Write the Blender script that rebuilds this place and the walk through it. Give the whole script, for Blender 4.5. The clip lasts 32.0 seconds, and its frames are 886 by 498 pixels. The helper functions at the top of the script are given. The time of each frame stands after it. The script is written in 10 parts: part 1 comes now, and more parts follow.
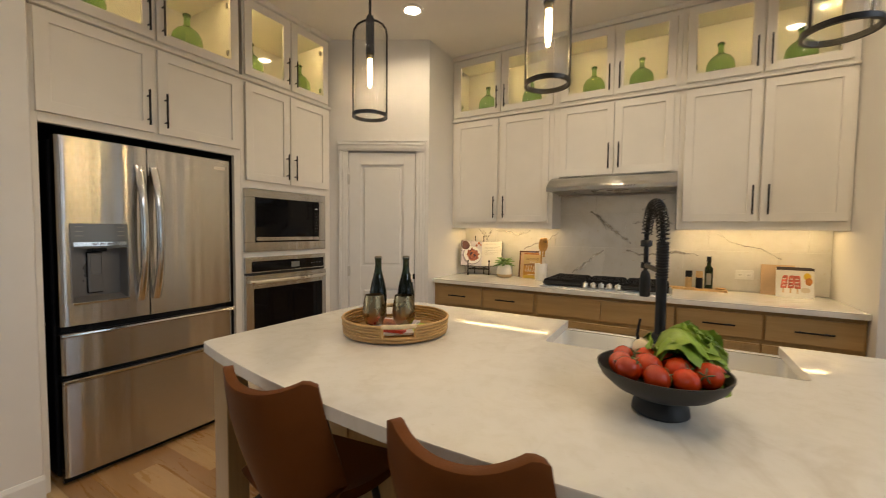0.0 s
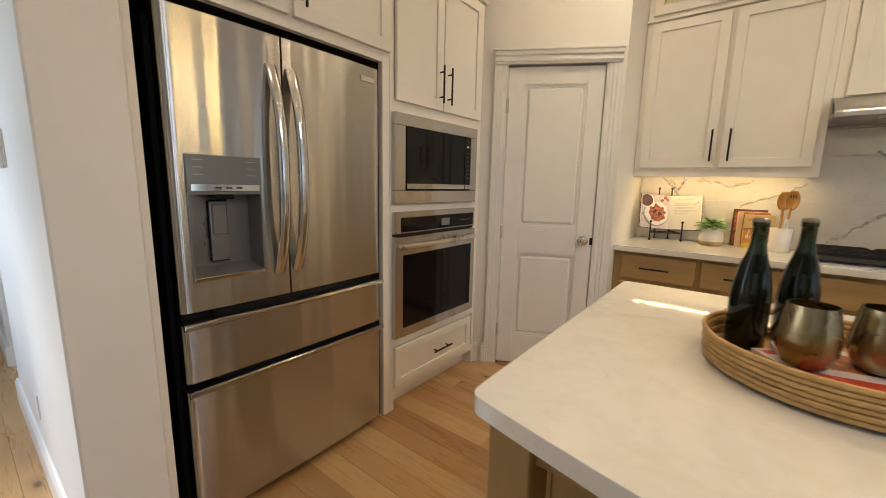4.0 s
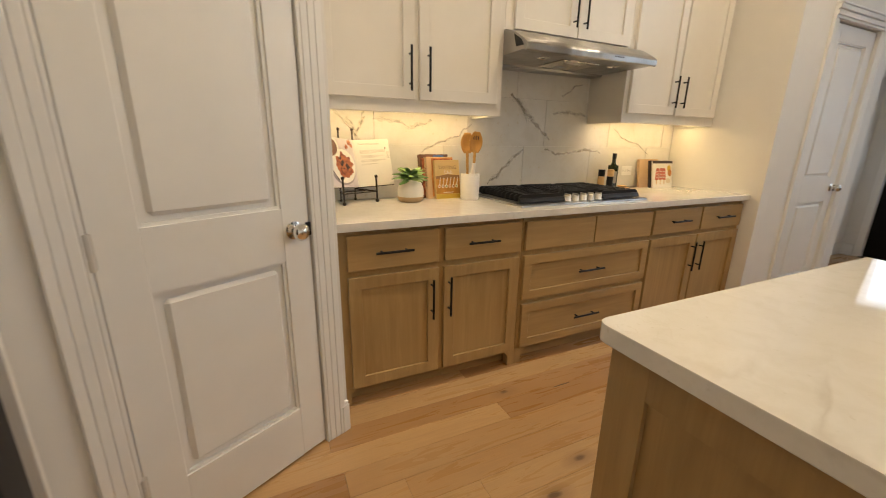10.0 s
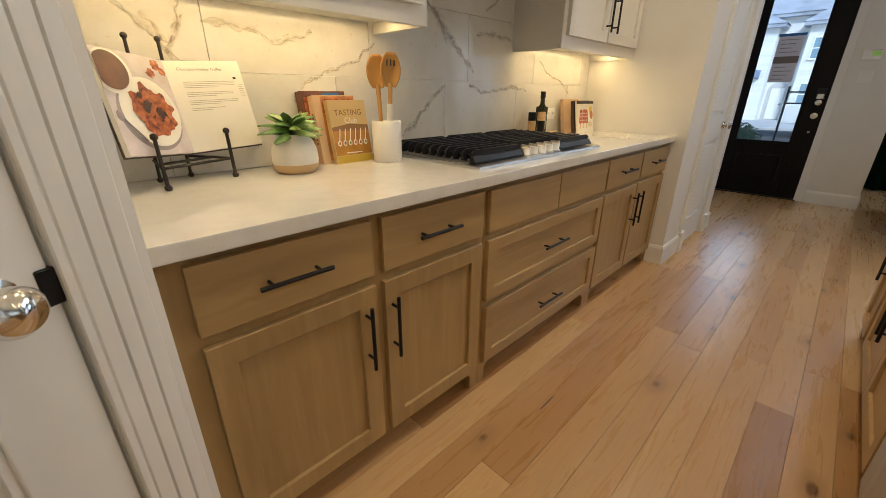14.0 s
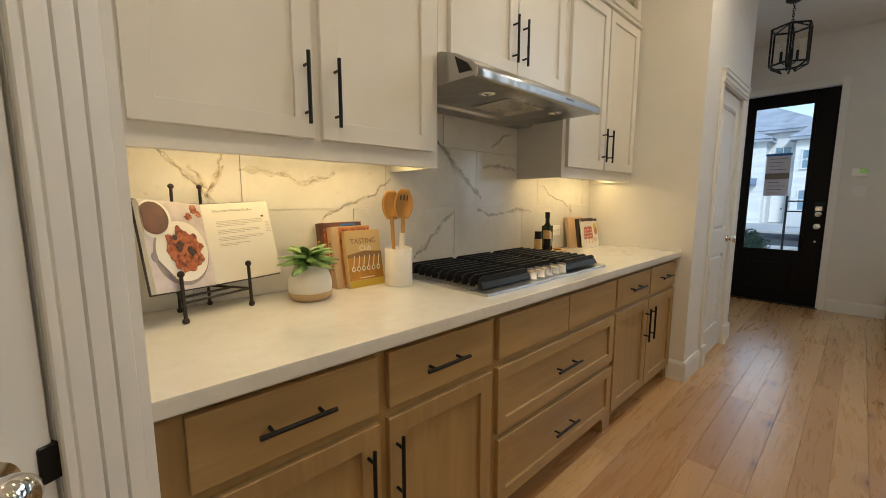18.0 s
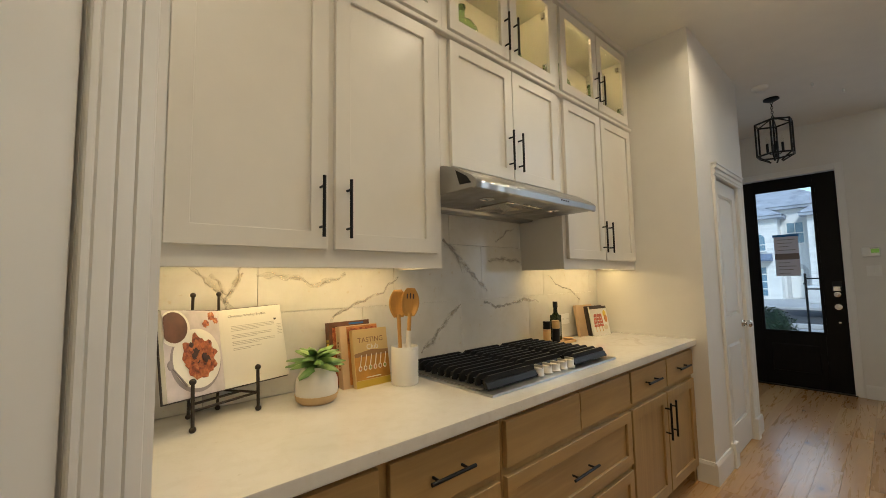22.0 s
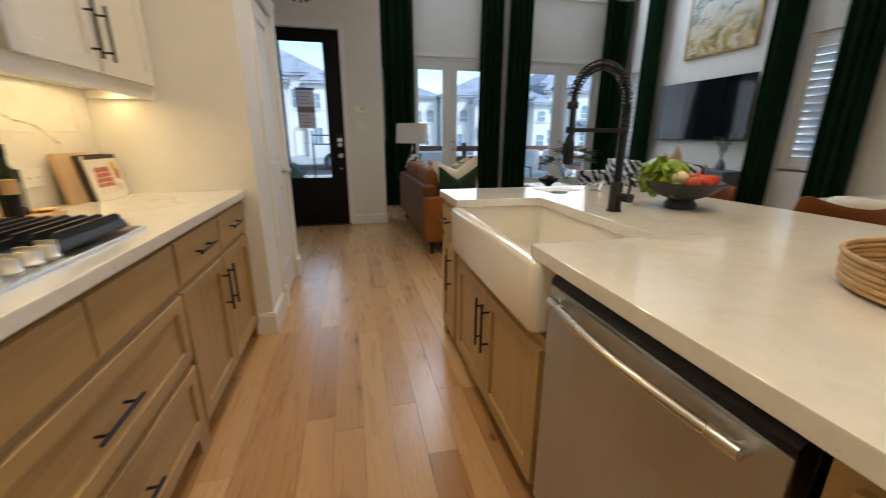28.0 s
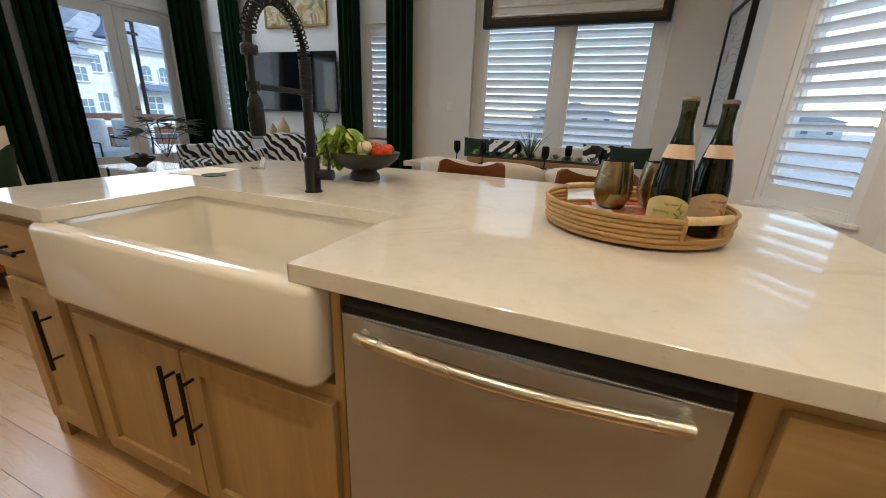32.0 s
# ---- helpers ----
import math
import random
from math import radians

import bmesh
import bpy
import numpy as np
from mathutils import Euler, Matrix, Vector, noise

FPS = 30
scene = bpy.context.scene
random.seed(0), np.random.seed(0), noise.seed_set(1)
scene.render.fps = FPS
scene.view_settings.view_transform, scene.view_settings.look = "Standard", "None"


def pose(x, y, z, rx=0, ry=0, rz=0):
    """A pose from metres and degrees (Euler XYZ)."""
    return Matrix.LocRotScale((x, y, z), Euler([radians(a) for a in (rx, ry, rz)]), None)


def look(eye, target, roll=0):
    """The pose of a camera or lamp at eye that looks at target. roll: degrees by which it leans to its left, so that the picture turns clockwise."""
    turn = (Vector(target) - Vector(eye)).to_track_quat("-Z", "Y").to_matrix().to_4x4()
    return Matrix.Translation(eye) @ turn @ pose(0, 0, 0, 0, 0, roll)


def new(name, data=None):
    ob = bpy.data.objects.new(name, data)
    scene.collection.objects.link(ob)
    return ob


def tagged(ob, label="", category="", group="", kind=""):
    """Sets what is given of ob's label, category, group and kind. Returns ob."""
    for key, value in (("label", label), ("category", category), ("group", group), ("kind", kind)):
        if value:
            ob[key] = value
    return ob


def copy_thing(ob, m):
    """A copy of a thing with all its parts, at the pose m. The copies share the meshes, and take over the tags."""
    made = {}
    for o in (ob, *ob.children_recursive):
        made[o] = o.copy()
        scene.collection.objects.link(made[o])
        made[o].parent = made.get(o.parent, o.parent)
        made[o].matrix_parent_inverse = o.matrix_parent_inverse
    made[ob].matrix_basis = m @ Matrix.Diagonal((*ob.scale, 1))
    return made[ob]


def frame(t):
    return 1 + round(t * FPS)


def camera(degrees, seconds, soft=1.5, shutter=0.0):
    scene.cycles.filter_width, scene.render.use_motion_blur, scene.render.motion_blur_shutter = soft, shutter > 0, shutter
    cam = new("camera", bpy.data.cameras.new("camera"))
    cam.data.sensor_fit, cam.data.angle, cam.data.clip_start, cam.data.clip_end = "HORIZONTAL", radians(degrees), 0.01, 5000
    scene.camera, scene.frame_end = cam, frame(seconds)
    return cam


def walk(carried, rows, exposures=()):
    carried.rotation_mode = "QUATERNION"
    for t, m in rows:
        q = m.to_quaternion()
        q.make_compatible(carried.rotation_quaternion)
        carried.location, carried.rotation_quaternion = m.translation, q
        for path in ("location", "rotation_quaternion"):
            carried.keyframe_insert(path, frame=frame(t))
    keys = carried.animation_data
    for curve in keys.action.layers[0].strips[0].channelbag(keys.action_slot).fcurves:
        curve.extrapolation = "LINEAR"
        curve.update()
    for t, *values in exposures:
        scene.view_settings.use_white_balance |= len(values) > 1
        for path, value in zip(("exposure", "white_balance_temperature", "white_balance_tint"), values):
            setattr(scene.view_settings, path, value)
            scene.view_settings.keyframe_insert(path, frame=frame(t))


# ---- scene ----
cam = camera(97.5, 32.0, soft=0.5, shutter=0.45)
PATH = [
    (0, (-0.01, 0.218, 1.364), (-1.015, 1.945, 1.27), 0.6),
    (0.5, (-0.13, 0.225, 1.354), (-1.218, 1.894, 1.185), 1.0),
    (1, (-0.273, 0.281, 1.327), (-1.436, 1.894, 1.117), 1.0),
    (1.5, (-0.39, 0.344, 1.337), (-1.61, 1.91, 1.093), 1.0),
    (2, (-0.517, 0.38, 1.329), (-1.767, 1.919, 1.067), 0.8),
    (2.5, (-0.708, 0.386, 1.331), (-1.948, 1.934, 1.047), 1.0),
    (3, (-0.89, 0.396, 1.329), (-2.123, 1.942, 1.027), 0.9),
    (3.5, (-1.061, 0.437, 1.303), (-2.287, 1.984, 0.983), 1.1),
    (5.5, (-1.688, 0.606, 1.301), (-2.719, 2.284, 0.95), 0.5),
    (6, (-1.804, 0.651, 1.307), (-2.713, 2.395, 0.943), 0.1),
    (6.5, (-1.894, 0.737, 1.294), (-2.638, 2.555, 0.919), -0.0),
    (7, (-1.964, 0.891, 1.292), (-2.502, 2.78, 0.912), -0.1),
    (7.5, (-2.048, 1.022, 1.292), (-2.328, 2.963, 0.902), 0.3),
    (8, (-2.138, 1.177, 1.287), (-2.15, 3.137, 0.887), 0.5),
    (8.5, (-2.21, 1.292, 1.286), (-1.99, 3.236, 0.87), 0.5),
    (9, (-2.228, 1.419, 1.274), (-1.793, 3.32, 0.832), 0.6),
    (9.5, (-2.202, 1.579, 1.27), (-1.572, 3.413, 0.778), 0.7),
    (10, (-2.182, 1.722, 1.252), (-1.368, 3.469, 0.717), 0.9),
    (10.5, (-2.164, 1.864, 1.237), (-1.205, 3.521, 0.658), 1.1),
    (11, (-2.157, 2.009, 1.23), (-1.085, 3.585, 0.623), 0.8),
    (11.5, (-2.157, 2.14, 1.228), (-0.992, 3.633, 0.585), 0.5),
    (12, (-2.11, 2.258, 1.21), (-0.887, 3.692, 0.539), 0.0),
    (12.5, (-2.06, 2.353, 1.198), (-0.803, 3.737, 0.491), -0.2),
    (13, (-2.039, 2.443, 1.172), (-0.752, 3.787, 0.441), -0.3),
    (13.5, (-2.022, 2.483, 1.164), (-0.726, 3.811, 0.418), 0.1),
    (14, (-2.002, 2.524, 1.166), (-0.69, 3.839, 0.424), 0.3),
    (14.5, (-1.979, 2.576, 1.17), (-0.646, 3.885, 0.455), 0.6),
    (16.5, (-1.965, 2.595, 1.22), (-0.601, 3.982, 0.754), 0.3),
    (17, (-1.972, 2.566, 1.237), (-0.613, 3.98, 0.844), 0.1),
    (17.5, (-1.982, 2.54, 1.255), (-0.626, 3.974, 0.933), 0.1),
    (18, (-1.989, 2.515, 1.267), (-0.637, 3.967, 1.013), -0.0),
    (18.5, (-1.992, 2.49, 1.283), (-0.645, 3.957, 1.101), -0.1),
    (19, (-1.992, 2.482, 1.294), (-0.647, 3.959, 1.181), -0.4),
    (19.5, (-1.993, 2.461, 1.308), (-0.658, 3.949, 1.253), -0.5),
    (20, (-1.996, 2.453, 1.319), (-0.666, 3.946, 1.32), -0.7),
    (20.5, (-1.997, 2.444, 1.329), (-0.672, 3.941, 1.377), -0.9),
    (21, (-1.999, 2.438, 1.336), (-0.679, 3.938, 1.424), -0.9),
    (21.5, (-2.003, 2.44, 1.343), (-0.687, 3.941, 1.465), -1.0),
    (22, (-2.002, 2.443, 1.345), (-0.693, 3.947, 1.499), -1.0),
    (22.5, (-2.003, 2.442, 1.348), (-0.702, 3.95, 1.53), -1.1),
    (23, (-2.012, 2.446, 1.358), (-0.717, 3.957, 1.557), -1.2),
    (23.5, (-2.005, 2.45, 1.361), (-0.717, 3.966, 1.571), -1.2),
    (24, (-2.004, 2.457, 1.364), (-0.715, 3.974, 1.553), -1.1),
    (24.5, (-1.999, 2.469, 1.361), (-0.693, 3.979, 1.479), -1.1),
    (26.5, (-1.734, 2.684, 1.194), (-0.054, 3.677, 0.76), -2.2),
    (27, (-1.7, 2.766, 1.212), (0.144, 3.34, 0.693), -1.0),
    (27.5, (-1.559, 2.769, 1.222), (0.363, 2.827, 0.673), -0.8),
    (28, (-1.44, 2.734, 1.213), (0.431, 2.296, 0.656), 0.2),
    (28.5, (-1.374, 2.735, 1.213), (0.354, 1.9, 0.649), 0.7),
    (29, (-1.316, 2.772, 1.217), (0.22, 1.625, 0.648), 1.3),
    (29.5, (-1.28, 2.821, 1.216), (0.075, 1.466, 0.643), 1.5),
    (30, (-1.255, 2.845, 1.212), (-0.063, 1.347, 0.633), 1.8),
    (30.5, (-1.211, 2.829, 1.199), (-0.161, 1.234, 0.606), 2.0),
    (31, (-1.136, 2.79, 1.189), (-0.22, 1.122, 0.575), 2.2),
    (31.5, (-1.051, 2.759, 1.186), (-0.248, 1.039, 0.556), 2.3),
    (32, (-0.958, 2.752, 1.182), (-0.258, 0.993, 0.536), 2.3),
]
EXPOSURES = [(0, 0.47, 6500, 12), (3, 0.62, 6470, 12), (6, 0.78, 6310, 12), (7.5, 0.87, 6440, 12), (9, 0.83, 6520, 12), (10, 0.77, 6470, 12), (11, 0.59, 6310, 11), (12, 0.58, 6090, 10), (14, 0.65, 6060, 10), (17, 0.50, 6120, 8), (19, 0.40, 6220, 8), (22, 0.31, 6240, 7), (23.5, 0.31, 6240, 7), (24.5, 0.37, 6300, 8), (27, 0.5, 6300, 11), (28, 0.7, 6160, 11), (29, 0.73, 6050, 11), (30, 0.75, 6180, 11), (32, 0.68, 6230, 11)]
walk(cam, [(t, look(eye, target, roll)) for t, eye, target, roll in PATH], EXPOSURES)
CAN_W, STRIP_W, DISP_W, TRANS_W, PEND_W, BULB_E, DOOR_W = 5.2, 1.35, 1.5, 38.0, 2.4, 14.0, 3.5
WARM2 = (1.0, 0.80, 0.54)
FLOOR_A, FLOOR_B, FLOOR_C, FLOOR_D, FLOOR_E = (0.347, 0.177, 0.063), (0.459, 0.258, 0.103), (0.532, 0.323, 0.14), (0.577, 0.367, 0.17), (0.694, 0.51, 0.291)

# ---- world, sun and lamps ----
CEIL = 3.08
world = bpy.data.worlds.new("sky")
scene.world = world
world.use_nodes = True
wn = world.node_tree.nodes
sky = wn.new("ShaderNodeTexSky")
sky.sky_type, sky.sun_disc = "NISHITA", False
sky.sun_elevation, sky.sun_rotation = radians(39), radians(235)
sky.air_density, sky.dust_density, sky.ozone_density = 1.3, 0.2, 2.5
wn["Background"].inputs["Strength"].default_value = 0.15
world.node_tree.links.new(sky.outputs["Color"], wn["Background"].inputs["Color"])

sun = new("sun", bpy.data.lights.new("sun", "SUN"))
sun.data.energy, sun.data.angle, sun.data.color = 2.1, radians(12), (0.93, 0.97, 1.0)
sun.matrix_world = look((-8, -5.5, 8), (0, 0, 0))


def area_lamp(name, at, toward, w, h, watts, color, shape="RECTANGLE", spread=180):
    lamp = bpy.data.lights.new(name, "AREA")
    lamp.shape, lamp.size, lamp.energy, lamp.color = shape, w, watts, color
    if shape == "RECTANGLE":
        lamp.size_y = h
    lamp.spread = radians(spread)
    ob = new(name, lamp)
    ob.matrix_world = look(at, toward)
    return ob


WARM = (1.0, 0.69, 0.29)
COOL = (0.80, 0.90, 1.0)
# recessed ceiling lights; the three near y 0.5 are unseen, added for fill
CANS = [(-1.8, 2.78), (-0.5, 2.85), (0.83, 2.88), (-1.7, 0.45), (-0.35, 0.45), (1.0, 0.5)]
for cx, cy in CANS:
    area_lamp("can_lamp", (cx, cy, CEIL - 0.012), (cx, cy, 0), 0.11, 0, CAN_W * (1.0 if cy > 2 else 0.65), WARM2, "DISK", 150)
# warm strips below and inside the wall cabinets
for sx, sw in ((-1.42, 0.90), (0.51, 0.90)):
    area_lamp("strip_lamp", (sx, 3.86, 1.424), (sx, 3.88, 0), sw, 0.02, STRIP_W, WARM)
for sx in (-1.42, -0.44, 0.51):
    area_lamp("display_lamp", (sx, 3.728, 3.008), (sx, 3.80, 0), 0.75, 0.012, DISP_W, WARM)
for sy, sl in ((1.40, 0.9), (2.35, 0.7)):
    area_lamp("display_lamp", (-2.745, sy, 3.008), (-2.85, sy, 0), sl, 0.012, DISP_W * 1.6, WARM)
# daylight from the tall transom windows of the living room, the patio doors and the hall
for wy, wl in ((1.1, 1.7), (-1.1, 1.7)):
    area_lamp("transom_light", (5.70, wy, 4.35), (1.5, wy, 1.6), wl, 1.3, TRANS_W, COOL)
for wy, wl in ((0.91, 1.2), (-1.28, 1.3)):
    area_lamp("patio_daylight", (5.74, wy, 1.40), (2.0, wy, 1.0), wl, 1.9, DOOR_W * 2, COOL)
area_lamp("front_door_daylight", (4.13, 3.25, 1.50), (1.5, 3.25, 0.9), 0.52, 1.65, DOOR_W * 0.6, COOL)
area_lamp("window_daylight", (-0.28, -2.66, 1.50), (-0.28, 0.0, 1.3), 2.0, 1.5, DOOR_W * 1.2, (0.72, 0.86, 1.0))
area_lamp("hall_daylight", (-4.4, -0.55, 1.7), (-4.4, 0.6, 1.4), 1.1, 1.6, 15, COOL)

# ---- tools ----
class Shape:
    """Collects boxes, tubes and turned forms in one bmesh."""

    def __init__(self):
        self.bm = bmesh.new()

    def box(self, x0, x1, y0, y1, z0, z1, bevel=0.0, m=None, seg=1):
        mat4 = Matrix.Translation(((x0 + x1) / 2, (y0 + y1) / 2, (z0 + z1) / 2)) @ Matrix.Diagonal((abs(x1 - x0), abs(y1 - y0), abs(z1 - z0), 1))
        if m is not None:
            mat4 = m @ mat4
        if bevel <= 0:
            bmesh.ops.create_cube(self.bm, size=1, matrix=mat4)
            return self
        tmp = bmesh.new()
        bmesh.ops.create_cube(tmp, size=1, matrix=mat4)
        bmesh.ops.bevel(tmp, geom=tmp.edges[:], offset=bevel, segments=seg, affect="EDGES", profile=0.7)
        self.join(tmp)
        return self

    def join(self, tmp, m=None):
        me = bpy.data.meshes.new("tmp")
        tmp.to_mesh(me)
        tmp.free()
        if m is not None:
            me.transform(m)
        self.bm.from_mesh(me)
        bpy.data.meshes.remove(me)
        return self

    def tube(self, pts, r, sides=10, cap=True, closed=False):
        """A tube along points; r is one radius or one for each point."""
        pts = [Vector(p) for p in pts]
        n = len(pts)
        rs = r if isinstance(r, (list, tuple)) else [r] * n
        rings, up = [], None
        for i, p in enumerate(pts):
            a = pts[(i - 1) % n] if (i or closed) else p
            b = pts[(i + 1) % n] if (i < n - 1 or closed) else p
            d = (b - a).normalized()
            if up is None:
                up = d.orthogonal().normalized()
            up = (up - d * up.dot(d))
            up = up.normalized() if up.length > 1e-6 else d.orthogonal().normalized()
            side = d.cross(up)
            rings.append([self.bm.verts.new(p + rs[i] * (math.cos(2 * math.pi * k / sides) * up + math.sin(2 * math.pi * k / sides) * side)) for k in range(sides)])
        for i in range(n if closed else n - 1):
            a, b = rings[i], rings[(i + 1) % n]
            for k in range(sides):
                f = self.bm.faces.new((a[k], a[(k + 1) % sides], b[(k + 1) % sides], b[k]))
                f.smooth = True
        if cap and not closed:
            self.bm.faces.new(rings[0][::-1])
            self.bm.faces.new(rings[-1])
        return self

    def lathe(self, prof, at=(0, 0, 0), sides=28, cap=True, m=None, squash=(1, 1)):
        """A turned form from (radius, height) pairs."""
        rings = []
        for r, z in prof:
            ring = []
            for k in range(sides):
                a = 2 * math.pi * k / sides
                p = Vector((at[0] + r * math.cos(a) * squash[0], at[1] + r * math.sin(a) * squash[1], at[2] + z))
                ring.append(self.bm.verts.new(m @ p if m is not None else p))
            rings.append(ring)
        for a, b in zip(rings, rings[1:]):
            for k in range(sides):
                f = self.bm.faces.new((a[k], a[(k + 1) % sides], b[(k + 1) % sides], b[k]))
                f.smooth = True
        if cap:
            if prof[0][0] > 1e-5:
                self.bm.faces.new(rings[0][::-1])
            if prof[-1][0] > 1e-5:
                self.bm.faces.new(rings[-1])
        return self

    def ball(self, at, r, scale=(1, 1, 1), sub=2, rough=0.0, seed=0):
        tmp = bmesh.new()
        bmesh.ops.create_icosphere(tmp, subdivisions=sub, radius=1)
        for v in tmp.verts:
            d = 1 + rough * noise.noise(v.co * 1.7 + Vector((seed * 3.1, 0, 0)))
            v.co = Vector((at[0] + v.co.x * r * scale[0] * d, at[1] + v.co.y * r * scale[1] * d, at[2] + v.co.z * r * scale[2] * d))
        for f in tmp.faces:
            f.smooth = True
        return self.join(tmp)

    def prism(self, poly, y0, y1, axis="y", bevel=0.0):
        """A flat outline drawn out along one axis; outline pairs fill the two other axes in order."""
        tmp = bmesh.new()
        def put(p, q, c):
            return {"x": (c, p, q), "y": (p, c, q), "z": (p, q, c)}[axis]
        a = [tmp.verts.new(put(p, q, y0)) for p, q in poly]
        b = [tmp.verts.new(put(p, q, y1)) for p, q in poly]
        tmp.faces.new(a)
        tmp.faces.new(b[::-1])
        for i in range(len(poly)):
            j = (i + 1) % len(poly)
            tmp.faces.new((a[j], a[i], b[i], b[j]))
        bmesh.ops.recalc_face_normals(tmp, faces=tmp.faces[:])
        if bevel:
            bmesh.ops.bevel(tmp, geom=tmp.edges[:], offset=bevel, segments=2, affect="EDGES", profile=0.7)
        return self.join(tmp)

    def grid(self, fn, nu, nv, smooth=True):
        vs = [[self.bm.verts.new(fn(i / nu, j / nv)) for j in range(nv + 1)] for i in range(nu + 1)]
        for i in range(nu):
            for j in range(nv):
                f = self.bm.faces.new((vs[i][j], vs[i + 1][j], vs[i + 1][j + 1], vs[i][j + 1]))
                f.smooth = smooth
        return self

    def turn(self, m):
        bmesh.ops.transform(self.bm, matrix=m, verts=self.bm.verts[:])
        return self


def mesh_of(shape, name, material):
    me = bpy.data.meshes.new(name)
    bmesh.ops.recalc_face_normals(shape.bm, faces=shape.bm.faces[:])
    for e in shape.bm.edges:
        if len(e.link_faces) == 2 and e.calc_face_angle(0.0) > 1.0:
            e.smooth = False
    shape.bm.to_mesh(me)
    shape.bm.free()
    me.materials.append(material)
    return me


def thing(name, m, label, category, group="", kind=""):
    ob = new(name)
    ob.matrix_basis = m
    ob.empty_display_size = 0.1
    return tagged(ob, label, category, group, kind)


def part(name, shape, material, parent, label="", m=None, thick=0.0, smooth_angle=None):
    ob = new(name, mesh_of(shape, name, material) if isinstance(shape, Shape) else shape)
    ob.parent = parent
    if m is not None:
        ob.matrix_basis = m
    if thick:
        mod = ob.modifiers.new("thick", "SOLIDIFY")
        mod.thickness, mod.offset = thick, 0
    if label:
        ob["label"] = label
    return ob


def single(name, shape, material, m, label, category, group="", kind="", thick=0.0):
    """A thing that is one mesh."""
    ob = new(name, mesh_of(shape, name, material))
    ob.matrix_basis = m
    if thick:
        mod = ob.modifiers.new("thick", "SOLIDIFY")
        mod.thickness, mod.offset = thick, 0
    return tagged(ob, label, category, group, kind)


def structure(name, shape, material, label, category="wall", m=None):
    ob = new(name, mesh_of(shape, name, material))
    if m is not None:
        ob.matrix_basis = m
    return tagged(ob, label, category, "", "structure")

# ---- materials ----
class Nodes:
    """A short way to write a node material."""

    def __init__(self, name):
        self.m = bpy.data.materials.new(name)
        self.m.use_nodes = True
        self.t = self.m.node_tree
        self.p = self.t.nodes["Principled BSDF"]
        self.out = self.t.nodes["Material Output"]

    def add(self, kind, **inputs):
        n = self.t.nodes.new(kind)
        for k, v in inputs.items():
            key = k.replace("_", " ")
            self.put(n.inputs[key], v)
        return n

    def put(self, sock, v):
        if hasattr(v, "is_output"):
            self.t.links.new(v, sock)
        else:
            sock.default_value = v

    def coords(self, scale=(1, 1, 1), jitter=False, kind="Object", turn=(0, 0, 0)):
        c = self.t.nodes.new("ShaderNodeTexCoord").outputs[kind]
        mp = self.t.nodes.new("ShaderNodeMapping")
        mp.inputs["Scale"].default_value = scale
        mp.inputs["Rotation"].default_value = turn
        self.t.links.new(c, mp.inputs["Vector"])
        if jitter:
            info = self.t.nodes.new("ShaderNodeObjectInfo").outputs["Random"]
            mul = self.t.nodes.new("ShaderNodeMath")
            mul.operation = "MULTIPLY"
            mul.inputs[1].default_value = 37.0
            self.t.links.new(info, mul.inputs[0])
            com = self.t.nodes.new("ShaderNodeCombineXYZ")
            for k in range(3):
                self.t.links.new(mul.outputs[0], com.inputs[k])
            self.t.links.new(com.outputs[0], mp.inputs["Location"])
        return mp.outputs["Vector"]

    def noise(self, vec, scale, detail=4.0, rough=0.55, distortion=0.0):
        n = self.t.nodes.new("ShaderNodeTexNoise")
        self.t.links.new(vec, n.inputs["Vector"])
        n.inputs["Scale"].default_value, n.inputs["Detail"].default_value = scale, detail
        n.inputs["Roughness"].default_value, n.inputs["Distortion"].default_value = rough, distortion
        return n.outputs["Fac"]

    def ramp(self, fac, stops, mode="LINEAR"):
        r = self.t.nodes.new("ShaderNodeValToRGB")
        self.t.links.new(fac, r.inputs["Fac"])
        r.color_ramp.interpolation = mode
        els = r.color_ramp.elements
        while len(els) < len(stops):
            els.new(0.5)
        for e, (pos, col) in zip(els, stops):
            e.position = pos
            e.color = (*col, 1) if len(col) == 3 else col
        return r.outputs["Color"]

    def value(self, fac, a, b, lo=0.0, hi=1.0):
        r = self.t.nodes.new("ShaderNodeMapRange")
        self.t.links.new(fac, r.inputs["Value"])
        r.inputs["From Min"].default_value, r.inputs["From Max"].default_value = lo, hi
        r.inputs["To Min"].default_value, r.inputs["To Max"].default_value = a, b
        return r.outputs["Result"]

    def mix(self, fac, a, b, mode="MIX"):
        n = self.t.nodes.new("ShaderNodeMix")
        n.data_type, n.blend_type = "RGBA", mode
        for key, v in (("Factor", fac), ("A", a), ("B", b)):
            socks = [s for s in n.inputs if s.name == key and (s.type == "RGBA" or key == "Factor" and s.type == "VALUE")]
            if isinstance(v, tuple) and len(v) == 3:
                v = (*v, 1)
            self.put(socks[0], v)
        return [s for s in n.outputs if s.type == "RGBA"][0]

    def bump(self, height, strength, dist=0.002):
        b = self.t.nodes.new("ShaderNodeBump")
        b.inputs["Strength"].default_value, b.inputs["Distance"].default_value = strength, dist
        self.t.links.new(height, b.inputs["Height"])
        self.t.links.new(b.outputs["Normal"], self.p.inputs["Normal"])

    def set(self, **kw):
        for k, v in kw.items():
            key = k.replace("_", " ")
            if isinstance(v, tuple) and len(v) == 3:
                v = (*v, 1)
            self.put(self.p.inputs[key], v)
        return self.m


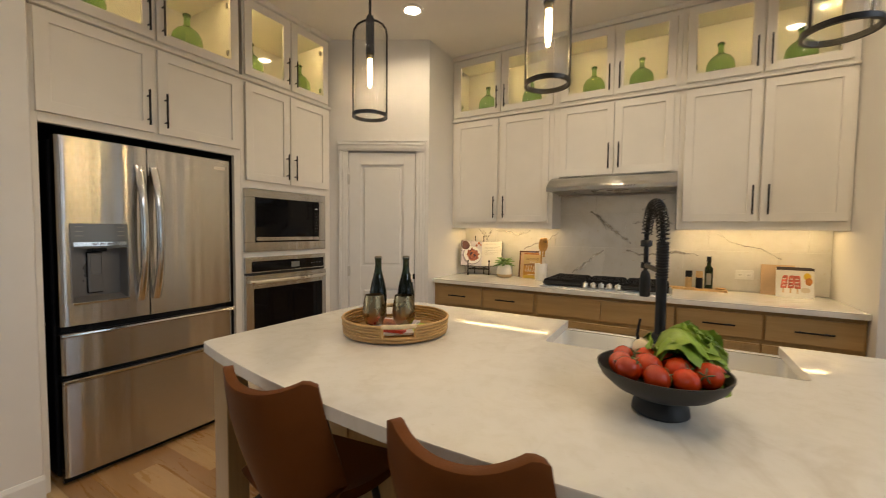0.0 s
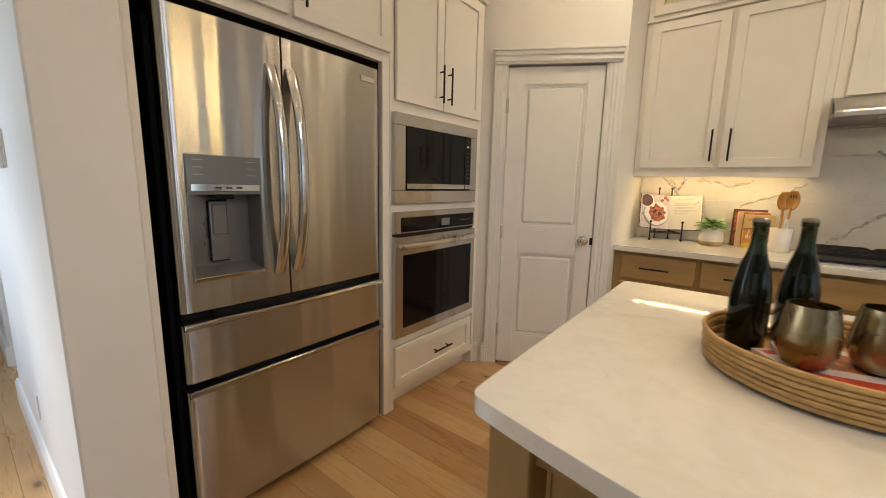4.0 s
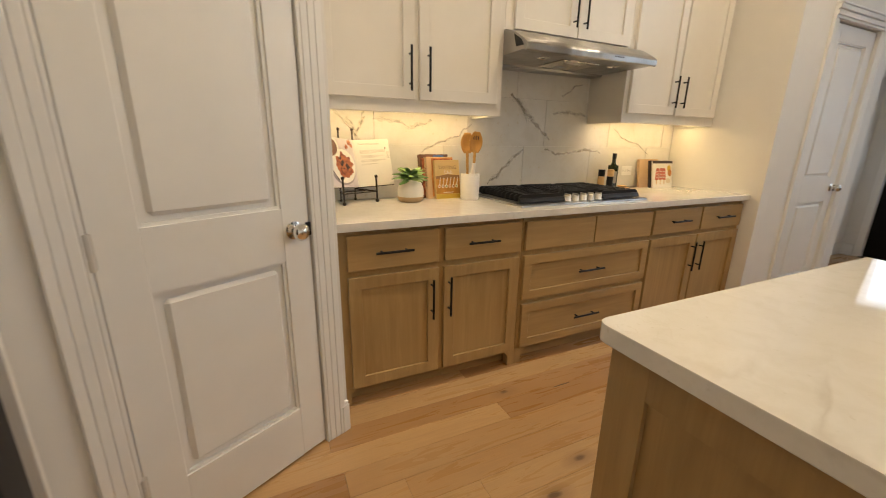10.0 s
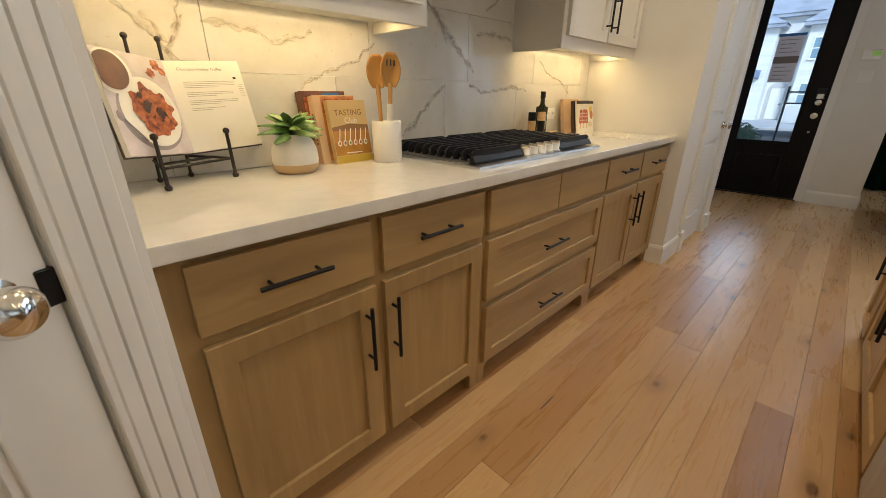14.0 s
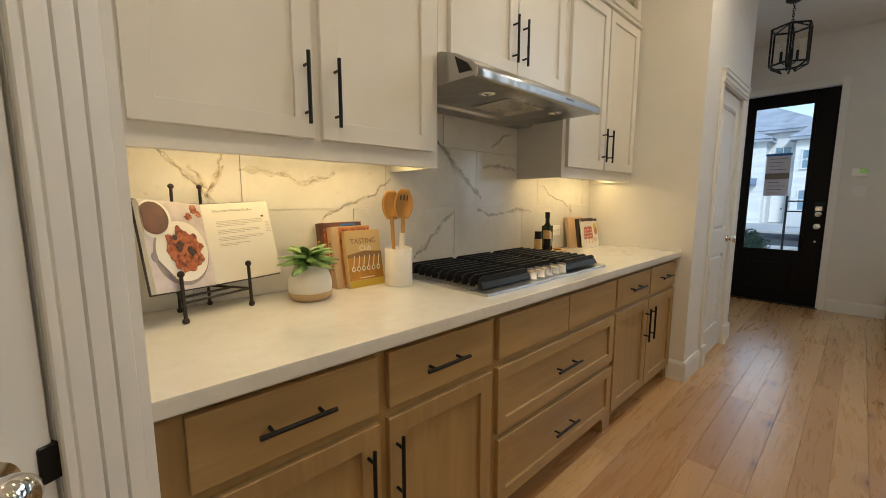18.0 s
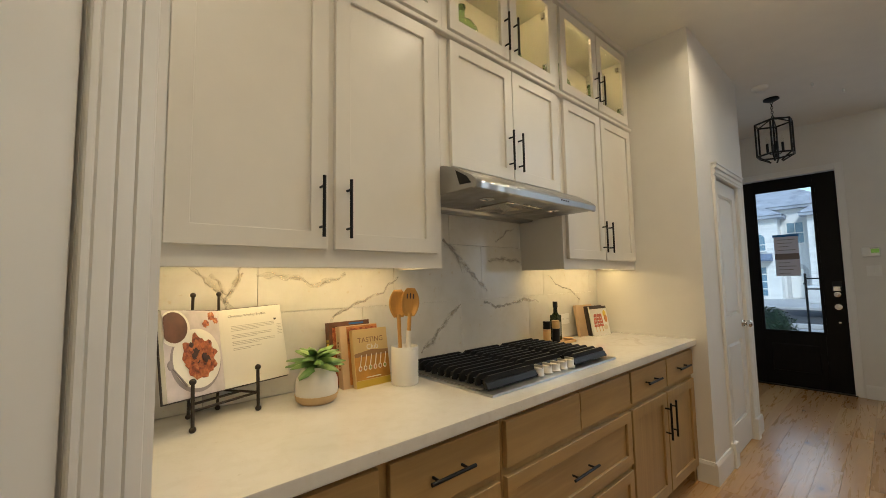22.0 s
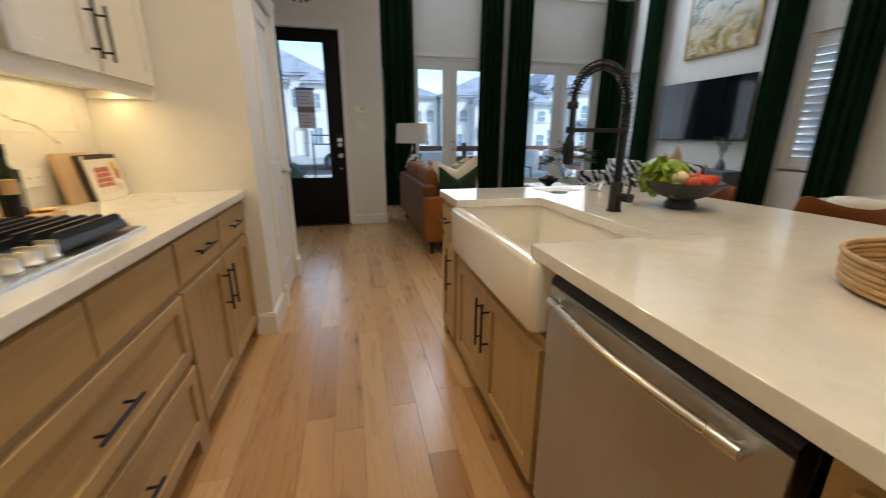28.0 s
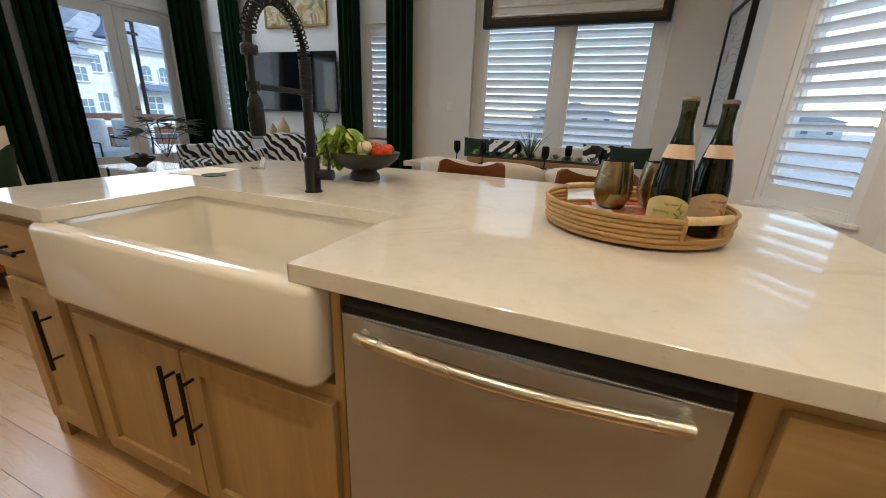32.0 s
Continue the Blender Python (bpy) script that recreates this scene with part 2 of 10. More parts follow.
def plain(name, col, rough=0.5, metal=0.0, vary=0.06, scale=6.0, bump=0.1, bscale=120.0, coat=0.0, spec=0.5):
    """A surface with faint patches, fine grain and uneven gloss."""
    n = Nodes(name)
    v = n.coords(jitter=True)
    big = n.noise(v, scale, 3)
    fine = n.noise(v, bscale, 3)
    lo, hi = tuple(c * (1 - vary) for c in col), tuple(min(1, c * (1 + vary)) for c in col)
    n.bump(fine, bump, 0.001)
    return n.set(Base_Color=n.ramp(big, [(0.3, lo), (0.7, hi)]), Roughness=n.value(big, rough * 0.88, min(1, rough * 1.12), 0.3, 0.7), Metallic=metal, Coat_Weight=coat, Specular_IOR_Level=spec)


def wood(name, dark, light, axis, rough=0.42, ring=9.0, knots=True, soft=False, spec=0.5):
    """Stained wood with the grain along one local axis."""
    n = Nodes(name)
    st = {"x": (0.7, 9, 9), "y": (9, 0.7, 9), "z": (9, 9, 0.7)}[axis]
    st2 = tuple(s * (0.25 if s < 1 else 1) for s in st)
    v = n.coords(st, True)
    v2 = n.coords(st2, True)
    v3 = n.coords((1, 1, 1), True)
    g = n.noise(v, ring * 0.35, 6, 0.6, 0.6)
    fine = n.noise(v2, 14, 4, 0.7)
    big = n.noise(v3, 2.2, 2)
    c = n.ramp(g, [(0.28, dark), (0.55, tuple((a + b) / 2 for a, b in zip(dark, light))), (0.75, light)])
    c = n.mix(n.value(fine, 0.0, 0.14 if soft else 0.35, 0.35, 0.75), c, tuple(d * 0.72 for d in dark))
    c = n.mix(n.value(big, 0.0, 0.35, 0.35, 0.7), c, tuple(l * 1.06 for l in light))
    if knots:
        vo = n.add("ShaderNodeTexVoronoi")
        vo.inputs["Scale"].default_value = 1.6
        n.t.links.new(v3, vo.inputs["Vector"])
        c = n.mix(n.value(vo.outputs["Distance"], 0.6, 0.0, 0.006, 0.022), c, tuple(d * 0.45 for d in dark))
    n.bump(fine, 0.12, 0.001)
    return n.set(Base_Color=c, Roughness=n.value(g, rough * 0.85, rough * 1.15), Specular_IOR_Level=spec)


def floor_wood(name, source):
    """Wide oak boards: tone by board, long grain, knots and splits."""
    n = Nodes(name)
    v = n.coords((1, 1, 1), source == "Object")
    rnd = n.t.nodes.new("ShaderNodeObjectInfo").outputs["Random"] if source == "Object" else n.t.nodes.new("ShaderNodeNewGeometry").outputs["Random Per Island"]
    off = n.add("ShaderNodeVectorMath")
    off.operation = "ADD"
    n.t.links.new(v, off.inputs[0])
    com = n.add("ShaderNodeCombineXYZ")
    mul = n.add("ShaderNodeMath")
    mul.operation = "MULTIPLY"
    n.t.links.new(rnd, mul.inputs[0])
    mul.inputs[1].default_value = 53.0
    for k in range(3):
        n.t.links.new(mul.outputs[0], com.inputs[k])
    n.t.links.new(com.outputs[0], off.inputs[1])

    def scaled(s):
        mp = n.add("ShaderNodeMapping")
        mp.inputs["Scale"].default_value = s
        n.t.links.new(off.outputs[0], mp.inputs["Vector"])
        return mp.outputs["Vector"]

    g = n.noise(scaled((0.9, 11, 1)), 2.6, 7, 0.62, 1.1)
    fine = n.noise(scaled((2.0, 60, 1)), 5, 4, 0.7)
    patch = n.noise(scaled((0.6, 2.2, 1)), 1.6, 3)
    tone = n.ramp(rnd, [(0.0, FLOOR_A), (0.3, FLOOR_B), (0.65, FLOOR_C), (0.9, FLOOR_D), (1.0, FLOOR_E)])
    c = n.mix(n.value(g, 0.30, 0.0, 0.30, 0.60), tone, (0.33, 0.195, 0.09))
    c = n.mix(n.value(fine, 0.16, 0.0, 0.30, 0.55), c, (0.30, 0.18, 0.085))
    c = n.mix(n.value(patch, 0.0, 0.28, 0.45, 0.75), c, (0.56, 0.40, 0.22))
    warp = n.noise(scaled((2, 6, 1)), 3, 3)
    kv = n.add("ShaderNodeTexVoronoi")
    kv.voronoi_dimensions = "2D"
    kv.inputs["Scale"].default_value = 1.0
    n.t.links.new(scaled((1.15, 2.3, 1)), kv.inputs["Vector"])
    near = n.add("ShaderNodeMath")
    near.operation = "ADD"
    n.t.links.new(kv.outputs["Distance"], near.inputs[0])
    n.t.links.new(n.value(warp, -0.03, 0.03), near.inputs[1])
    c = n.mix(n.value(near.outputs[0], 0.95, 0.0, 0.014, 0.040), c, (0.045, 0.024, 0.012))
    c = n.mix(n.value(near.outputs[0], 0.5, 0.0, 0.03, 0.12), c, (0.24, 0.13, 0.06))
    split = n.noise(scaled((1.1, 30, 1)), 1.3, 2, 0.5, 0.3)
    c = n.mix(n.value(split, 0.0, 0.85, 0.775, 0.795), c, (0.05, 0.028, 0.015))
    n.bump(fine, 0.16, 0.0012)
    return n.set(Base_Color=c, Roughness=n.value(g, 0.36, 0.23, 0.3, 0.7), Specular_IOR_Level=0.5, Coat_Weight=0.42, Coat_Roughness=0.22)


def stone(name, base, vein, vein2, scale, width, rough, strength):
    n = Nodes(name)
    v = n.coords((1, 1, 1), False)
    warp = n.noise(v, scale * 0.8, 5, 0.55)
    a = n.noise(v, scale * 0.55, 7, 0.52, 1.3)
    b = n.noise(v, scale * 1.9, 5, 0.6, 0.8)
    cloud = n.noise(v, scale * 1.1, 4)

    def line(f, w):
        d = n.add("ShaderNodeMath")
        d.operation = "SUBTRACT"
        n.t.links.new(f, d.inputs[0])
        d.inputs[1].default_value = 0.5
        e = n.add("ShaderNodeMath")
        e.operation = "ABSOLUTE"
        n.t.links.new(d.outputs[0], e.inputs[0])
        return n.value(e.outputs[0], 1.0, 0.0, 0.0, w)

    def times(p, q):
        d = n.add("ShaderNodeMath")
        d.operation = "MULTIPLY"
        n.t.links.new(p, d.inputs[0])
        n.put(d.inputs[1], q)
        return d.outputs[0]

    mask = n.value(warp, 0.0, 1.0, 0.5, 0.66)
    mask2 = n.value(cloud, 0.0, 1.0, 0.52, 0.70)
    c = n.mix(n.value(cloud, 0.0, 0.5, 0.3, 0.75), base, tuple(x * 0.93 for x in base))
    mott = n.noise(v, scale * 7.0, 5, 0.62, 0.5)
    c = n.mix(n.value(mott, 0.0, 0.55, 0.44, 0.72), c, tuple(x * k for x, k in zip(base, (0.86, 0.845, 0.80))))
    fleck = n.noise(v, scale * 26, 3, 0.5)
    c = n.mix(n.value(fleck, 0.0, 0.5, 0.66, 0.76), c, vein2)
    c = n.mix(times(times(line(b, width * 0.6), mask2), strength * 0.7), c, vein2)
    c = n.mix(times(times(line(a, width), mask), strength), c, vein)
    return n.set(Base_Color=c, Roughness=rough, Coat_Weight=0.3, Coat_Roughness=0.03)


def steel(name, col, rough, axis):
    """Brushed steel: the sheen is drawn out across the hair-fine lines."""
    n = Nodes(name)
    big = n.noise(n.coords((2, 2, 0.6)), 1.4, 2)
    n.bump(n.noise(n.coords((3.2, 3.2, 0.12)), 1.5, 2), 0.62, 0.03)
    tan = n.add("ShaderNodeTangent")
    tan.direction_type, tan.axis = "RADIAL", "Z"
    n.t.links.new(tan.outputs[0], n.p.inputs["Tangent"])
    return n.set(Base_Color=n.ramp(big, [(0.3, tuple(c * 0.96 for c in col)), (0.7, col)]), Metallic=1.0, Roughness=rough, Anisotropic=0.94, Anisotropic_Rotation=0.25)


def glass(name, col=(1, 1, 1), rough=0.0, ior=1.45):
    n = Nodes(name)
    return n.set(Base_Color=col, Transmission_Weight=1.0, Roughness=rough, IOR=ior)


def pane_glass(name, tint=(0.96, 0.98, 0.98)):
    """A thin pane: clear, with a mirror gloss that grows at a slant."""
    n = Nodes(name)
    t = n.add("ShaderNodeBsdfTransparent", Color=(*tint, 1))
    g = n.add("ShaderNodeBsdfGlossy", Roughness=0.02)
    lw = n.add("ShaderNodeLayerWeight", Blend=0.5)
    pw = n.add("ShaderNodeMath")
    pw.operation = "POWER"
    n.t.links.new(lw.outputs["Facing"], pw.inputs[0])
    pw.inputs[1].default_value = 4.0
    fr = n.value(pw.outputs[0], 0.03, 0.60)
    mx = n.add("ShaderNodeMixShader")
    n.t.links.new(fr, mx.inputs[0])
    n.t.links.new(t.outputs[0], mx.inputs[1])
    n.t.links.new(g.outputs[0], mx.inputs[2])
    n.t.links.new(mx.outputs[0], n.out.inputs["Surface"])
    return n.m


def glow(name, col, power):
    n = Nodes(name)
    return n.set(Base_Color=(0.9, 0.9, 0.9), Emission_Color=col, Emission_Strength=power)


def leather(name, dark, light):
    n = Nodes(name)
    v = n.coords(jitter=True)
    big = n.noise(v, 5, 4)
    vo = n.add("ShaderNodeTexVoronoi")
    vo.inputs["Scale"].default_value = 260
    n.t.links.new(v, vo.inputs["Vector"])
    n.bump(vo.outputs["Distance"], 0.25, 0.001)
    return n.set(Base_Color=n.ramp(big, [(0.3, dark), (0.7, light)]), Roughness=n.value(big, 0.42, 0.56), Specular_IOR_Level=0.16)


def cloth(name, col, scale=420.0, sheen=0.2, rough=0.9, vary=0.12, spec=0.5):
    n = Nodes(name)
    v = n.coords(jitter=True)
    big = n.noise(v, 4, 3)
    w = n.noise(v, scale, 2)
    n.bump(w, 0.3, 0.001)
    return n.set(Base_Color=n.ramp(big, [(0.3, tuple(c * (1 - vary) for c in col)), (0.7, tuple(min(1, c * (1 + vary)) for c in col))]), Roughness=rough, Sheen_Weight=sheen, Specular_IOR_Level=spec)


def leafy_cloth(name):
    """Cream cloth printed with loose olive leaves."""
    n = Nodes(name)
    v = n.coords((1, 1, 1), True)
    f = n.noise(v, 13, 3, 0.5, 1.2)
    n.bump(n.noise(v, 420, 2), 0.3, 0.001)
    return n.set(Base_Color=n.ramp(f, [(0.44, (0.68, 0.64, 0.55)), (0.47, (0.24, 0.27, 0.12)), (0.56, (0.14, 0.17, 0.07)), (0.59, (0.68, 0.64, 0.55))]), Roughness=0.9, Sheen_Weight=0.2)


def zebra(name):
    n = Nodes(name)
    v = n.coords((1, 1, 1), True)
    w = n.add("ShaderNodeTexWave")
    n.t.links.new(v, w.inputs["Vector"])
    w.bands_direction = "DIAGONAL"
    w.inputs["Scale"].default_value, w.inputs["Distortion"].default_value = 4.2, 6.5
    w.inputs["Detail"].default_value, w.inputs["Detail Scale"].default_value = 2.0, 1.1
    c = n.ramp(w.outputs["Fac"], [(0.46, (0.015, 0.015, 0.016)), (0.54, (0.78, 0.75, 0.70))])
    return n.set(Base_Color=c, Roughness=0.9)


def brick_paint(name, col):
    n = Nodes(name)
    b = n.add("ShaderNodeTexBrick")
    n.t.links.new(n.coords((1, 1, 1), turn=(radians(90), 0, radians(90))), b.inputs["Vector"])
    b.inputs["Scale"].default_value = 3.2
    b.inputs["Color1"].default_value = (*col, 1)
    b.inputs["Color2"].default_value = (*(c * 0.86 for c in col), 1)
    b.inputs["Mortar"].default_value = (*(c * 0.9 for c in col), 1)
    n.bump(b.outputs["Fac"], 0.3, 0.01)
    return n.set(Base_Color=b.outputs["Color"], Roughness=0.85)


def painting(name):
    """Loose flowers: pale sky colour above, greens and rust below."""
    n = Nodes(name)
    v = n.coords()
    sep = n.add("ShaderNodeSeparateXYZ")
    n.t.links.new(v, sep.inputs[0])
    a = n.noise(v, 2.4, 6, 0.62, 1.1)
    b = n.noise(v, 4.2, 6, 0.62, 0.9)
    c = n.ramp(a, [(0.25, (0.36, 0.42, 0.42)), (0.40, (0.54, 0.57, 0.54)), (0.50, (0.66, 0.66, 0.61)), (0.57, (0.16, 0.20, 0.17)), (0.62, (0.58, 0.60, 0.55)), (0.85, (0.40, 0.46, 0.45))])
    low = n.ramp(b, [(0.28, (0.06, 0.07, 0.03)), (0.40, (0.18, 0.16, 0.05)), (0.48, (0.46, 0.34, 0.12)), (0.55, (0.60, 0.55, 0.42)), (0.62, (0.34, 0.15, 0.05)), (0.70, (0.52, 0.46, 0.30)), (0.85, (0.10, 0.13, 0.08))])
    h = n.add("ShaderNodeMath")
    h.operation = "ADD"
    n.t.links.new(sep.outputs["Z"], h.inputs[0])
    n.t.links.new(n.value(a, -0.45, 0.45), h.inputs[1])
    c = n.mix(n.value(h.outputs[0], 1.0, 0.0, 0.25, 0.62), c, low)
    return n.set(Base_Color=c, Roughness=0.7)


def food(name):
    """A blurred stew in a printed picture."""
    n = Nodes(name)
    b = n.noise(n.coords((1, 1, 1)), 60, 4, 0.6, 0.4)
    return n.set(Base_Color=n.ramp(b, [(0.30, (0.05, 0.015, 0.010)), (0.44, (0.26, 0.06, 0.022)), (0.58, (0.46, 0.14, 0.045)), (0.76, (0.66, 0.36, 0.18))]), Roughness=0.4)


WALL = plain("wall_paint", (0.74, 0.72, 0.68), 0.75, vary=0.02, bump=0.12, bscale=55)
CEILP = plain("ceiling_paint", (0.76, 0.74, 0.70), 0.85, vary=0.02, bump=0.15, bscale=45)
TRIM = plain("trim_paint", (0.78, 0.77, 0.74), 0.38, vary=0.02, bump=0.04, bscale=60)
CAB = plain("cabinet_paint", (0.76, 0.73, 0.67), 0.36, vary=0.02, bump=0.04, bscale=70)
CABIN = plain("cabinet_inside", (0.80, 0.76, 0.66), 0.5, vary=0.02, bump=0.02)
WOOD_V = wood("maple_upright", (0.325, 0.205, 0.082), (0.455, 0.308, 0.132), "z", soft=True)
WOOD_H = wood("maple_level", (0.325, 0.205, 0.082), (0.455, 0.308, 0.132), "x", soft=True)
FLOORM = floor_wood("oak_board", "Object")
FLOORJ = floor_wood("oak_board_joined", "Island")
GAPM = plain("floor_gap", (0.12, 0.065, 0.03), 0.9, bump=0.0)
QUARTZ = stone("white_quartz", (0.76, 0.74, 0.69), (0.50, 0.45, 0.38), (0.60, 0.56, 0.48), 2.4, 0.022, 0.055, 0.45)
MARBLE = stone("marble_tile", (0.74, 0.72, 0.68), (0.34, 0.29, 0.22), (0.58, 0.48, 0.33), 1.5, 0.050, 0.16, 0.22)
GROUT = plain("grout", (0.78, 0.76, 0.72), 0.9, bump=0.3)
STEEL_Y = steel("brushed_steel_fridge", (0.54, 0.53, 0.51), 0.26, "x")
STEEL_H = steel("hood_steel", (0.40, 0.395, 0.385), 0.30, "x")
STEEL_X = steel("brushed_steel", (0.49, 0.51, 0.54), 0.28, "x")
HANDLE = plain("bright_handle_steel", (0.60, 0.59, 0.57), 0.15, 1.0, vary=0.02, bump=0.0)
CHROME = plain("polished_metal", (0.78, 0.76, 0.72), 0.10, 1.0, vary=0.02, bump=0.0)
HINGEM = plain("painted_hinge", (0.60, 0.58, 0.54), 0.35, 0.35, vary=0.04, bump=0.02)
KNOBM = plain("cast_knob_steel", (0.74, 0.71, 0.65), 0.36, 1.0, vary=0.05, bump=0.05)
SATIN = plain("satin_nickel", (0.66, 0.62, 0.55), 0.27, 1.0, vary=0.03, bump=0.02)
BLACKM = plain("black_metal", (0.018, 0.018, 0.019), 0.38, 0.6, vary=0.1, bump=0.05)
IRON = plain("cast_iron", (0.014, 0.014, 0.0145), 0.42, 0.0, vary=0.15, bump=0.3, bscale=300, spec=0.2)
BRONZE = plain("dark_bronze", (0.045, 0.036, 0.028), 0.45, 0.7, vary=0.2, bump=0.3, bscale=150)
BLACKP = plain("black_plastic", (0.010, 0.010, 0.011), 0.35, vary=0.1, bump=0.05, spec=0.25)
BLACKG = plain("black_oven_glass", (0.004, 0.004, 0.005), 0.05, vary=0.02, bump=0.0, spec=0.22)
# near black that stands in for the shade round the refrigerator
ALCOVESHADE = plain("alcove_shade", (0.008, 0.008, 0.008), 0.8, bump=0.0)
GREYP = plain("grey_plastic", (0.20, 0.20, 0.20), 0.35, 0.4, vary=0.05)
RECESS = plain("dispenser_grey", (0.20, 0.195, 0.19), 0.30, 0.5, vary=0.04)
PANELG = plain("control_glass", (0.17, 0.18, 0.175), 0.12, vary=0.03, bump=0.0)
FIRECLAY = plain("fireclay", (0.80, 0.77, 0.70), 0.10, vary=0.015, bump=0.03, bscale=12, coat=0.4)
LEATHER = leather("cognac_leather", (0.105, 0.032, 0.006), (0.150, 0.046, 0.009))
SOFAL = leather("sofa_leather", (0.165, 0.058, 0.011), (0.245, 0.090, 0.019))
BROWNFAB = leather("brown_sofa_back", (0.085, 0.032, 0.010), (0.13, 0.052, 0.017))
VELVET = cloth("green_velvet", (0.004, 0.018, 0.006), 500, 0.0, 0.95, 0.3, 0.12)
GREENP = cloth("green_pillow_cloth", (0.006, 0.024, 0.008), 420, 0.08)
CREAMP = cloth("cream_cloth", (0.70, 0.65, 0.56))
LINEN = cloth("white_linen", (0.74, 0.71, 0.66))
WHITEF = cloth("white_upholstery", (0.66, 0.63, 0.57), 300)
OUTF = cloth("outdoor_cushion", (0.72, 0.74, 0.76))
ZEBRA = zebra("zebra_cloth")
LEAFC = leafy_cloth("leaf_print_cloth")
BROWNBAND = cloth("brown_band", (0.055, 0.026, 0.009))
GREENBAND = cloth("dark_green_band", (0.012, 0.022, 0.012))
SHUTTER = plain("shutter_paint", (0.80, 0.80, 0.79), 0.4, vary=0.02, bump=0.03)
def louvre_paint(name):
    """Thin white slats that glow faintly with the daylight behind them."""
    n = Nodes(name)
    tr = n.add("ShaderNodeBsdfTranslucent", Color=(0.80, 0.84, 0.88, 1))
    mx = n.add("ShaderNodeMixShader", Fac=0.30)
    n.t.links.new(n.p.outputs[0], mx.inputs[1])
    n.t.links.new(tr.outputs[0], mx.inputs[2])
    n.t.links.new(mx.outputs[0], n.out.inputs["Surface"])
    big = n.noise(n.coords(jitter=True), 6, 3)
    return n.set(Base_Color=n.ramp(big, [(0.3, (0.78, 0.79, 0.79)), (0.7, (0.82, 0.82, 0.82))]), Roughness=0.4)


LOUVRE = louvre_paint("louvre_paint")
DOORB = wood("dark_stained_door", (0.004, 0.003, 0.0026), (0.009, 0.0065, 0.005), "z", 0.4, knots=False, spec=0.16)
GREENG = Nodes("green_glass").set(Base_Color=(0.34, 0.56, 0.20), Transmission_Weight=0.92, Roughness=0.03, IOR=1.40)
DARKB = Nodes("bottle_body_glass").set(Base_Color=(0.004, 0.006, 0.002), Roughness=0.05, IOR=1.42)
DARKG = Nodes("dark_bottle_glass").set(Base_Color=(0.020, 0.034, 0.008), Transmission_Weight=0.35, Roughness=0.04, IOR=1.45)
CLEARG = pane_glass("clear_pane")
SEEDG = pane_glass("pendant_glass", (0.97, 0.97, 0.96))
RATTAN = wood("rattan", (0.36, 0.20, 0.065), (0.60, 0.38, 0.15), "x", 0.5, knots=False)
CANE = plain("pale_cane", (0.68, 0.53, 0.32), 0.6, vary=0.15, scale=30)
BRASS = plain("bronze_cup", (0.33, 0.26, 0.145), 0.27, 1.0, vary=0.25, scale=12)
PAPER = plain("page_paper", (0.80, 0.77, 0.70), 0.6, vary=0.02)
INK = plain("printed_ink", (0.30, 0.28, 0.25), 0.7, bump=0.0)
INKD = plain("dark_ink", (0.06, 0.045, 0.04), 0.6, bump=0.0)
PINKP = plain("lilac_page", (0.58, 0.52, 0.53), 0.5, vary=0.10, scale=30)
FOOD = food("printed_stew")
MORSEL = plain("printed_morsel", (0.44, 0.13, 0.04), 0.4, vary=0.4, scale=60)
STEWD = plain("printed_gap", (0.045, 0.018, 0.012), 0.5, vary=0.3, scale=60)
TEXTG = plain("pale_print", (0.46, 0.43, 0.38), 0.7, bump=0.0)
PINKD = plain("lilac_shadow", (0.30, 0.26, 0.27), 0.5, vary=0.1)
SALADW = plain("melon_wood", (0.62, 0.40, 0.18), 0.5, vary=0.2, scale=20)
SPOON = wood("spoon_wood", (0.46, 0.23, 0.055), (0.62, 0.36, 0.10), "z", 0.5, knots=False)
CERAM = plain("white_marble_crock", (0.78, 0.75, 0.70), 0.3, vary=0.05, scale=14)
POTM = plain("pale_pot", (0.72, 0.69, 0.62), 0.6, vary=0.08, scale=9)
SANDM = plain("pot_foot", (0.55, 0.38, 0.20), 0.7, vary=0.1)
def succulent(name):
    """Waxy leaf: each one its own green, darker toward the tip."""
    n = Nodes(name)
    rnd = n.t.nodes.new("ShaderNodeObjectInfo").outputs["Random"]
    sep = n.add("ShaderNodeSeparateXYZ")
    n.t.links.new(n.coords(), sep.inputs[0])
    tone = n.ramp(rnd, [(0.0, (0.10, 0.22, 0.045)), (0.5, (0.17, 0.31, 0.075)), (1.0, (0.27, 0.40, 0.13))])
    c = n.mix(n.value(sep.outputs["Z"], 0.0, 0.75, 0.045, 0.11), tone, (0.05, 0.115, 0.03))
    c = n.mix(n.value(n.noise(n.coords(jitter=True), 60, 3), 0.0, 0.3, 0.4, 0.7), c, (0.30, 0.40, 0.16))
    return n.set(Base_Color=c, Roughness=0.34, Specular_IOR_Level=0.5)


SUCC = succulent("succulent_leaf")
SUCC2 = plain("pale_succulent", (0.16, 0.22, 0.10), 0.5, vary=0.4, scale=10)
LETT = plain("lettuce_leaf", (0.21, 0.33, 0.035), 0.38, vary=0.30, scale=22, bump=0.3, bscale=60)
PALM = plain("palm_leaf", (0.035, 0.075, 0.030), 0.45, vary=0.35, scale=10)
TOMATO = plain("tomato_skin", (0.48, 0.042, 0.004), 0.17, vary=0.3, scale=14, bump=0.02)
GARLIC = plain("garlic_skin", (0.66, 0.57, 0.42), 0.5, vary=0.12)
BOWLM = plain("matte_black_bowl", (0.013, 0.0125, 0.012), 0.55, vary=0.2, bump=0.15)
STEM = plain("vine_stem", (0.09, 0.13, 0.03), 0.6)
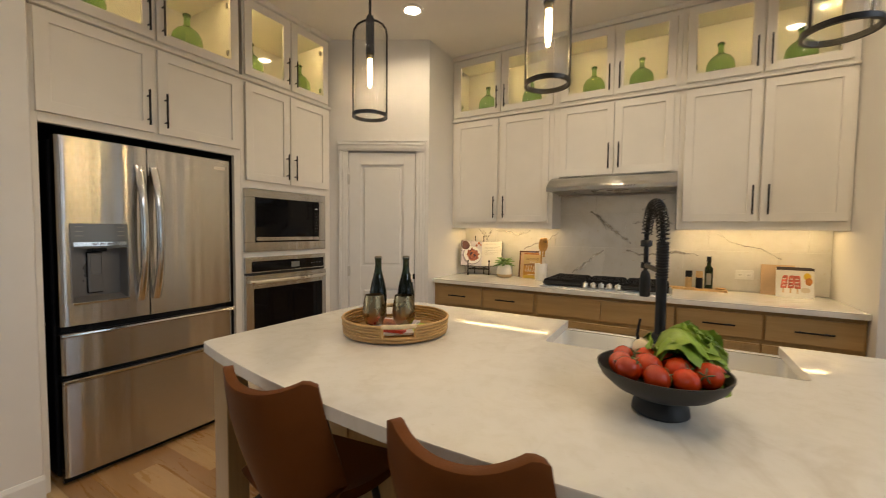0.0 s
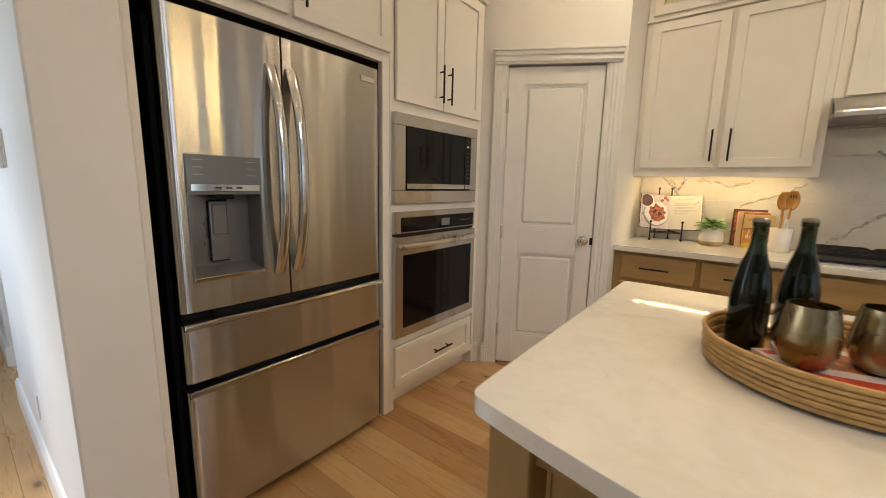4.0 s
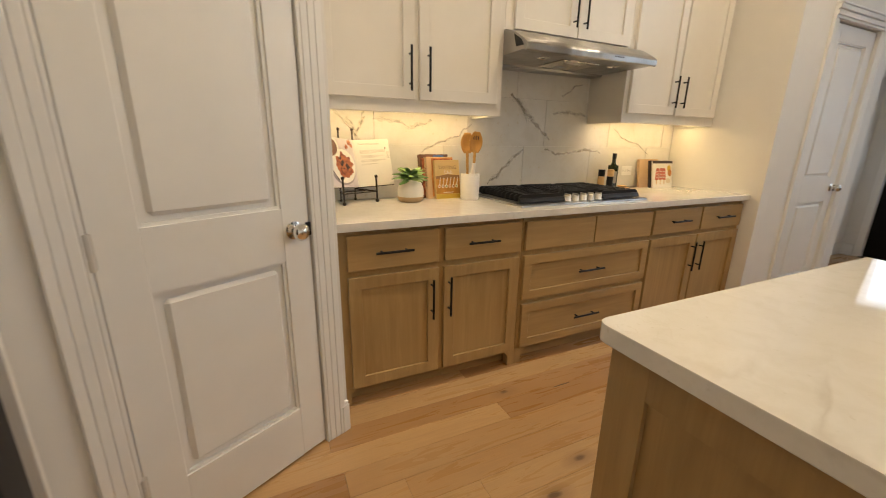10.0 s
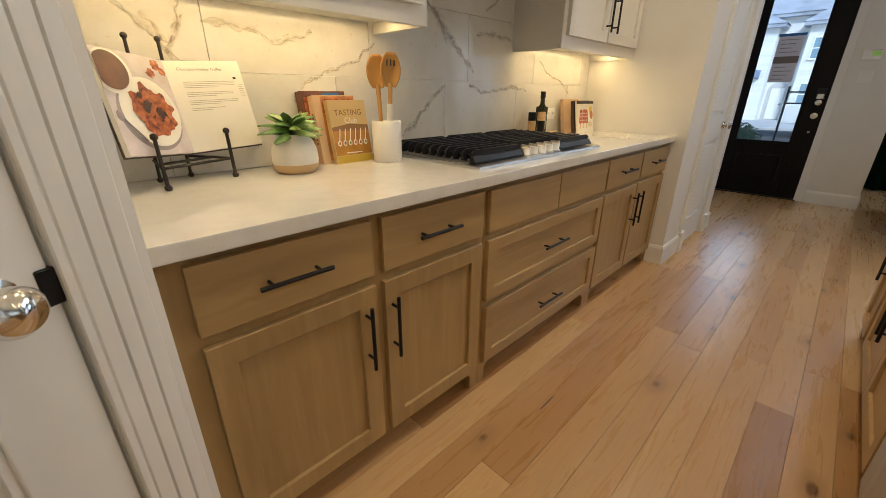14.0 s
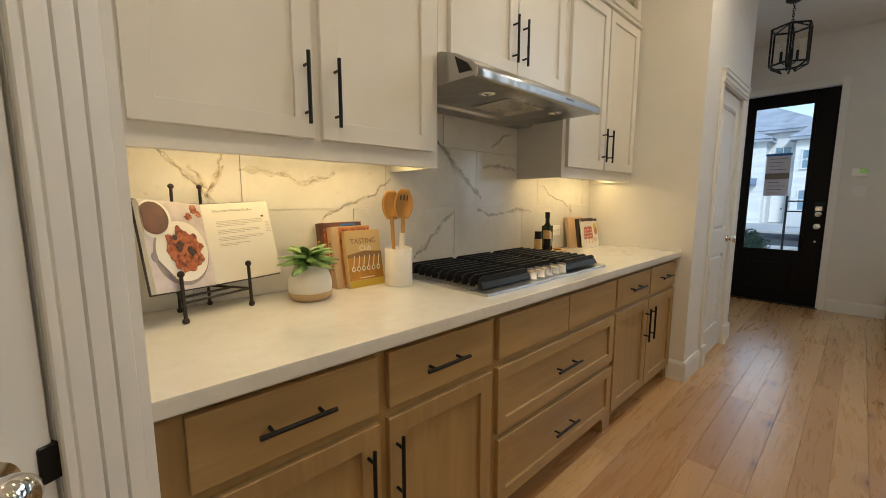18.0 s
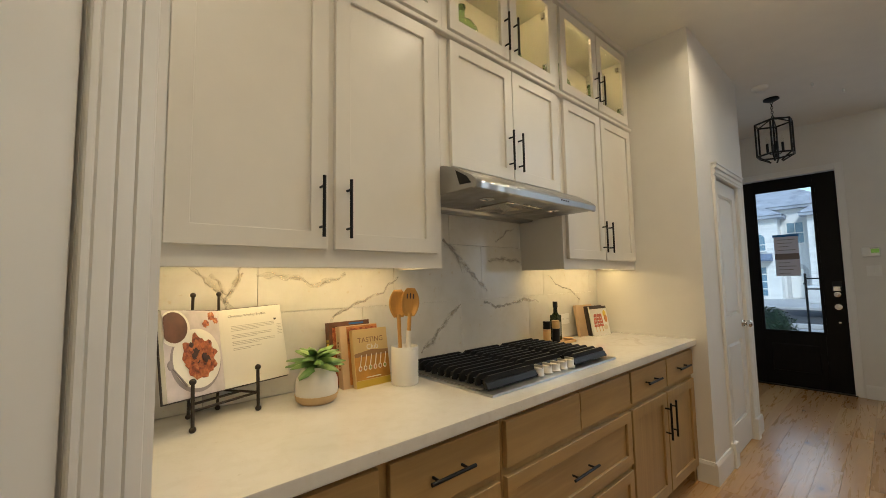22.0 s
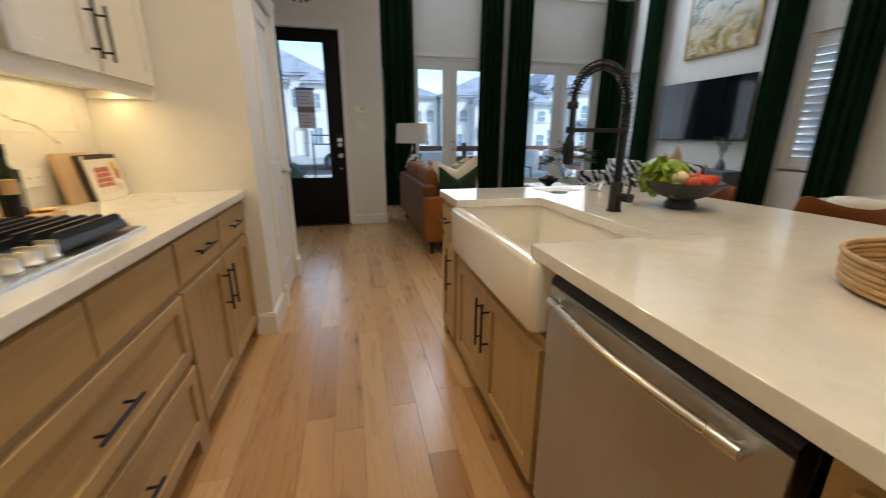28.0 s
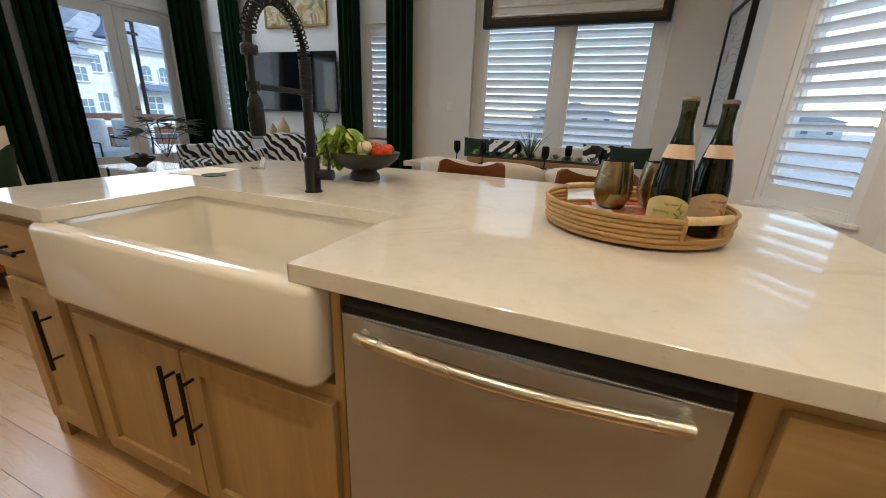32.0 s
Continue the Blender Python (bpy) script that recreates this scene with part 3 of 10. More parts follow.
ORANGE = plain("orange_cover", (0.52, 0.20, 0.05), 0.4, vary=0.3, scale=22)
BEIGEC = plain("beige_cover", (0.64, 0.46, 0.20), 0.4, vary=0.08)
GOLDC = plain("gold_cover", (0.46, 0.22, 0.035), 0.4, vary=0.25, scale=14)
YELLOWC = plain("mustard_print", (0.58, 0.40, 0.05), 0.4, vary=0.1)
TANC = plain("tan_cover", (0.62, 0.43, 0.26), 0.45, vary=0.1)
REDI = plain("red_print", (0.48, 0.05, 0.03), 0.4, vary=0.3, scale=40)
YELI = plain("yellow_print", (0.70, 0.48, 0.04), 0.4, vary=0.15)
SALMON = plain("salmon_print", (0.52, 0.13, 0.085), 0.4, vary=0.45, scale=70)
LIME = plain("lime_cover", (0.42, 0.50, 0.06), 0.4, vary=0.12, scale=20)
GREI = plain("green_print", (0.20, 0.28, 0.05), 0.4)
YLABEL = plain("yellow_label", (0.60, 0.52, 0.24), 0.55, vary=0.12, scale=20)
LABEL = plain("bottle_label", (0.62, 0.44, 0.27), 0.55, vary=0.08, scale=30)
FOIL = plain("crown_cap", (0.24, 0.215, 0.165), 0.38, 0.8)
PEACH = plain("peach_label", (0.70, 0.53, 0.40), 0.55, vary=0.05)
TVM = plain("tv_screen", (0.006, 0.007, 0.008), 0.06, vary=0.02, bump=0.0, spec=0.4)
GOLDF = plain("gold_frame", (0.34, 0.22, 0.08), 0.35, 0.6)
PAINTM = painting("flower_painting")
ARTP = plain("grey_print", (0.50, 0.50, 0.48), 0.3, vary=0.12, scale=5)
ARTL = plain("grey_stroke", (0.38, 0.38, 0.37), 0.5)
PLATEM = plain("switch_plastic", (0.80, 0.79, 0.76), 0.35, vary=0.01, bump=0.0)
GREYCON = plain("grey_console", (0.16, 0.17, 0.19), 0.5, vary=0.1)
SHADE = plain("lamp_shade_linen", (0.74, 0.70, 0.62), 0.9, vary=0.03, bump=0.3, bscale=300)
CONC = plain("concrete", (0.47, 0.47, 0.47), 0.9, vary=0.12, scale=0.8, bump=0.4, bscale=40)
ASPH = plain("asphalt", (0.055, 0.055, 0.058), 0.95, vary=0.2, scale=0.6, bump=0.5, bscale=60)
HOUSEW = brick_paint("white_brick", (0.80, 0.80, 0.79))
STUCCO = plain("pale_stucco", (0.80, 0.80, 0.79), 0.9, vary=0.06, scale=0.5, bump=0.3, bscale=20)
ROOF = plain("grey_shingle", (0.36, 0.39, 0.45), 0.95, vary=0.25, scale=1.2, bump=0.6, bscale=12)
HWIN = plain("house_window", (0.16, 0.27, 0.36), 0.08, vary=0.1, bump=0.0)
AWN = plain("blue_awning", (0.16, 0.21, 0.31), 0.6)
# grey for the shade inside a white house's doorway
SHADEP = plain("doorway_shade", (0.50, 0.50, 0.50), 0.8, vary=0.08)
FENCE = wood("fence_board", (0.10, 0.042, 0.024), (0.19, 0.085, 0.05), "y", 0.7, knots=False)
BUSH = plain("bush_leaf", (0.045, 0.085, 0.03), 0.6, vary=0.5, scale=8)
CARP = plain("white_car_paint", (0.74, 0.75, 0.76), 0.15, vary=0.02, bump=0.0, coat=0.8)
RUBBER = plain("tyre_rubber", (0.02, 0.02, 0.02), 0.8)
BULB = glow("bulb_glow", (1.0, 0.66, 0.30), BULB_E)
CANG = glow("can_glow", (1.0, 0.82, 0.58), 9.0)
STRIPG = glow("strip_glow", (1.0, 0.74, 0.40), 3.0)
SOIL = plain("dark_soil", (0.03, 0.022, 0.015), 0.95, vary=0.3, scale=40, bump=0.6)
TANBOX = wood("planter_wood", (0.20, 0.11, 0.05), (0.34, 0.20, 0.10), "x", 0.6, knots=False)
SCREENG = Nodes("lcd_glow").set(Base_Color=(0.02, 0.04, 0.01, 1), Emission_Color=(0.35, 0.60, 0.10), Emission_Strength=0.22)
NOTICE = Nodes("notice_paper").set(Base_Color=(0.62, 0.58, 0.62), Roughness=0.7, Transmission_Weight=0.35, IOR=1.1)
NOTICEB = plain("notice_band", (0.22, 0.18, 0.17), 0.7)
TAPE = plain("blue_tape", (0.02, 0.14, 0.42), 0.6)


def vein_ink(name, col, cover):
    """A stone vein: colour with ragged, cloudy gaps."""
    n = Nodes(name)
    v = n.coords((1, 1, 1))
    f = n.noise(v, 30, 5, 0.6, 0.6)
    uv = n.add("ShaderNodeTexCoord")
    sep = n.add("ShaderNodeSeparateXYZ")
    n.t.links.new(uv.outputs["UV"], sep.inputs[0])
    side = n.add("ShaderNodeMath")
    side.operation = "PINGPONG"
    n.t.links.new(sep.outputs[1], side.inputs[0])
    side.inputs[1].default_value = 0.5
    fade = n.add("ShaderNodeMath")
    fade.operation = "MULTIPLY"
    n.t.links.new(n.value(side.outputs[0], 0.0, 1.0, 0.02, 0.42), fade.inputs[0])
    n.t.links.new(n.value(f, 0.0, cover, 0.25, 0.66), fade.inputs[1])
    t = n.add("ShaderNodeBsdfTransparent")
    mx = n.add("ShaderNodeMixShader")
    n.t.links.new(fade.outputs[0], mx.inputs[0])
    n.t.links.new(t.outputs[0], mx.inputs[1])
    n.t.links.new(n.p.outputs[0], mx.inputs[2])
    n.t.links.new(mx.outputs[0], n.out.inputs["Surface"])
    return n.set(Base_Color=col, Roughness=0.18)


VEIN = vein_ink("grey_vein", (0.50, 0.46, 0.39), 0.80)
BROWNI = plain("brown_print", (0.26, 0.14, 0.055), 0.5)
BROWNC = plain("brown_cover", (0.13, 0.05, 0.026), 0.4, vary=0.3, scale=20)
VEINS = vein_ink("grey_smudge", (0.48, 0.43, 0.36), 0.35)
VEING = vein_ink("gold_vein", (0.54, 0.42, 0.24), 0.42)
VEINF = vein_ink("fine_grey_vein", (0.45, 0.40, 0.33), 0.30)
VEINGF = vein_ink("fine_gold_vein", (0.50, 0.36, 0.18), 0.34)

# ---- the shell of the house ----
def wall_run(name, p0, p1, thick, z0, z1, holes, material, label, side=1):
    """A wall from p0 to p1 with openings (along0, along1, z0, z1); the thickness grows to the left of the run (side=1) or the right."""
    d = Vector((p1[0] - p0[0], p1[1] - p0[1], 0))
    length = d.length
    ang = math.atan2(d.y, d.x)
    s = Shape()
    cuts = sorted({0.0, length, *[h for a in holes for h in a[:2]]})
    y0, y1 = (0, thick) if side > 0 else (-thick, 0)
    for a, b in zip(cuts, cuts[1:]):
        if b - a < 1e-4:
            continue
        spans = [(z0, z1)]
        for h in holes:
            if h[0] <= a + 1e-6 and h[1] >= b - 1e-6:
                nxt = []
                for lo, hi in spans:
                    if h[2] > lo:
                        nxt.append((lo, min(hi, h[2])))
                    if h[3] < hi:
                        nxt.append((max(lo, h[3]), hi))
                spans = nxt
        for lo, hi in spans:
            s.box(a, b, y0, y1, lo, hi)
    bmesh.ops.remove_doubles(s.bm, verts=s.bm.verts[:], dist=1e-5)
    return structure(name, s, material, label, "wall", pose(p0[0], p0[1], 0, 0, 0, math.degrees(ang)))


NORTH, EASTN = 4.02, 1.0            # back of the cooking niche and its end
PA, PB = (-2.80, 2.767), (-1.933, 3.2435)   # the slanting pantry wall
PD = Vector((PB[0] - PA[0], PB[1] - PA[1], 0)).normalized()
PANG = math.degrees(math.atan2(PD.y, PD.x))
FOYX, LIVX, SOUTH, WESTD = 4.17, 5.80, -2.50, -1.90
HIGH = 5.4

wall_run("wall_north", (-1.93, NORTH), (EASTN, NORTH), 0.12, 0, CEIL, [], WALL, "warm white painted wall behind the cooking niche")
plen = (Vector(PB) - Vector(PA)).length
POFF = (Vector((-2.574, 2.892)) - Vector(PA)).length     # along the pantry wall to the door's hinge edge
wall_run("wall_pantry", PA, PB, 0.12, 0, CEIL, [(POFF - 0.012, POFF + 0.622, 0, 2.085)], WALL, "warm white slanting wall with the pantry door")
wall_run("wall_pantry_side", (-1.933, PB[1] + 0.004), (-1.933, NORTH), 0.12, 0, CEIL, [], WALL, "warm white return wall beside the counter")
s = Shape().box(-3.0, -2.05, 3.5, 3.52, 0, CEIL)
structure("wall_pantry_back", s, WALL, "plain white wall inside the dark pantry")
wall_run("wall_west", (-3.45, 3.6), (-3.45, 0.66), 0.12, 0, CEIL, [], WALL, "plain white wall behind refrigerator and ovens", -1)
wall_run("wall_niche_end", (EASTN, NORTH + 0.12), (EASTN, 3.265), 0.1, 0, CEIL, [], WALL, "warm white end wall of the cooking niche")
wall_run("wall_closet", (EASTN + 0.1, 3.265), (2.30, 3.265), 0.1, 0, CEIL, [(0.325, 0.945, 0, 2.075)], WALL, "white wall with the closet door")
wall_run("wall_closet_side", (2.30, 3.366), (2.30, 3.85), 0.1, 0, CEIL, [], WALL, "white side wall of the closet")
s = Shape().box(1.1, 2.2, 3.75, 3.77, 0, CEIL)
structure("wall_closet_back", s, WALL, "plain wall inside the closet")
wall_run("wall_foyer_north", (2.30, 3.85), (FOYX, 3.85), 0.12, 0, CEIL, [], WALL, "white foyer wall")
wall_run("wall_foyer_east", (FOYX, 3.97), (FOYX, 2.26), 0.14, 0, CEIL, [(0.31, 1.19, 0, 2.51)], WALL, "white foyer wall with the dark front door")
wall_run("wall_foyer_return", (LIVX, 2.26), (FOYX + 0.141, 2.26), 0.12, 0, HIGH, [], WALL, "white return wall between foyer and living room", -1)
FD1, FD2 = (0.16, 1.66), (-2.10, -0.45)
wall_run("wall_living_east", (LIVX, 2.38), (LIVX, SOUTH - 0.14), 0.14, 0, HIGH,
         [(2.38 - FD1[1], 2.38 - FD1[0], 0, 2.54), (2.38 - FD2[1], 2.38 - FD2[0], 0, 2.54), (2.38 - 1.95, 2.38 - 0.25, 3.6, 4.95), (2.38 + 0.30, 2.38 + 2.0, 3.6, 4.95)],
         WALL, "tall white living room wall with glazed patio doors")
WIN_L, WIN_R, WIN_D = (5.05, 5.46), (2.03, 2.45), (-1.40, 0.83)
wall_run("wall_south", (WESTD - 0.12, SOUTH), (LIVX, SOUTH), 0.18, 0, HIGH,
         [(w[0] - WESTD + 0.12, w[1] - WESTD + 0.12, z0, z1) for w, z0, z1 in ((WIN_L, 0.84, 2.36), (WIN_R, 0.84, 2.36), (WIN_D, 0.62, 2.62))],
         WALL, "tall white wall with shuttered windows", -1)
K, KD = (WESTD, -1.10), Vector((-0.527, 0.85, 0)).normalized()
KEND = (K[0] + KD.x * 1.08, K[1] + KD.y * 1.08)
wall_run("wall_dining_west", (WESTD, K[1]), (WESTD, SOUTH), 0.12, 0, CEIL, [], WALL, "white dining wall with a framed print", -1)
wall_run("wall_slant", K, KEND, 0.14, 0, CEIL, [(0.27, 0.95, 0.66, 2.62)], WALL, "white slanting wall with a shuttered window")
wall_run("wall_hall_south", (KEND[0], KEND[1]), (-6.6, KEND[1]), 0.12, 0, CEIL, [(1.0, 2.3, 0.6, 2.4)], WALL, "white hall wall")
wall_run("wall_hall_end", (-6.6, -0.4), (-6.6, 1.6), 0.1, 0, CEIL, [], WALL, "white wall at the hall's end")
s = Shape().box(-4.45, -2.64, 0.64, 0.845, 0, CEIL, 0.006)
structure("wall_stub", s, WALL, "white wall end beside the refrigerator with light switches")
s = Shape().box(-6.6, -5.1, 0.65, 0.8, 0, CEIL, 0.006)
structure("wall_hall_north", s, WALL, "white hall wall beyond the opening")
s = Shape().box(-5.3, -4.2, 1.55, 1.65, 0, CEIL)
structure("wall_hall_back", s, WALL, "plain white wall in the hall recess")

PLAN = [(1.45, -2.68), (1.45, 2.26), (4.32, 2.26), (4.32, 4.14), (-6.7, 4.14), (-6.7, KEND[1] - 0.12), (KEND[0] - 0.12, KEND[1] - 0.12), (WESTD - 0.12, K[1] - 0.08), (WESTD - 0.12, -2.68)]
s = Shape().prism(PLAN, CEIL, CEIL + 0.1, "z")
structure("ceiling", s, CEILP, "flat off-white kitchen and foyer ceiling", "ceiling")
s = Shape().box(1.33, 5.95, -2.7, 2.4, HIGH, HIGH + 0.1)
structure("ceiling_living", s, CEILP, "high white living room ceiling", "ceiling")
s = Shape().box(1.33, 1.45, -2.5, 2.38, CEIL + 0.1, HIGH)
structure("wall_bulkhead_west", s, WALL, "white wall above the kitchen opening")
s = Shape().box(1.45, 4.17, 2.26, 2.38, CEIL + 0.1, HIGH)
structure("wall_bulkhead_north", s, WALL, "white wall above the foyer opening")


# baseboards
def baseboard(p0, p1, h=0.14, t=0.016):
    d = Vector((p1[0] - p0[0], p1[1] - p0[1], 0))
    s = Shape().prism([(0, 0), (t, 0), (t, h - 0.02), (t * 0.55, h), (0, h)], 0, d.length, "x")
    ob = structure("baseboard", s, TRIM, "white painted baseboard", "baseboard", pose(p0[0], p0[1], 0, 0, 0, math.degrees(math.atan2(d.y, d.x))))
    return ob


for p0, p1 in [((-2.64, 0.64), (-2.64, 0.845)), ((-4.45, 0.64), (-2.64, 0.64)), ((-6.6, 0.65), (-5.1, 0.65)), ((-5.1, 0.65), (-5.1, 0.8))]:
    # run so that the board stands on the room side
    q0, q1 = (p1, p0)
    baseboard(q0, q1)
for p0, p1 in [((EASTN, 3.265), (EASTN, 3.37)), ((1.345, 3.265), (EASTN - 0.016, 3.265)), ((2.316, 3.265), (2.12, 3.265)), ((2.30, 3.85), (2.30, 3.265)), ((FOYX, 3.85), (2.30, 3.85)),
               ((FOYX, 2.26), (FOYX, 2.70)), ((FOYX, 3.73), (FOYX, 3.85)), ((LIVX, 2.26), (FOYX, 2.26)), ((LIVX, -0.45), (LIVX, 0.16)), ((LIVX, 1.66), (LIVX, 2.26)),
               ((WESTD, SOUTH), (LIVX, SOUTH)), ((WESTD, K[1]), (WESTD, SOUTH)), (KEND, K)]:
    baseboard(p0, p1)
baseboard((-2.70, 2.823), (-2.795, 2.770))


# doors
def panel_door(name, m, w, h, label, knob_side, hinge_side, label_knob="polished chrome knob"):
    """A white moulded two-panel door: local x along the width, front toward -y."""
    d = thing(name, m, label, "door", "", "structure")
    s = Shape()
    t = 0.035
    r, mid, bot = 0.105, 0.21, 0.215
    zs = [(bot, 0.40 * h), (0.40 * h + mid * 0.886, h - r)]
    s.box(0, r, 0, t, 0, h, 0.002)
    s.box(w - r, w, 0, t, 0, h, 0.002)
    s.box(r, w - r, 0, t, 0, zs[0][0])
    s.box(r, w - r, 0, t, zs[0][1], zs[1][0])
    s.box(r, w - r, 0, t, zs[1][1], h)
    for z0, z1 in zs:
        s.box(r, w - r, 0.0175, t - 0.004, z0, z1)
        for x0, x1, a, b in ((r, r + 0.010, z0, z1), (w - r - 0.010, w - r, z0, z1), (r + 0.010, w - r - 0.010, z0, z0 + 0.010), (r + 0.010, w - r - 0.010, z1 - 0.010, z1)):
            s.box(x0, x1, 0.0065, 0.0175, a, b)
        s.box(r + 0.026, w - r - 0.026, 0.003, 0.028, z0 + 0.026, z1 - 0.026, 0.0125)
    part("door_leaf", s, TRIM, d)
    kx = w - 0.065 if knob_side > 0 else 0.065
    k = Shape().lathe([(0.0, 0.0), (0.030, 0.0), (0.032, 0.006), (0.014, 0.010), (0.011, 0.026), (0.020, 0.032), (0.029, 0.042), (0.030, 0.052), (0.022, 0.064), (0.0, 0.068)], sides=24)
    part("knob", k, CHROME, d, label_knob, pose(kx, 0.0, 0.93, 90, 0, 0))
    lx = w - 0.004 if knob_side > 0 else -0.004
    part("latch", Shape().box(lx - 0.012, lx + 0.010, -0.004, 0.012, 0.90, 0.95, 0.002), BLACKM, d, "dark latch plate")
    hx = -0.004 if hinge_side < 0 else w + 0.004
    for hz in (0.25, h * 0.47, h - 0.245):
        hs = Shape().tube([(hx, -0.009, hz - 0.047), (hx, -0.009, hz + 0.047)], 0.0075, 10)
        for k in range(3):
            hs.tube([(hx, -0.009, hz - 0.046 + 0.032 * k), (hx, -0.009, hz - 0.018 + 0.032 * k)], 0.0085, 10)
        hs.box(hx - 0.012, hx + 0.012, -0.003, 0.002, hz - 0.045, hz + 0.045)
        part("hinge", hs, HINGEM, d, "satin metal hinge")
    return d


def casing(name, m, w, h, cw, label, head=0.10, plinth=True):
    """A moulded door surround: local x along the wall, front toward -y; the opening is 0..w by 0..h."""
    c = thing(name, m, label, "door trim", "", "structure")
    # section from the opening outward: a thin bead, two bands, a flat outer band
    sect = [(0.0, 0.0), (0.0, 0.007), (0.02, 0.010), (0.11, 0.0105), (0.145, 0.008), (0.17, 0.0115), (0.37, 0.0125), (0.415, 0.0125), (0.43, 0.009), (0.455, 0.0145),
            (0.66, 0.0155), (0.695, 0.0155), (0.71, 0.012), (0.735, 0.0175), (0.97, 0.0185), (1.0, 0.0165), (1.0, 0.0)]
    for edge, sgn in ((-0.004, -1), (w + 0.004, 1)):
        wide = cw - 0.004
        foot = 0.16 if plinth else 0.0
        part("side_casing", Shape().prism([(edge + sgn * wide * a, -b) for a, b in sect], foot, h + 0.004, "z"), TRIM, c)
        if plinth:
            a0, a1 = sorted((edge - sgn * 0.004, edge + sgn * (wide + 0.004)))
            part("plinth", Shape().box(a0, a1, -0.032, 0, 0, 0.165, 0.004), TRIM, c)
    s = Shape().box(-cw, w + cw, -0.02, 0, h + 0.006, h + head, 0.002)
    s.box(-cw, w + cw, -0.028, -0.016, h + 0.022, h + 0.045, 0.003)
    s.box(-cw, w + cw, -0.034, -0.016, h + 0.058, h + head - 0.012, 0.004)
    s.box(-cw - 0.008, w + cw + 0.008, -0.040, 0, h + head - 0.014, h + head, 0.003)
    part("head_casing", s, TRIM, c)
    for x0, x1 in ((-0.0115, -0.0035), (w + 0.0035, w + 0.0115)):
        part("jamb", Shape().box(x0, x1, 0.003, 0.11, 0.0, h + 0.002), TRIM, c)
    part("stop", Shape().box(-0.003, w + 0.003, 0.052, 0.066, h - 0.05, h + 0.004).box(-0.003, 0.02, 0.052, 0.066, 0, h - 0.05).box(w - 0.02, w + 0.003, 0.052, 0.066, 0, h - 0.05), TRIM, c)
    return c


pm = pose(PA[0] + PD.x * POFF, PA[1] + PD.y * POFF, 0, 0, 0, PANG)
panel_door("door_1", pm @ pose(0, 0.002, 0.012), 0.61, 2.06, "closed white two-panel pantry door with a chrome knob", 1, -1)
casing("trim_pantry", pm @ pose(0, -0.001, 0), 0.61, 2.078, 0.094, "wide moulded white trim round the pantry door", 0.10, False)
for a, b in ((0.690, 0.727), (-0.118, -0.082)):
    structure("baseboard", Shape().box(a, b, -0.022, 0, 0, 0.132, 0.003).box(a, b, -0.016, 0, 0.13, 0.145, 0.003), TRIM, "short white baseboard block at the pantry trim", "baseboard", pm @ pose(0, -0.001, 0))
cm = pose(1.43, 3.265, 0)
panel_door("door_2", cm @ pose(0, 0.012, 0.010), 0.61, 2.055, "closed white two-panel closet door with a metal knob", 1, -1)
casing("trim_closet", cm @ pose(0, -0.001, 0), 0.61, 2.07, 0.08, "plain white trim round the closet door", 0.10)

# front door: dark stained, with one tall pane
fdm = pose(FOYX + 0.05, 3.655, 0, 0, 0, -90)
fd = thing("door_3", fdm, "dark stained front door with a tall glass pane, closed", "door", "", "structure")
W, H = 0.87, 2.50
s = Shape().box(0, 0.13, 0, 0.045, 0, H, 0.003).box(W - 0.195, W, 0, 0.045, 0, H, 0.003)
s.box(0.13, W - 0.195, 0, 0.045, 2.365, H).box(0.13, W - 0.195, 0, 0.045, 0, 0.645)
s.box(0.115, W - 0.18, -0.008, 0.01, 2.35, 2.38, 0.003).box(0.115, W - 0.18, -0.008, 0.01, 0.63, 0.66, 0.003)
s.box(0.115, 0.145, -0.008, 0.01, 0.65, 2.36, 0.003).box(W - 0.21, W - 0.18, -0.008, 0.01, 0.65, 2.36, 0.003)
s.box(0.19, W - 0.25, -0.012, 0.01, 0.18, 0.5, 0.01)
part("door_leaf", s, DOORB, fd)
p = part("pane", Shape().box(0.128, W - 0.193, 0.018, 0.024, 0.643, 2.367), CLEARG, fd)
p.visible_shadow = False
part("deadbolt", Shape().lathe([(0, 0), (0.03, 0), (0.03, 0.012), (0.012, 0.016), (0.0, 0.018)], sides=20).box(-0.005, 0.005, -0.02, 0.02, 0.014, 0.026), SATIN, fd, "satin deadbolt", pose(W - 0.07, 0, 1.095, 90, 0, 0))
lock = part("deadbolt_plate", Shape().box(W - 0.108, W - 0.032, -0.022, 0, 1.125, 1.245, 0.006), BLACKM, fd, "black lock keypad")
part("key_plate", Shape().box(W - 0.100, W - 0.040, -0.0245, -0.021, 1.135, 1.185, 0.003), CHROME, lock, "bright lower plate")
part("door_knob", Shape().lathe([(0, 0), (0.033, 0), (0.033, 0.008), (0.012, 0.014), (0.012, 0.03), (0.028, 0.042), (0.028, 0.055), (0.0, 0.062)], sides=20), SATIN, fd, "satin round knob", pose(W - 0.07, 0, 0.955, 90, 0, 0))
part("peg", Shape().lathe([(0, 0), (0.012, 0), (0.012, 0.01), (0, 0.012)], sides=12), SATIN, fd, "", pose(W - 0.07, 0, 0.78, 90, 0, 0))
s = Shape().box(-0.07, 0, -0.006, 0.06, 0, H + 0.075, 0.003).box(W, W + 0.07, -0.006, 0.06, 0, H + 0.075, 0.003).box(0.0, W, -0.006, 0.06, H + 0.006, H + 0.075, 0.003)
part("door_frame", s, TRIM, fd, "white painted frame", pose(0, -0.052, 0))
n = thing("notice", fdm @ pose(0.285, 0.010, 1.31), "grey notice sheet taped inside the door pane with blue tape", "notice")
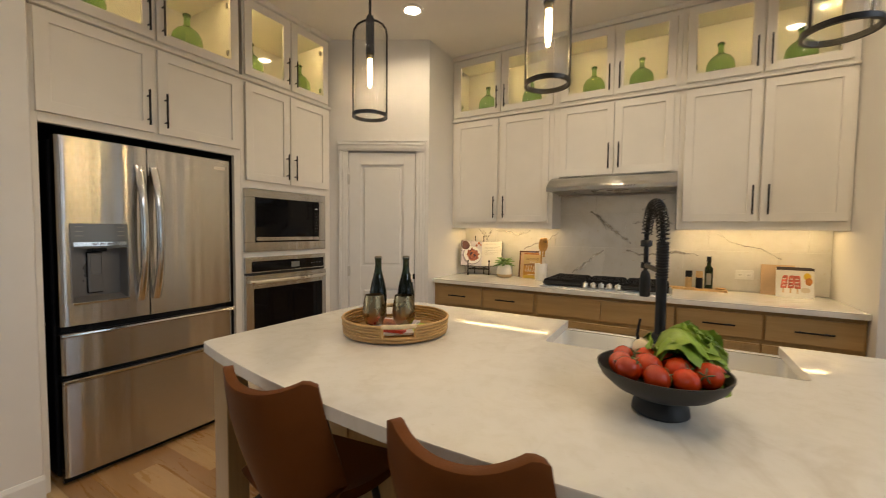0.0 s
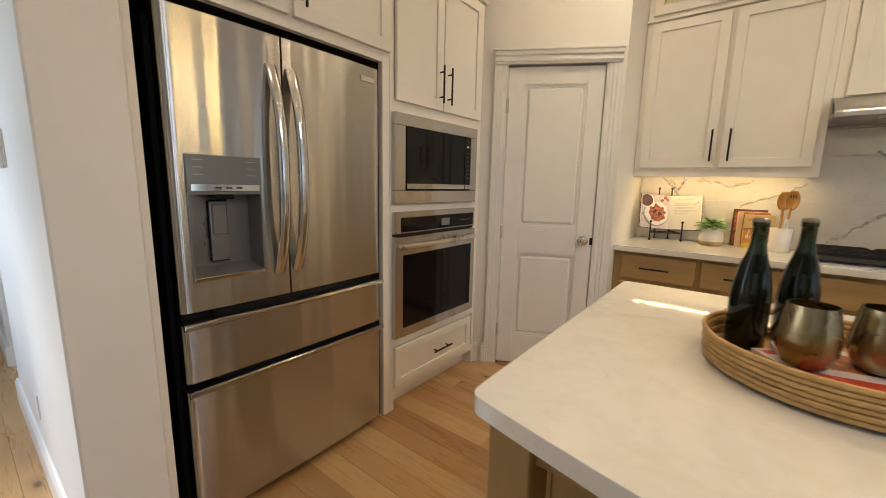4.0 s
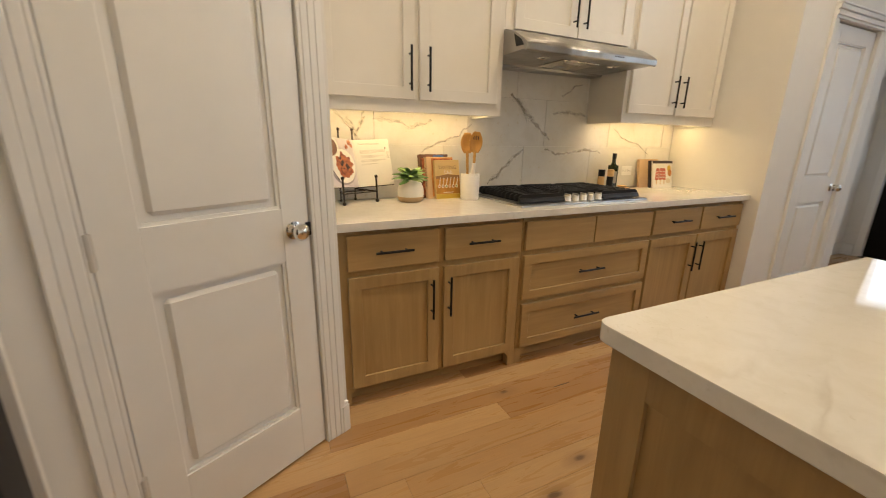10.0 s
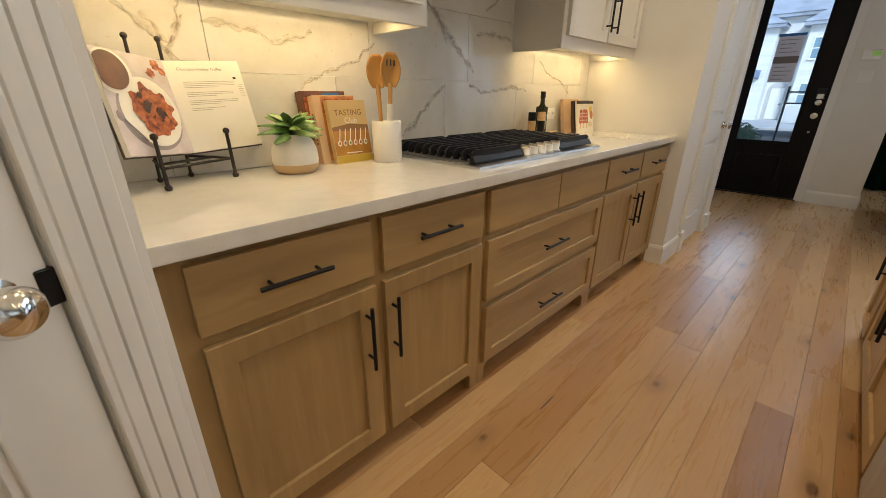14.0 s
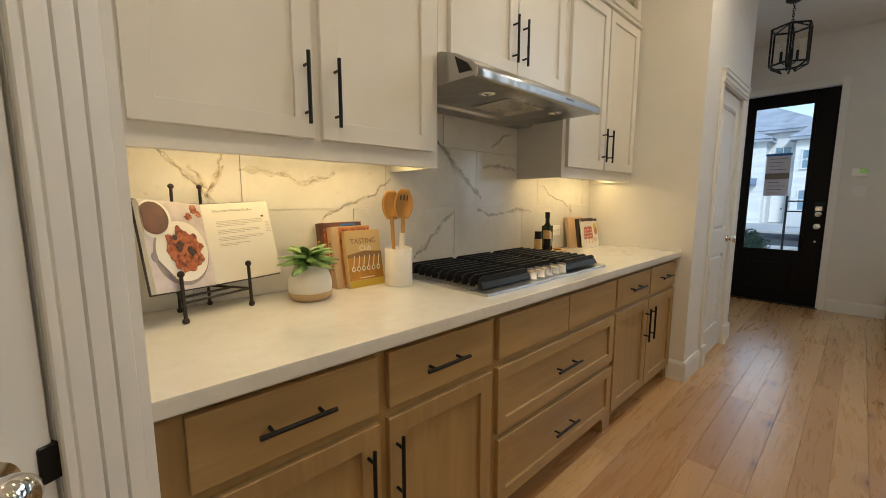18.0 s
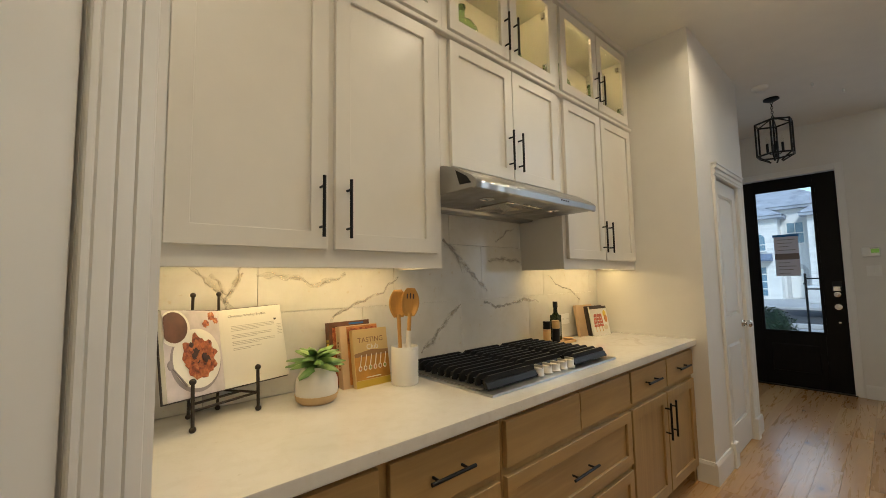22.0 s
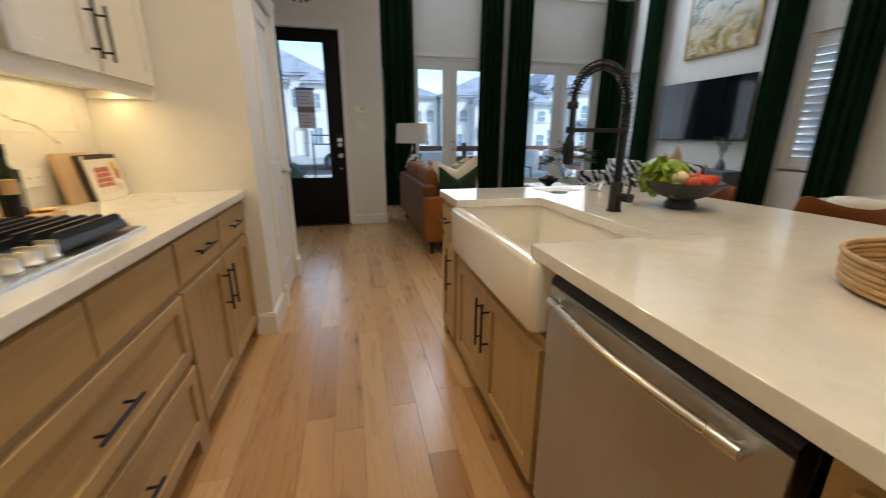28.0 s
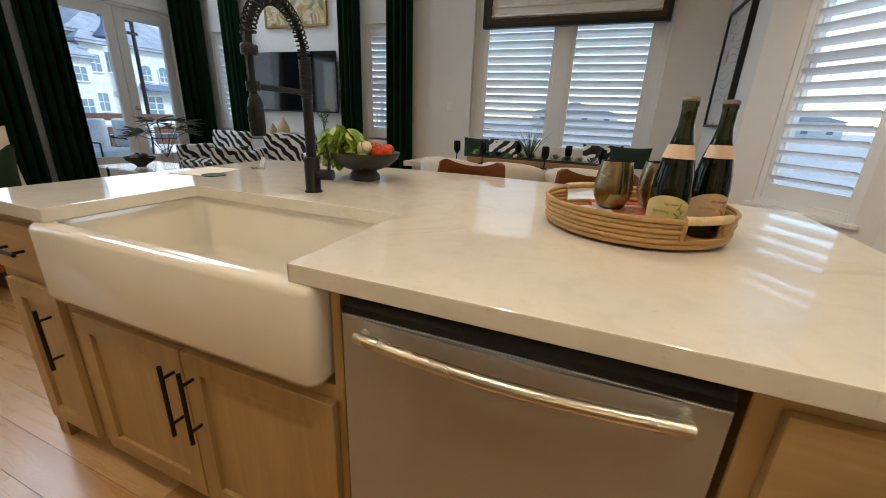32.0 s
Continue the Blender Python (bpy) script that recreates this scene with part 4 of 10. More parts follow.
part("sheet", Shape().box(0, 0.225, 0.0, 0.002, 0, 0.50), NOTICE, n)
part("tape", Shape().box(-0.01, 0.235, -0.002, 0.0, 0.475, 0.502), TAPE, n, "blue tape")
part("band", Shape().box(0.0, 0.225, -0.001, 0.0, 0.20, 0.27), NOTICEB, n, "dark printed band")
for k in range(9):
    zz = 0.44 - 0.042 * k - (0.07 if k > 3 else 0)
    part("text_line", Shape().box(0.03, 0.195 - 0.03 * (k % 3), -0.001, 0.0, zz - 0.005, zz + 0.003), INK, n)
single("door_sill", Shape().box(-0.02, W + 0.02, -0.06, 0.10, 0, 0.012, 0.003), BRONZE, fdm, "dark metal threshold under the front door", "threshold", "", "structure")


# glazed patio doors
def patio_doors(name, y0, y1, label):
    d = thing(name, pose(LIVX + 0.05, (y0 + y1) / 2, 0, 0, 0, -90), label, "patio door", "patio doors", "structure")
    half = (y1 - y0) / 2
    s = Shape().box(-half, -half + 0.04, -0.03, 0.06, 0, 2.54).box(half - 0.04, half, -0.03, 0.06, 0, 2.54).box(-half + 0.04, half - 0.04, -0.03, 0.06, 2.50, 2.54)
    part("frame", s, TRIM, d)
    for sx in (-1, 1):
        x0, x1 = (-half + 0.045, -0.004) if sx < 0 else (0.004, half - 0.045)
        lf = Shape().box(x0, x0 + 0.13, 0, 0.045, 0.02, 2.49, 0.002).box(x1 - 0.13, x1, 0, 0.045, 0.02, 2.49, 0.002)
        lf.box(x0 + 0.13, x1 - 0.13, 0, 0.045, 2.345, 2.49).box(x0 + 0.13, x1 - 0.13, 0, 0.045, 0.02, 0.42)
        leaf = part("door_leaf", lf, TRIM, d)
        pn = part("pane", Shape().box(x0 + 0.128, x1 - 0.128, 0.02, 0.026, 0.418, 2.347), CLEARG, leaf)
        pn.visible_shadow = False
    for kz in (0.98, 1.12):
        part("knob", Shape().lathe([(0, 0), (0.028, 0), (0.028, 0.008), (0.011, 0.012), (0.022, 0.035), (0.020, 0.05), (0, 0.054)], sides=16), SATIN, d, "satin knob", pose(0.065, 0, kz, 90, 0, 0))
    # inside casing
    s = Shape().box(-half - 0.07, -half, -0.066, -0.05, 0, 2.60, 0.003).box(half, half + 0.07, -0.066, -0.05, 0, 2.60, 0.003).box(-half, half, -0.066, -0.05, 2.54, 2.60, 0.003)
    part("casing", s, TRIM, d)
    return d


patio_doors("door_4", FD1[0], FD1[1], "white pair of glazed patio doors, closed")
patio_doors("door_5", FD2[0], FD2[1], "white pair of glazed patio doors beside the corner")


# shuttered windows
def shutter_window(name, m, w, z0, z1, panels, label, tilt=22, sill=False, deep=0.09):
    """White louvred shutters in a window: local x along the wall, front toward -y, opening 0..w."""
    g = thing(name, m, label, "window", "shuttered windows", "structure")
    s = Shape()
    f = 0.05
    s.box(0, f, -0.004, 0.05, z0, z1, 0.003).box(w - f, w, -0.004, 0.05, z0, z1, 0.003).box(f, w - f, -0.004, 0.05, z1 - f, z1, 0.002).box(f, w - f, -0.004, 0.05, z0, z0 + f, 0.002)
    part("frame", s, SHUTTER, g)
    for a, b in panels:
        st = 0.045
        sp = Shape().box(a, a + st, 0.004, 0.036, z0 + f, z1 - f, 0.002).box(b - st, b, 0.004, 0.036, z0 + f, z1 - f, 0.002)
        sp.box(a + st, b - st, 0.004, 0.036, z0 + f, z0 + f + 0.10).box(a + st, b - st, 0.004, 0.036, z1 - f - 0.10, z1 - f)
        pnl = part("shutter_panel", sp, SHUTTER, g)
        lo, hi = z0 + f + 0.10, z1 - f - 0.10
        nl = max(1, round((hi - lo) / 0.089))
        st2 = (hi - lo) / nl
        blade = Shape()
        prof = [(-0.046, 0.0), (-0.030, -0.0045), (0.0, -0.006), (0.030, -0.0045), (0.046, 0.0), (0.030, 0.0045), (0.0, 0.006), (-0.030, 0.0045)]
        blade.prism(prof, 0, b - a - 2 * st - 0.004, "x")
        me = mesh_of(blade, "louver", LOUVRE)
        for k in range(nl):
            part("louver", me, SHUTTER, pnl, "", pose(a + st + 0.002, 0.02, lo + st2 * (k + 0.5), tilt, 0, 0))
    glz = part("pane", Shape().box(0.01, w - 0.01, deep + 0.02, deep + 0.026, z0 + 0.01, z1 - 0.01), CLEARG, g)
    glz.visible_shadow = False
    bar = Shape().box(0, 0.04, deep, deep + 0.05, z0, z1).box(w - 0.04, w, deep, deep + 0.05, z0, z1).box(0.04, w - 0.04, deep, deep + 0.05, z1 - 0.04, z1).box(0.04, w - 0.04, deep, deep + 0.05, z0, z0 + 0.04)
    bar.box(0.04, w - 0.04, deep, deep + 0.05, (z0 + z1) / 2 - 0.02, (z0 + z1) / 2 + 0.02)
    if len(panels) > 1:
        mid = (panels[0][1] + panels[1][0]) / 2
        bar.box(mid - 0.05, mid + 0.05, deep, deep + 0.05, z0 + 0.04, z1 - 0.04)
    part("sash", bar, TRIM, g)
    if sill:
        part("sill", Shape().box(-0.03, w + 0.03, -0.05, 0.02, z0 - 0.03, z0, 0.005), TRIM, g)
    return g


SM = lambda x, y=SOUTH: pose(x, y, 0, 0, 0, 180)
shutter_window("window_1", SM(WIN_L[1]) @ pose(0, 0.05, 0), WIN_L[1] - WIN_L[0], 0.84, 2.36, [(0.03, WIN_L[1] - WIN_L[0] - 0.03)], "narrow window with white louvred shutters", -47, True)
shutter_window("window_2", SM(WIN_R[1]) @ pose(0, 0.05, 0), WIN_R[1] - WIN_R[0], 0.84, 2.36, [(0.03, WIN_R[1] - WIN_R[0] - 0.03)], "narrow window with white louvred shutters", -47, True)
dw = WIN_D[1] - WIN_D[0]
g = shutter_window("window_3", SM(WIN_D[1]) @ pose(0, 0.085, 0), dw, 0.62, 2.62, [(0.14, 1.03), (1.205, dw - 0.14)], "wide double window with white louvred shutters", -47, True)
s = Shape().box(0.05, 0.14, 0, 0.045, 0.67, 2.57, 0.003).box(1.03, 1.205, -0.004, 0.05, 0.67, 2.57, 0.006).box(dw - 0.14, dw - 0.05, 0, 0.045, 0.67, 2.57, 0.003)
part("mullion", s, SHUTTER, g)
wm = pose(K[0] + KD.x * 0.27, K[1] + KD.y * 0.27, 0, 0, 0, math.degrees(math.atan2(KD.y, KD.x)))
shutter_window("window_4", wm @ pose(0, 0.01, 0), 0.68, 0.66, 2.62, [(0.03, 0.65)], "window with half-open white louvred shutters", -26, True)

# floor: a dark base and oak boards
s = Shape().prism([(5.95, -2.68), (5.95, 4.14)] + PLAN[4:], -0.20, -0.014, "z")
s.box(FOYX, FOYX + 0.14, 2.78, 3.66, -0.014, -0.001)
structure("floor", s, GAPM, "oak plank floor with knots and uneven tones", "floor")

# ---- kitchen: cabinets ----
def bar_pull(length):
    """A black bar pull along local z, standing off toward -y."""
    s = Shape().tube([(0, -0.032, -length / 2), (0, -0.032, length / 2)], 0.0058, 10)
    for z in (-length * 0.33, length * 0.33):
        s.tube([(0, 0.0, z), (0, -0.032, z)], 0.0045, 8)
    return s


PULLS = {}


def add_pull(parent, x, y, z, length, level):
    key = round(length, 3)
    if key not in PULLS:
        PULLS[key] = mesh_of(bar_pull(length), "handle", BLACKM)
    part("handle", PULLS[key], BLACKM, parent, "matte black bar pull", pose(x, y, z, 0, 90 if level else 0, 0))


def shaker(x0, x1, z0, z1, rail=0.058, t=0.02):
    """A framed front as one ring, its face at y=-t."""
    s = Shape()
    tmp = bmesh.new()
    def loop(a, y):
        return [tmp.verts.new((x, y, z)) for x, z in ((x0 + a, z0 + a), (x1 - a, z0 + a), (x1 - a, z1 - a), (x0 + a, z1 - a))]
    b = 0.0016
    loops = [loop(0, 0), loop(0, -t + b), loop(b, -t), loop(rail - b, -t), loop(rail, -t + b), loop(rail, 0)]
    for p, q in zip(loops, loops[1:] + loops[:1]):
        for k in range(4):
            tmp.faces.new((p[k], p[(k + 1) % 4], q[(k + 1) % 4], q[k]))
    return s.join(tmp)


def sunk_panel(x0, x1, z0, z1, rail=0.058, t=0.02):
    return Shape().box(x0 + rail - 0.004, x1 - rail + 0.004, -t * 0.42, -0.001, z0 + rail - 0.004, z1 - rail + 0.004)


def slab(x0, x1, z0, z1, t=0.02):
    return Shape().box(x0, x1, -t, 0, z0, z1, 0.004, seg=2)


def fronts(unit, items, mv, mh):
    """Adds doors and drawers; an item is (kind, x0, x1, z0, z1, pull) with pull = (x, z, length, level) or None."""
    for kind, x0, x1, z0, z1, pull in items:
        if kind == "drawer":
            f = part("drawer_front", slab(x0, x1, z0, z1), mh, unit)
        elif kind == "wide":
            f = part("drawer_front", shaker(x0, x1, z0, z1, 0.05), mh, unit)
            part("panel", sunk_panel(x0, x1, z0, z1, 0.05), mh, f)
        elif kind == "glass":
            f = part("glass_door", shaker(x0, x1, z0, z1), mv, unit)
            p = part("pane", Shape().box(x0 + 0.054, x1 - 0.054, -0.010, -0.006, z0 + 0.054, z1 - 0.054), CLEARG, f)
            p.visible_shadow = False
            hx = x0 + 0.045 if pull[0] > (x0 + x1) / 2 else x1 - 0.045
            for hz in (z0 + 0.11, z1 - 0.11):
                part("hinge", Shape().box(hx - 0.02, hx + 0.02, 0.004, 0.03, hz - 0.02, hz + 0.02, 0.004), CHROME, f, "small nickel hinge")
        else:
            f = part("door", shaker(x0, x1, z0, z1), mv, unit)
            part("panel", sunk_panel(x0, x1, z0, z1), mv, f)
        if pull:
            add_pull(f, pull[0], -0.02, pull[1], pull[2], pull[3])


# wall cabinets over the counter: local origin at the left front foot of each unit, world x = local x + left
UY = 3.70


def wall_unit(x0, x1, z0, z1, items, label):
    u = thing("wall_cabinet", pose(x0, UY, z0), label, "cabinet", "wall cabinets")
    w, h = x1 - x0, z1 - z0
    lift = 0.042 if z0 < 1.5 else 0.0
    part("body", Shape().box(0.0005, w - 0.0005, 0, NORTH - UY - 0.002, lift, h, 0.0015), CAB, u)
    if lift:
        part("light_rail", Shape().box(0.0005, w - 0.0005, 0, 0.020, 0, lift + 0.004, 0.0015), CAB, u)
        for a in (0.0005, w - 0.0205):
            part("end_skirt", Shape().box(a, a + 0.020, 0.020, NORTH - UY - 0.016, 0, lift + 0.002), CAB, u)
    fronts(u, [(k, a - x0, b - x0, c - z0, d - z0, p and (p[0] - x0, p[1] - z0, p[2], p[3])) for k, a, b, c, d, p in items], CAB, CAB)
    return u


wall_unit(-1.931, -0.915, 1.390, 2.440, [("door", -1.892, -1.440, 1.452, 2.430, (-1.466, 1.592, 0.205, 0)), ("door", -1.412, -0.955, 1.452, 2.430, (-1.368, 1.592, 0.205, 0))], "white shaker wall cabinet over the counter, two closed doors")
wall_unit(-0.915, 0.030, 1.835, 2.440, [("door", -0.862, -0.428, 1.842, 2.430, (-0.463, 1.990, 0.205, 0)), ("door", -0.422, -0.008, 1.842, 2.430, (-0.387, 1.990, 0.205, 0))], "short white shaker cabinet above the range hood")
wall_unit(0.030, 0.998, 1.390, 2.440, [("door", 0.066, 0.512, 1.452, 2.430, (0.482, 1.602, 0.205, 0)), ("door", 0.530, 0.976, 1.452, 2.430, (0.568, 1.602, 0.205, 0))], "white shaker wall cabinet beside the niche's end wall")


def display_unit(m, w, depth, items, label):
    """A hollow glazed cabinet, lit inside; local z 0 is its floor."""
    u = thing("display_cabinet", m, label, "cabinet", "glazed display cabinets")
    h = 3.06 - 2.462
    s = Shape().box(0.0005, 0.02, 0, depth, 0, h).box(w - 0.02, w - 0.0005, 0, depth, 0, h)
    s.box(0.02, w - 0.02, 0, depth, 0, 0.018).box(0.02, w - 0.02, 0, depth, h - 0.05, h)
    s.box(0.02, w - 0.02, depth - 0.012, depth, 0.018, h - 0.05)
    part("body", s, CABIN, u, "cream inside")
    f = Shape().box(0.0005, 0.03, -0.001, 0.018, -0.001, h).box(w - 0.03, w - 0.0005, -0.001, 0.018, -0.001, h).box(0.03, w - 0.03, -0.001, 0.018, -0.001, 0.03).box(0.03, w - 0.03, -0.001, 0.018, h - 0.06, h)
    f.box(w / 2 - 0.02, w / 2 + 0.02, -0.001, 0.018, 0.03, h - 0.06)
    part("face_frame", f, CAB, u)
    part("strip_light", Shape().box(w / 2 - 0.4, w / 2 + 0.4, 0.019, 0.027, h - 0.056, h - 0.0505), STRIPG, u, "warm strip light")
    fronts(u, items, CAB, CAB)
    return u


def pair(w, inset=0.012, mid=0.008, z0=0.022, z1=0.565):
    c = w / 2
    return [("glass", inset, c - mid, z0, z1, (c - mid - 0.03, z0 + 0.135, 0.205, 0)), ("glass", c + mid, w - inset, z0, z1, (c + mid + 0.03, z0 + 0.135, 0.205, 0))]


for x0, x1 in ((-1.931, -0.895), (-0.895, 0.030), (0.030, 0.998)):
    display_unit(pose(x0, UY, 2.462), x1 - x0, NORTH - UY - 0.002, pair(x1 - x0, 0.035, 0.008), "white glazed display cabinet with green bottles, lit inside")
CX = -2.715
WM = lambda y, z=0: pose(CX, y, z, 0, 0, 90)
display_unit(WM(0.87, 2.462), 1.06, 0.60, pair(1.06, 0.01), "white glazed display cabinet above the refrigerator, lit inside")
display_unit(WM(1.955, 2.462), 0.815, 0.60, pair(0.815, 0.012), "white glazed display cabinet above the ovens, lit inside")
# ledge mouldings and crown
s = Shape().box(-1.931, 0.998, UY - 0.030, UY + 0.02, 2.440, 2.462, 0.004)
single("ledge_moulding", s, CAB, pose(0, 0, 0), "white ledge moulding between the cabinet tiers", "moulding", "", "structure")
s = Shape().box(CX - 0.02, CX + 0.030, 0.865, 2.785, 2.440, 2.462, 0.004)
single("ledge_moulding", s, CAB, pose(0, 0, 0), "white ledge moulding above refrigerator and ovens", "moulding", "", "structure")
s = Shape().box(-1.931, 0.998, UY - 0.028, UY + 0.01, 3.040, CEIL, 0.004)
single("crown_moulding", s, CAB, pose(0, 0, 0), "white crown moulding under the ceiling", "moulding", "", "structure")
s = Shape().box(CX - 0.01, CX + 0.028, 0.865, 2.785, 3.040, CEIL, 0.004)
single("crown_moulding", s, CAB, pose(0, 0, 0), "white crown moulding under the ceiling", "moulding", "", "structure")
# strip lights under the wall cabinets
for x0, x1 in ((-1.87, -0.97), (0.06, 0.96)):
    u = thing("strip_light", pose(x0, 3.86, 1.427), "warm light strip under the wall cabinet", "light", "under-cabinet lights")
    part("diffuser", Shape().box(0, x1 - x0, -0.012, 0.012, -0.0005, 0.003), STRIPG, u)

# base cabinets with furniture feet
BY = 3.375


def base_unit(m, w, items, label, depth, feet=True):
    u = thing("base_cabinet", m, label, "cabinet", "base cabinets")
    part("body", Shape().box(0.0005, w - 0.0005, 0, depth, 0.095, 0.874, 0.0015), WOOD_V, u)
    part("toe_kick", Shape().box(0.03, w - 0.03, 0.065, 0.08, 0, 0.095), WOOD_H, u)
    if feet:
        for a, b, c in ((0.0005, 0.045, 1), (w - 0.045, w - 0.0005, -1)):
            edge = [(a, 0.095), (b, 0.095), (b, 0.0), (a, 0.0)]
            wing = [(b, 0.095), (b + 0.03 * c, 0.095), (b, 0.06)] if c > 0 else [(a, 0.095), (a - 0.03, 0.095), (a, 0.06)]
            part("foot", Shape().prism(edge, 0, 0.05, "y").prism(wing, 0, 0.018, "y"), WOOD_V, u)
    fronts(u, items, WOOD_V, WOOD_H)
    return u


def shift(items, dx):
    return [(k, a - dx, b - dx, c, d, p and (p[0] - dx, *p[1:])) for k, a, b, c, d, p in items]


D = NORTH - BY - 0.004
base_unit(pose(-1.931, BY, 0), 0.986, shift([("drawer", -1.878, -1.442, 0.690, 0.852, (-1.668, 0.772, 0.175, 1)), ("drawer", -1.408, -0.968, 0.690, 0.852, (-1.204, 0.772, 0.175, 1)),
          ("door", -1.878, -1.440, 0.100, 0.660, (-1.480, 0.510, 0.205, 0)), ("door", -1.410, -0.968, 0.100, 0.660, (-1.386, 0.510, 0.205, 0))], -1.931), "stained maple base cabinet with two drawers and two doors", D)
base_unit(pose(-0.945, BY, 0), 0.990, shift([("drawer", -0.932, -0.447, 0.690, 0.848, None), ("drawer", -0.440, 0.036, 0.690, 0.848, None),
          ("wide", -0.932, 0.036, 0.405, 0.660, (-0.462, 0.535, 0.195, 1)), ("wide", -0.925, 0.036, 0.110, 0.375, (-0.462, 0.245, 0.195, 1))], -0.945), "stained maple drawer base under the cooktop", D)
base_unit(pose(0.045, BY, 0), 0.953, shift([("drawer", 0.056, 0.520, 0.690, 0.848, (0.288, 0.77, 0.18, 1)), ("drawer", 0.536, 0.984, 0.690, 0.848, (0.76, 0.77, 0.18, 1)),
          ("door", 0.056, 0.508, 0.100, 0.660, (0.474, 0.510, 0.205, 0)), ("door", 0.522, 0.984, 0.100, 0.660, (0.556, 0.510, 0.205, 0))], 0.045), "stained maple base cabinet with two drawers, beside the end wall", D)
s = Shape().box(-1.932, 0.998, 3.330, NORTH - 0.002, 0.876, 0.914, 0.004, seg=2)
single("countertop", s, QUARTZ, pose(0, 0, 0), "white quartz countertop with faint beige veins", "countertop")

# tall oven cabinet, fridge surround
u = thing("oven_cabinet", WM(1.935), "tall white cabinet that holds microwave and wall oven", "cabinet")
w = 0.85
for x0 in (0, w - 0.028):
    part("side_panel", Shape().box(x0, x0 + 0.028, 0, 0.66, 0, 2.44), CAB, u)
part("back", Shape().box(0.028, w - 0.028, 0.5, 0.66, 0.1, 2.44), CAB, u)
for z0, z1 in ((1.668, 1.73), (1.140, 1.190), (0.385, 0.440), (0.10, 0.145), (2.41, 2.44)):
    part("rail", Shape().box(0.028, w - 0.028, 0, 0.5, z0, z1), CAB, u)
for z0, z1 in ((0.440, 1.140), (1.190, 1.668)):
    part("filler", Shape().box(0.028, 0.052, 0, 0.5, z0, z1), CAB, u)
    part("filler", Shape().box(w - 0.088, w - 0.028, 0, 0.5, z0, z1), CAB, u)
for z0, z1 in ((1.73, 2.41), (0.145, 0.385)):
    part("carcass", Shape().box(0.028, w - 0.028, 0.02, 0.5, z0, z1), CAB, u)
part("toe_kick", Shape().box(0.03, w - 0.03, 0.07, 0.085, 0, 0.10), CAB, u)
fronts(u, [("door", 0.034, 0.412, 1.722, 2.430, (0.378, 1.86, 0.205, 0)), ("door", 0.420, 0.815, 1.722, 2.430, (0.455, 1.86, 0.205, 0)), ("wide", 0.024, 0.78, 0.140, 0.380, (0.43, 0.262, 0.18, 1))], CAB, CAB)

u = thing("fridge_cabinet", WM(0.845), "white cabinet with two closed doors above the refrigerator", "cabinet")
w = 1.09
b = Shape().box(0, 0.04, 0, 0.66, 0, 2.44, 0.002).box(w - 0.05, w - 0.0005, 0, 0.66, 0, 2.44, 0.002).box(0.04, w - 0.05, 0, 0.66, 1.885, 2.44)
part("body", b, CAB, u)
# the back and three thin sheets carry the alcove's shade as colour
part("back", Shape().box(0.04, w - 0.05, 0.64, 0.66, 0, 1.885), ALCOVESHADE, u, "alcove back coloured near black for shade")
fronts(u, [("door", 0.032, 0.540, 1.932, 2.430, (0.505, 2.07, 0.205, 0)), ("door", 0.562, 1.078, 1.932, 2.430, (0.597, 2.07, 0.205, 0))], CAB, CAB)
part("lining", Shape().box(0.0402, 0.0412, 0.03, 0.63, 0.0, 1.884), ALCOVESHADE, u, "thin sheet coloured near black for the alcove's shade")
part("lining", Shape().box(w - 0.0512, w - 0.0502, 0.03, 0.63, 0.0, 1.884), ALCOVESHADE, u, "thin sheet coloured near black for the alcove's shade")
part("lining", Shape().box(0.042, w - 0.052, 0.03, 0.63, 1.8830, 1.8845), ALCOVESHADE, u, "thin sheet coloured near black for the alcove's shade")

# ---- appliances ----
fr = thing("refrigerator", pose(-2.69, 0.932, 0, 0, 0, 90), "stainless French-door refrigerator with water dispenser, closed", "refrigerator")
FW = 0.915
part("case", Shape().box(0.004, FW - 0.004, 0.118, 0.62, 0.02, 1.815, 0.004), BLACKP, fr, "black case sides")
part("gasket", Shape().box(0.02, FW - 0.02, 0.058, 0.1185, 0.60, 0.954).box(0.02, FW - 0.02, 0.058, 0.1185, 1.39, 1.80).box(0.31, FW - 0.02, 0.058, 0.1185, 0.954, 1.39).box(0.02, FW - 0.02, 0.058, 0.1185, 0.05, 0.60), BLACKP, fr)


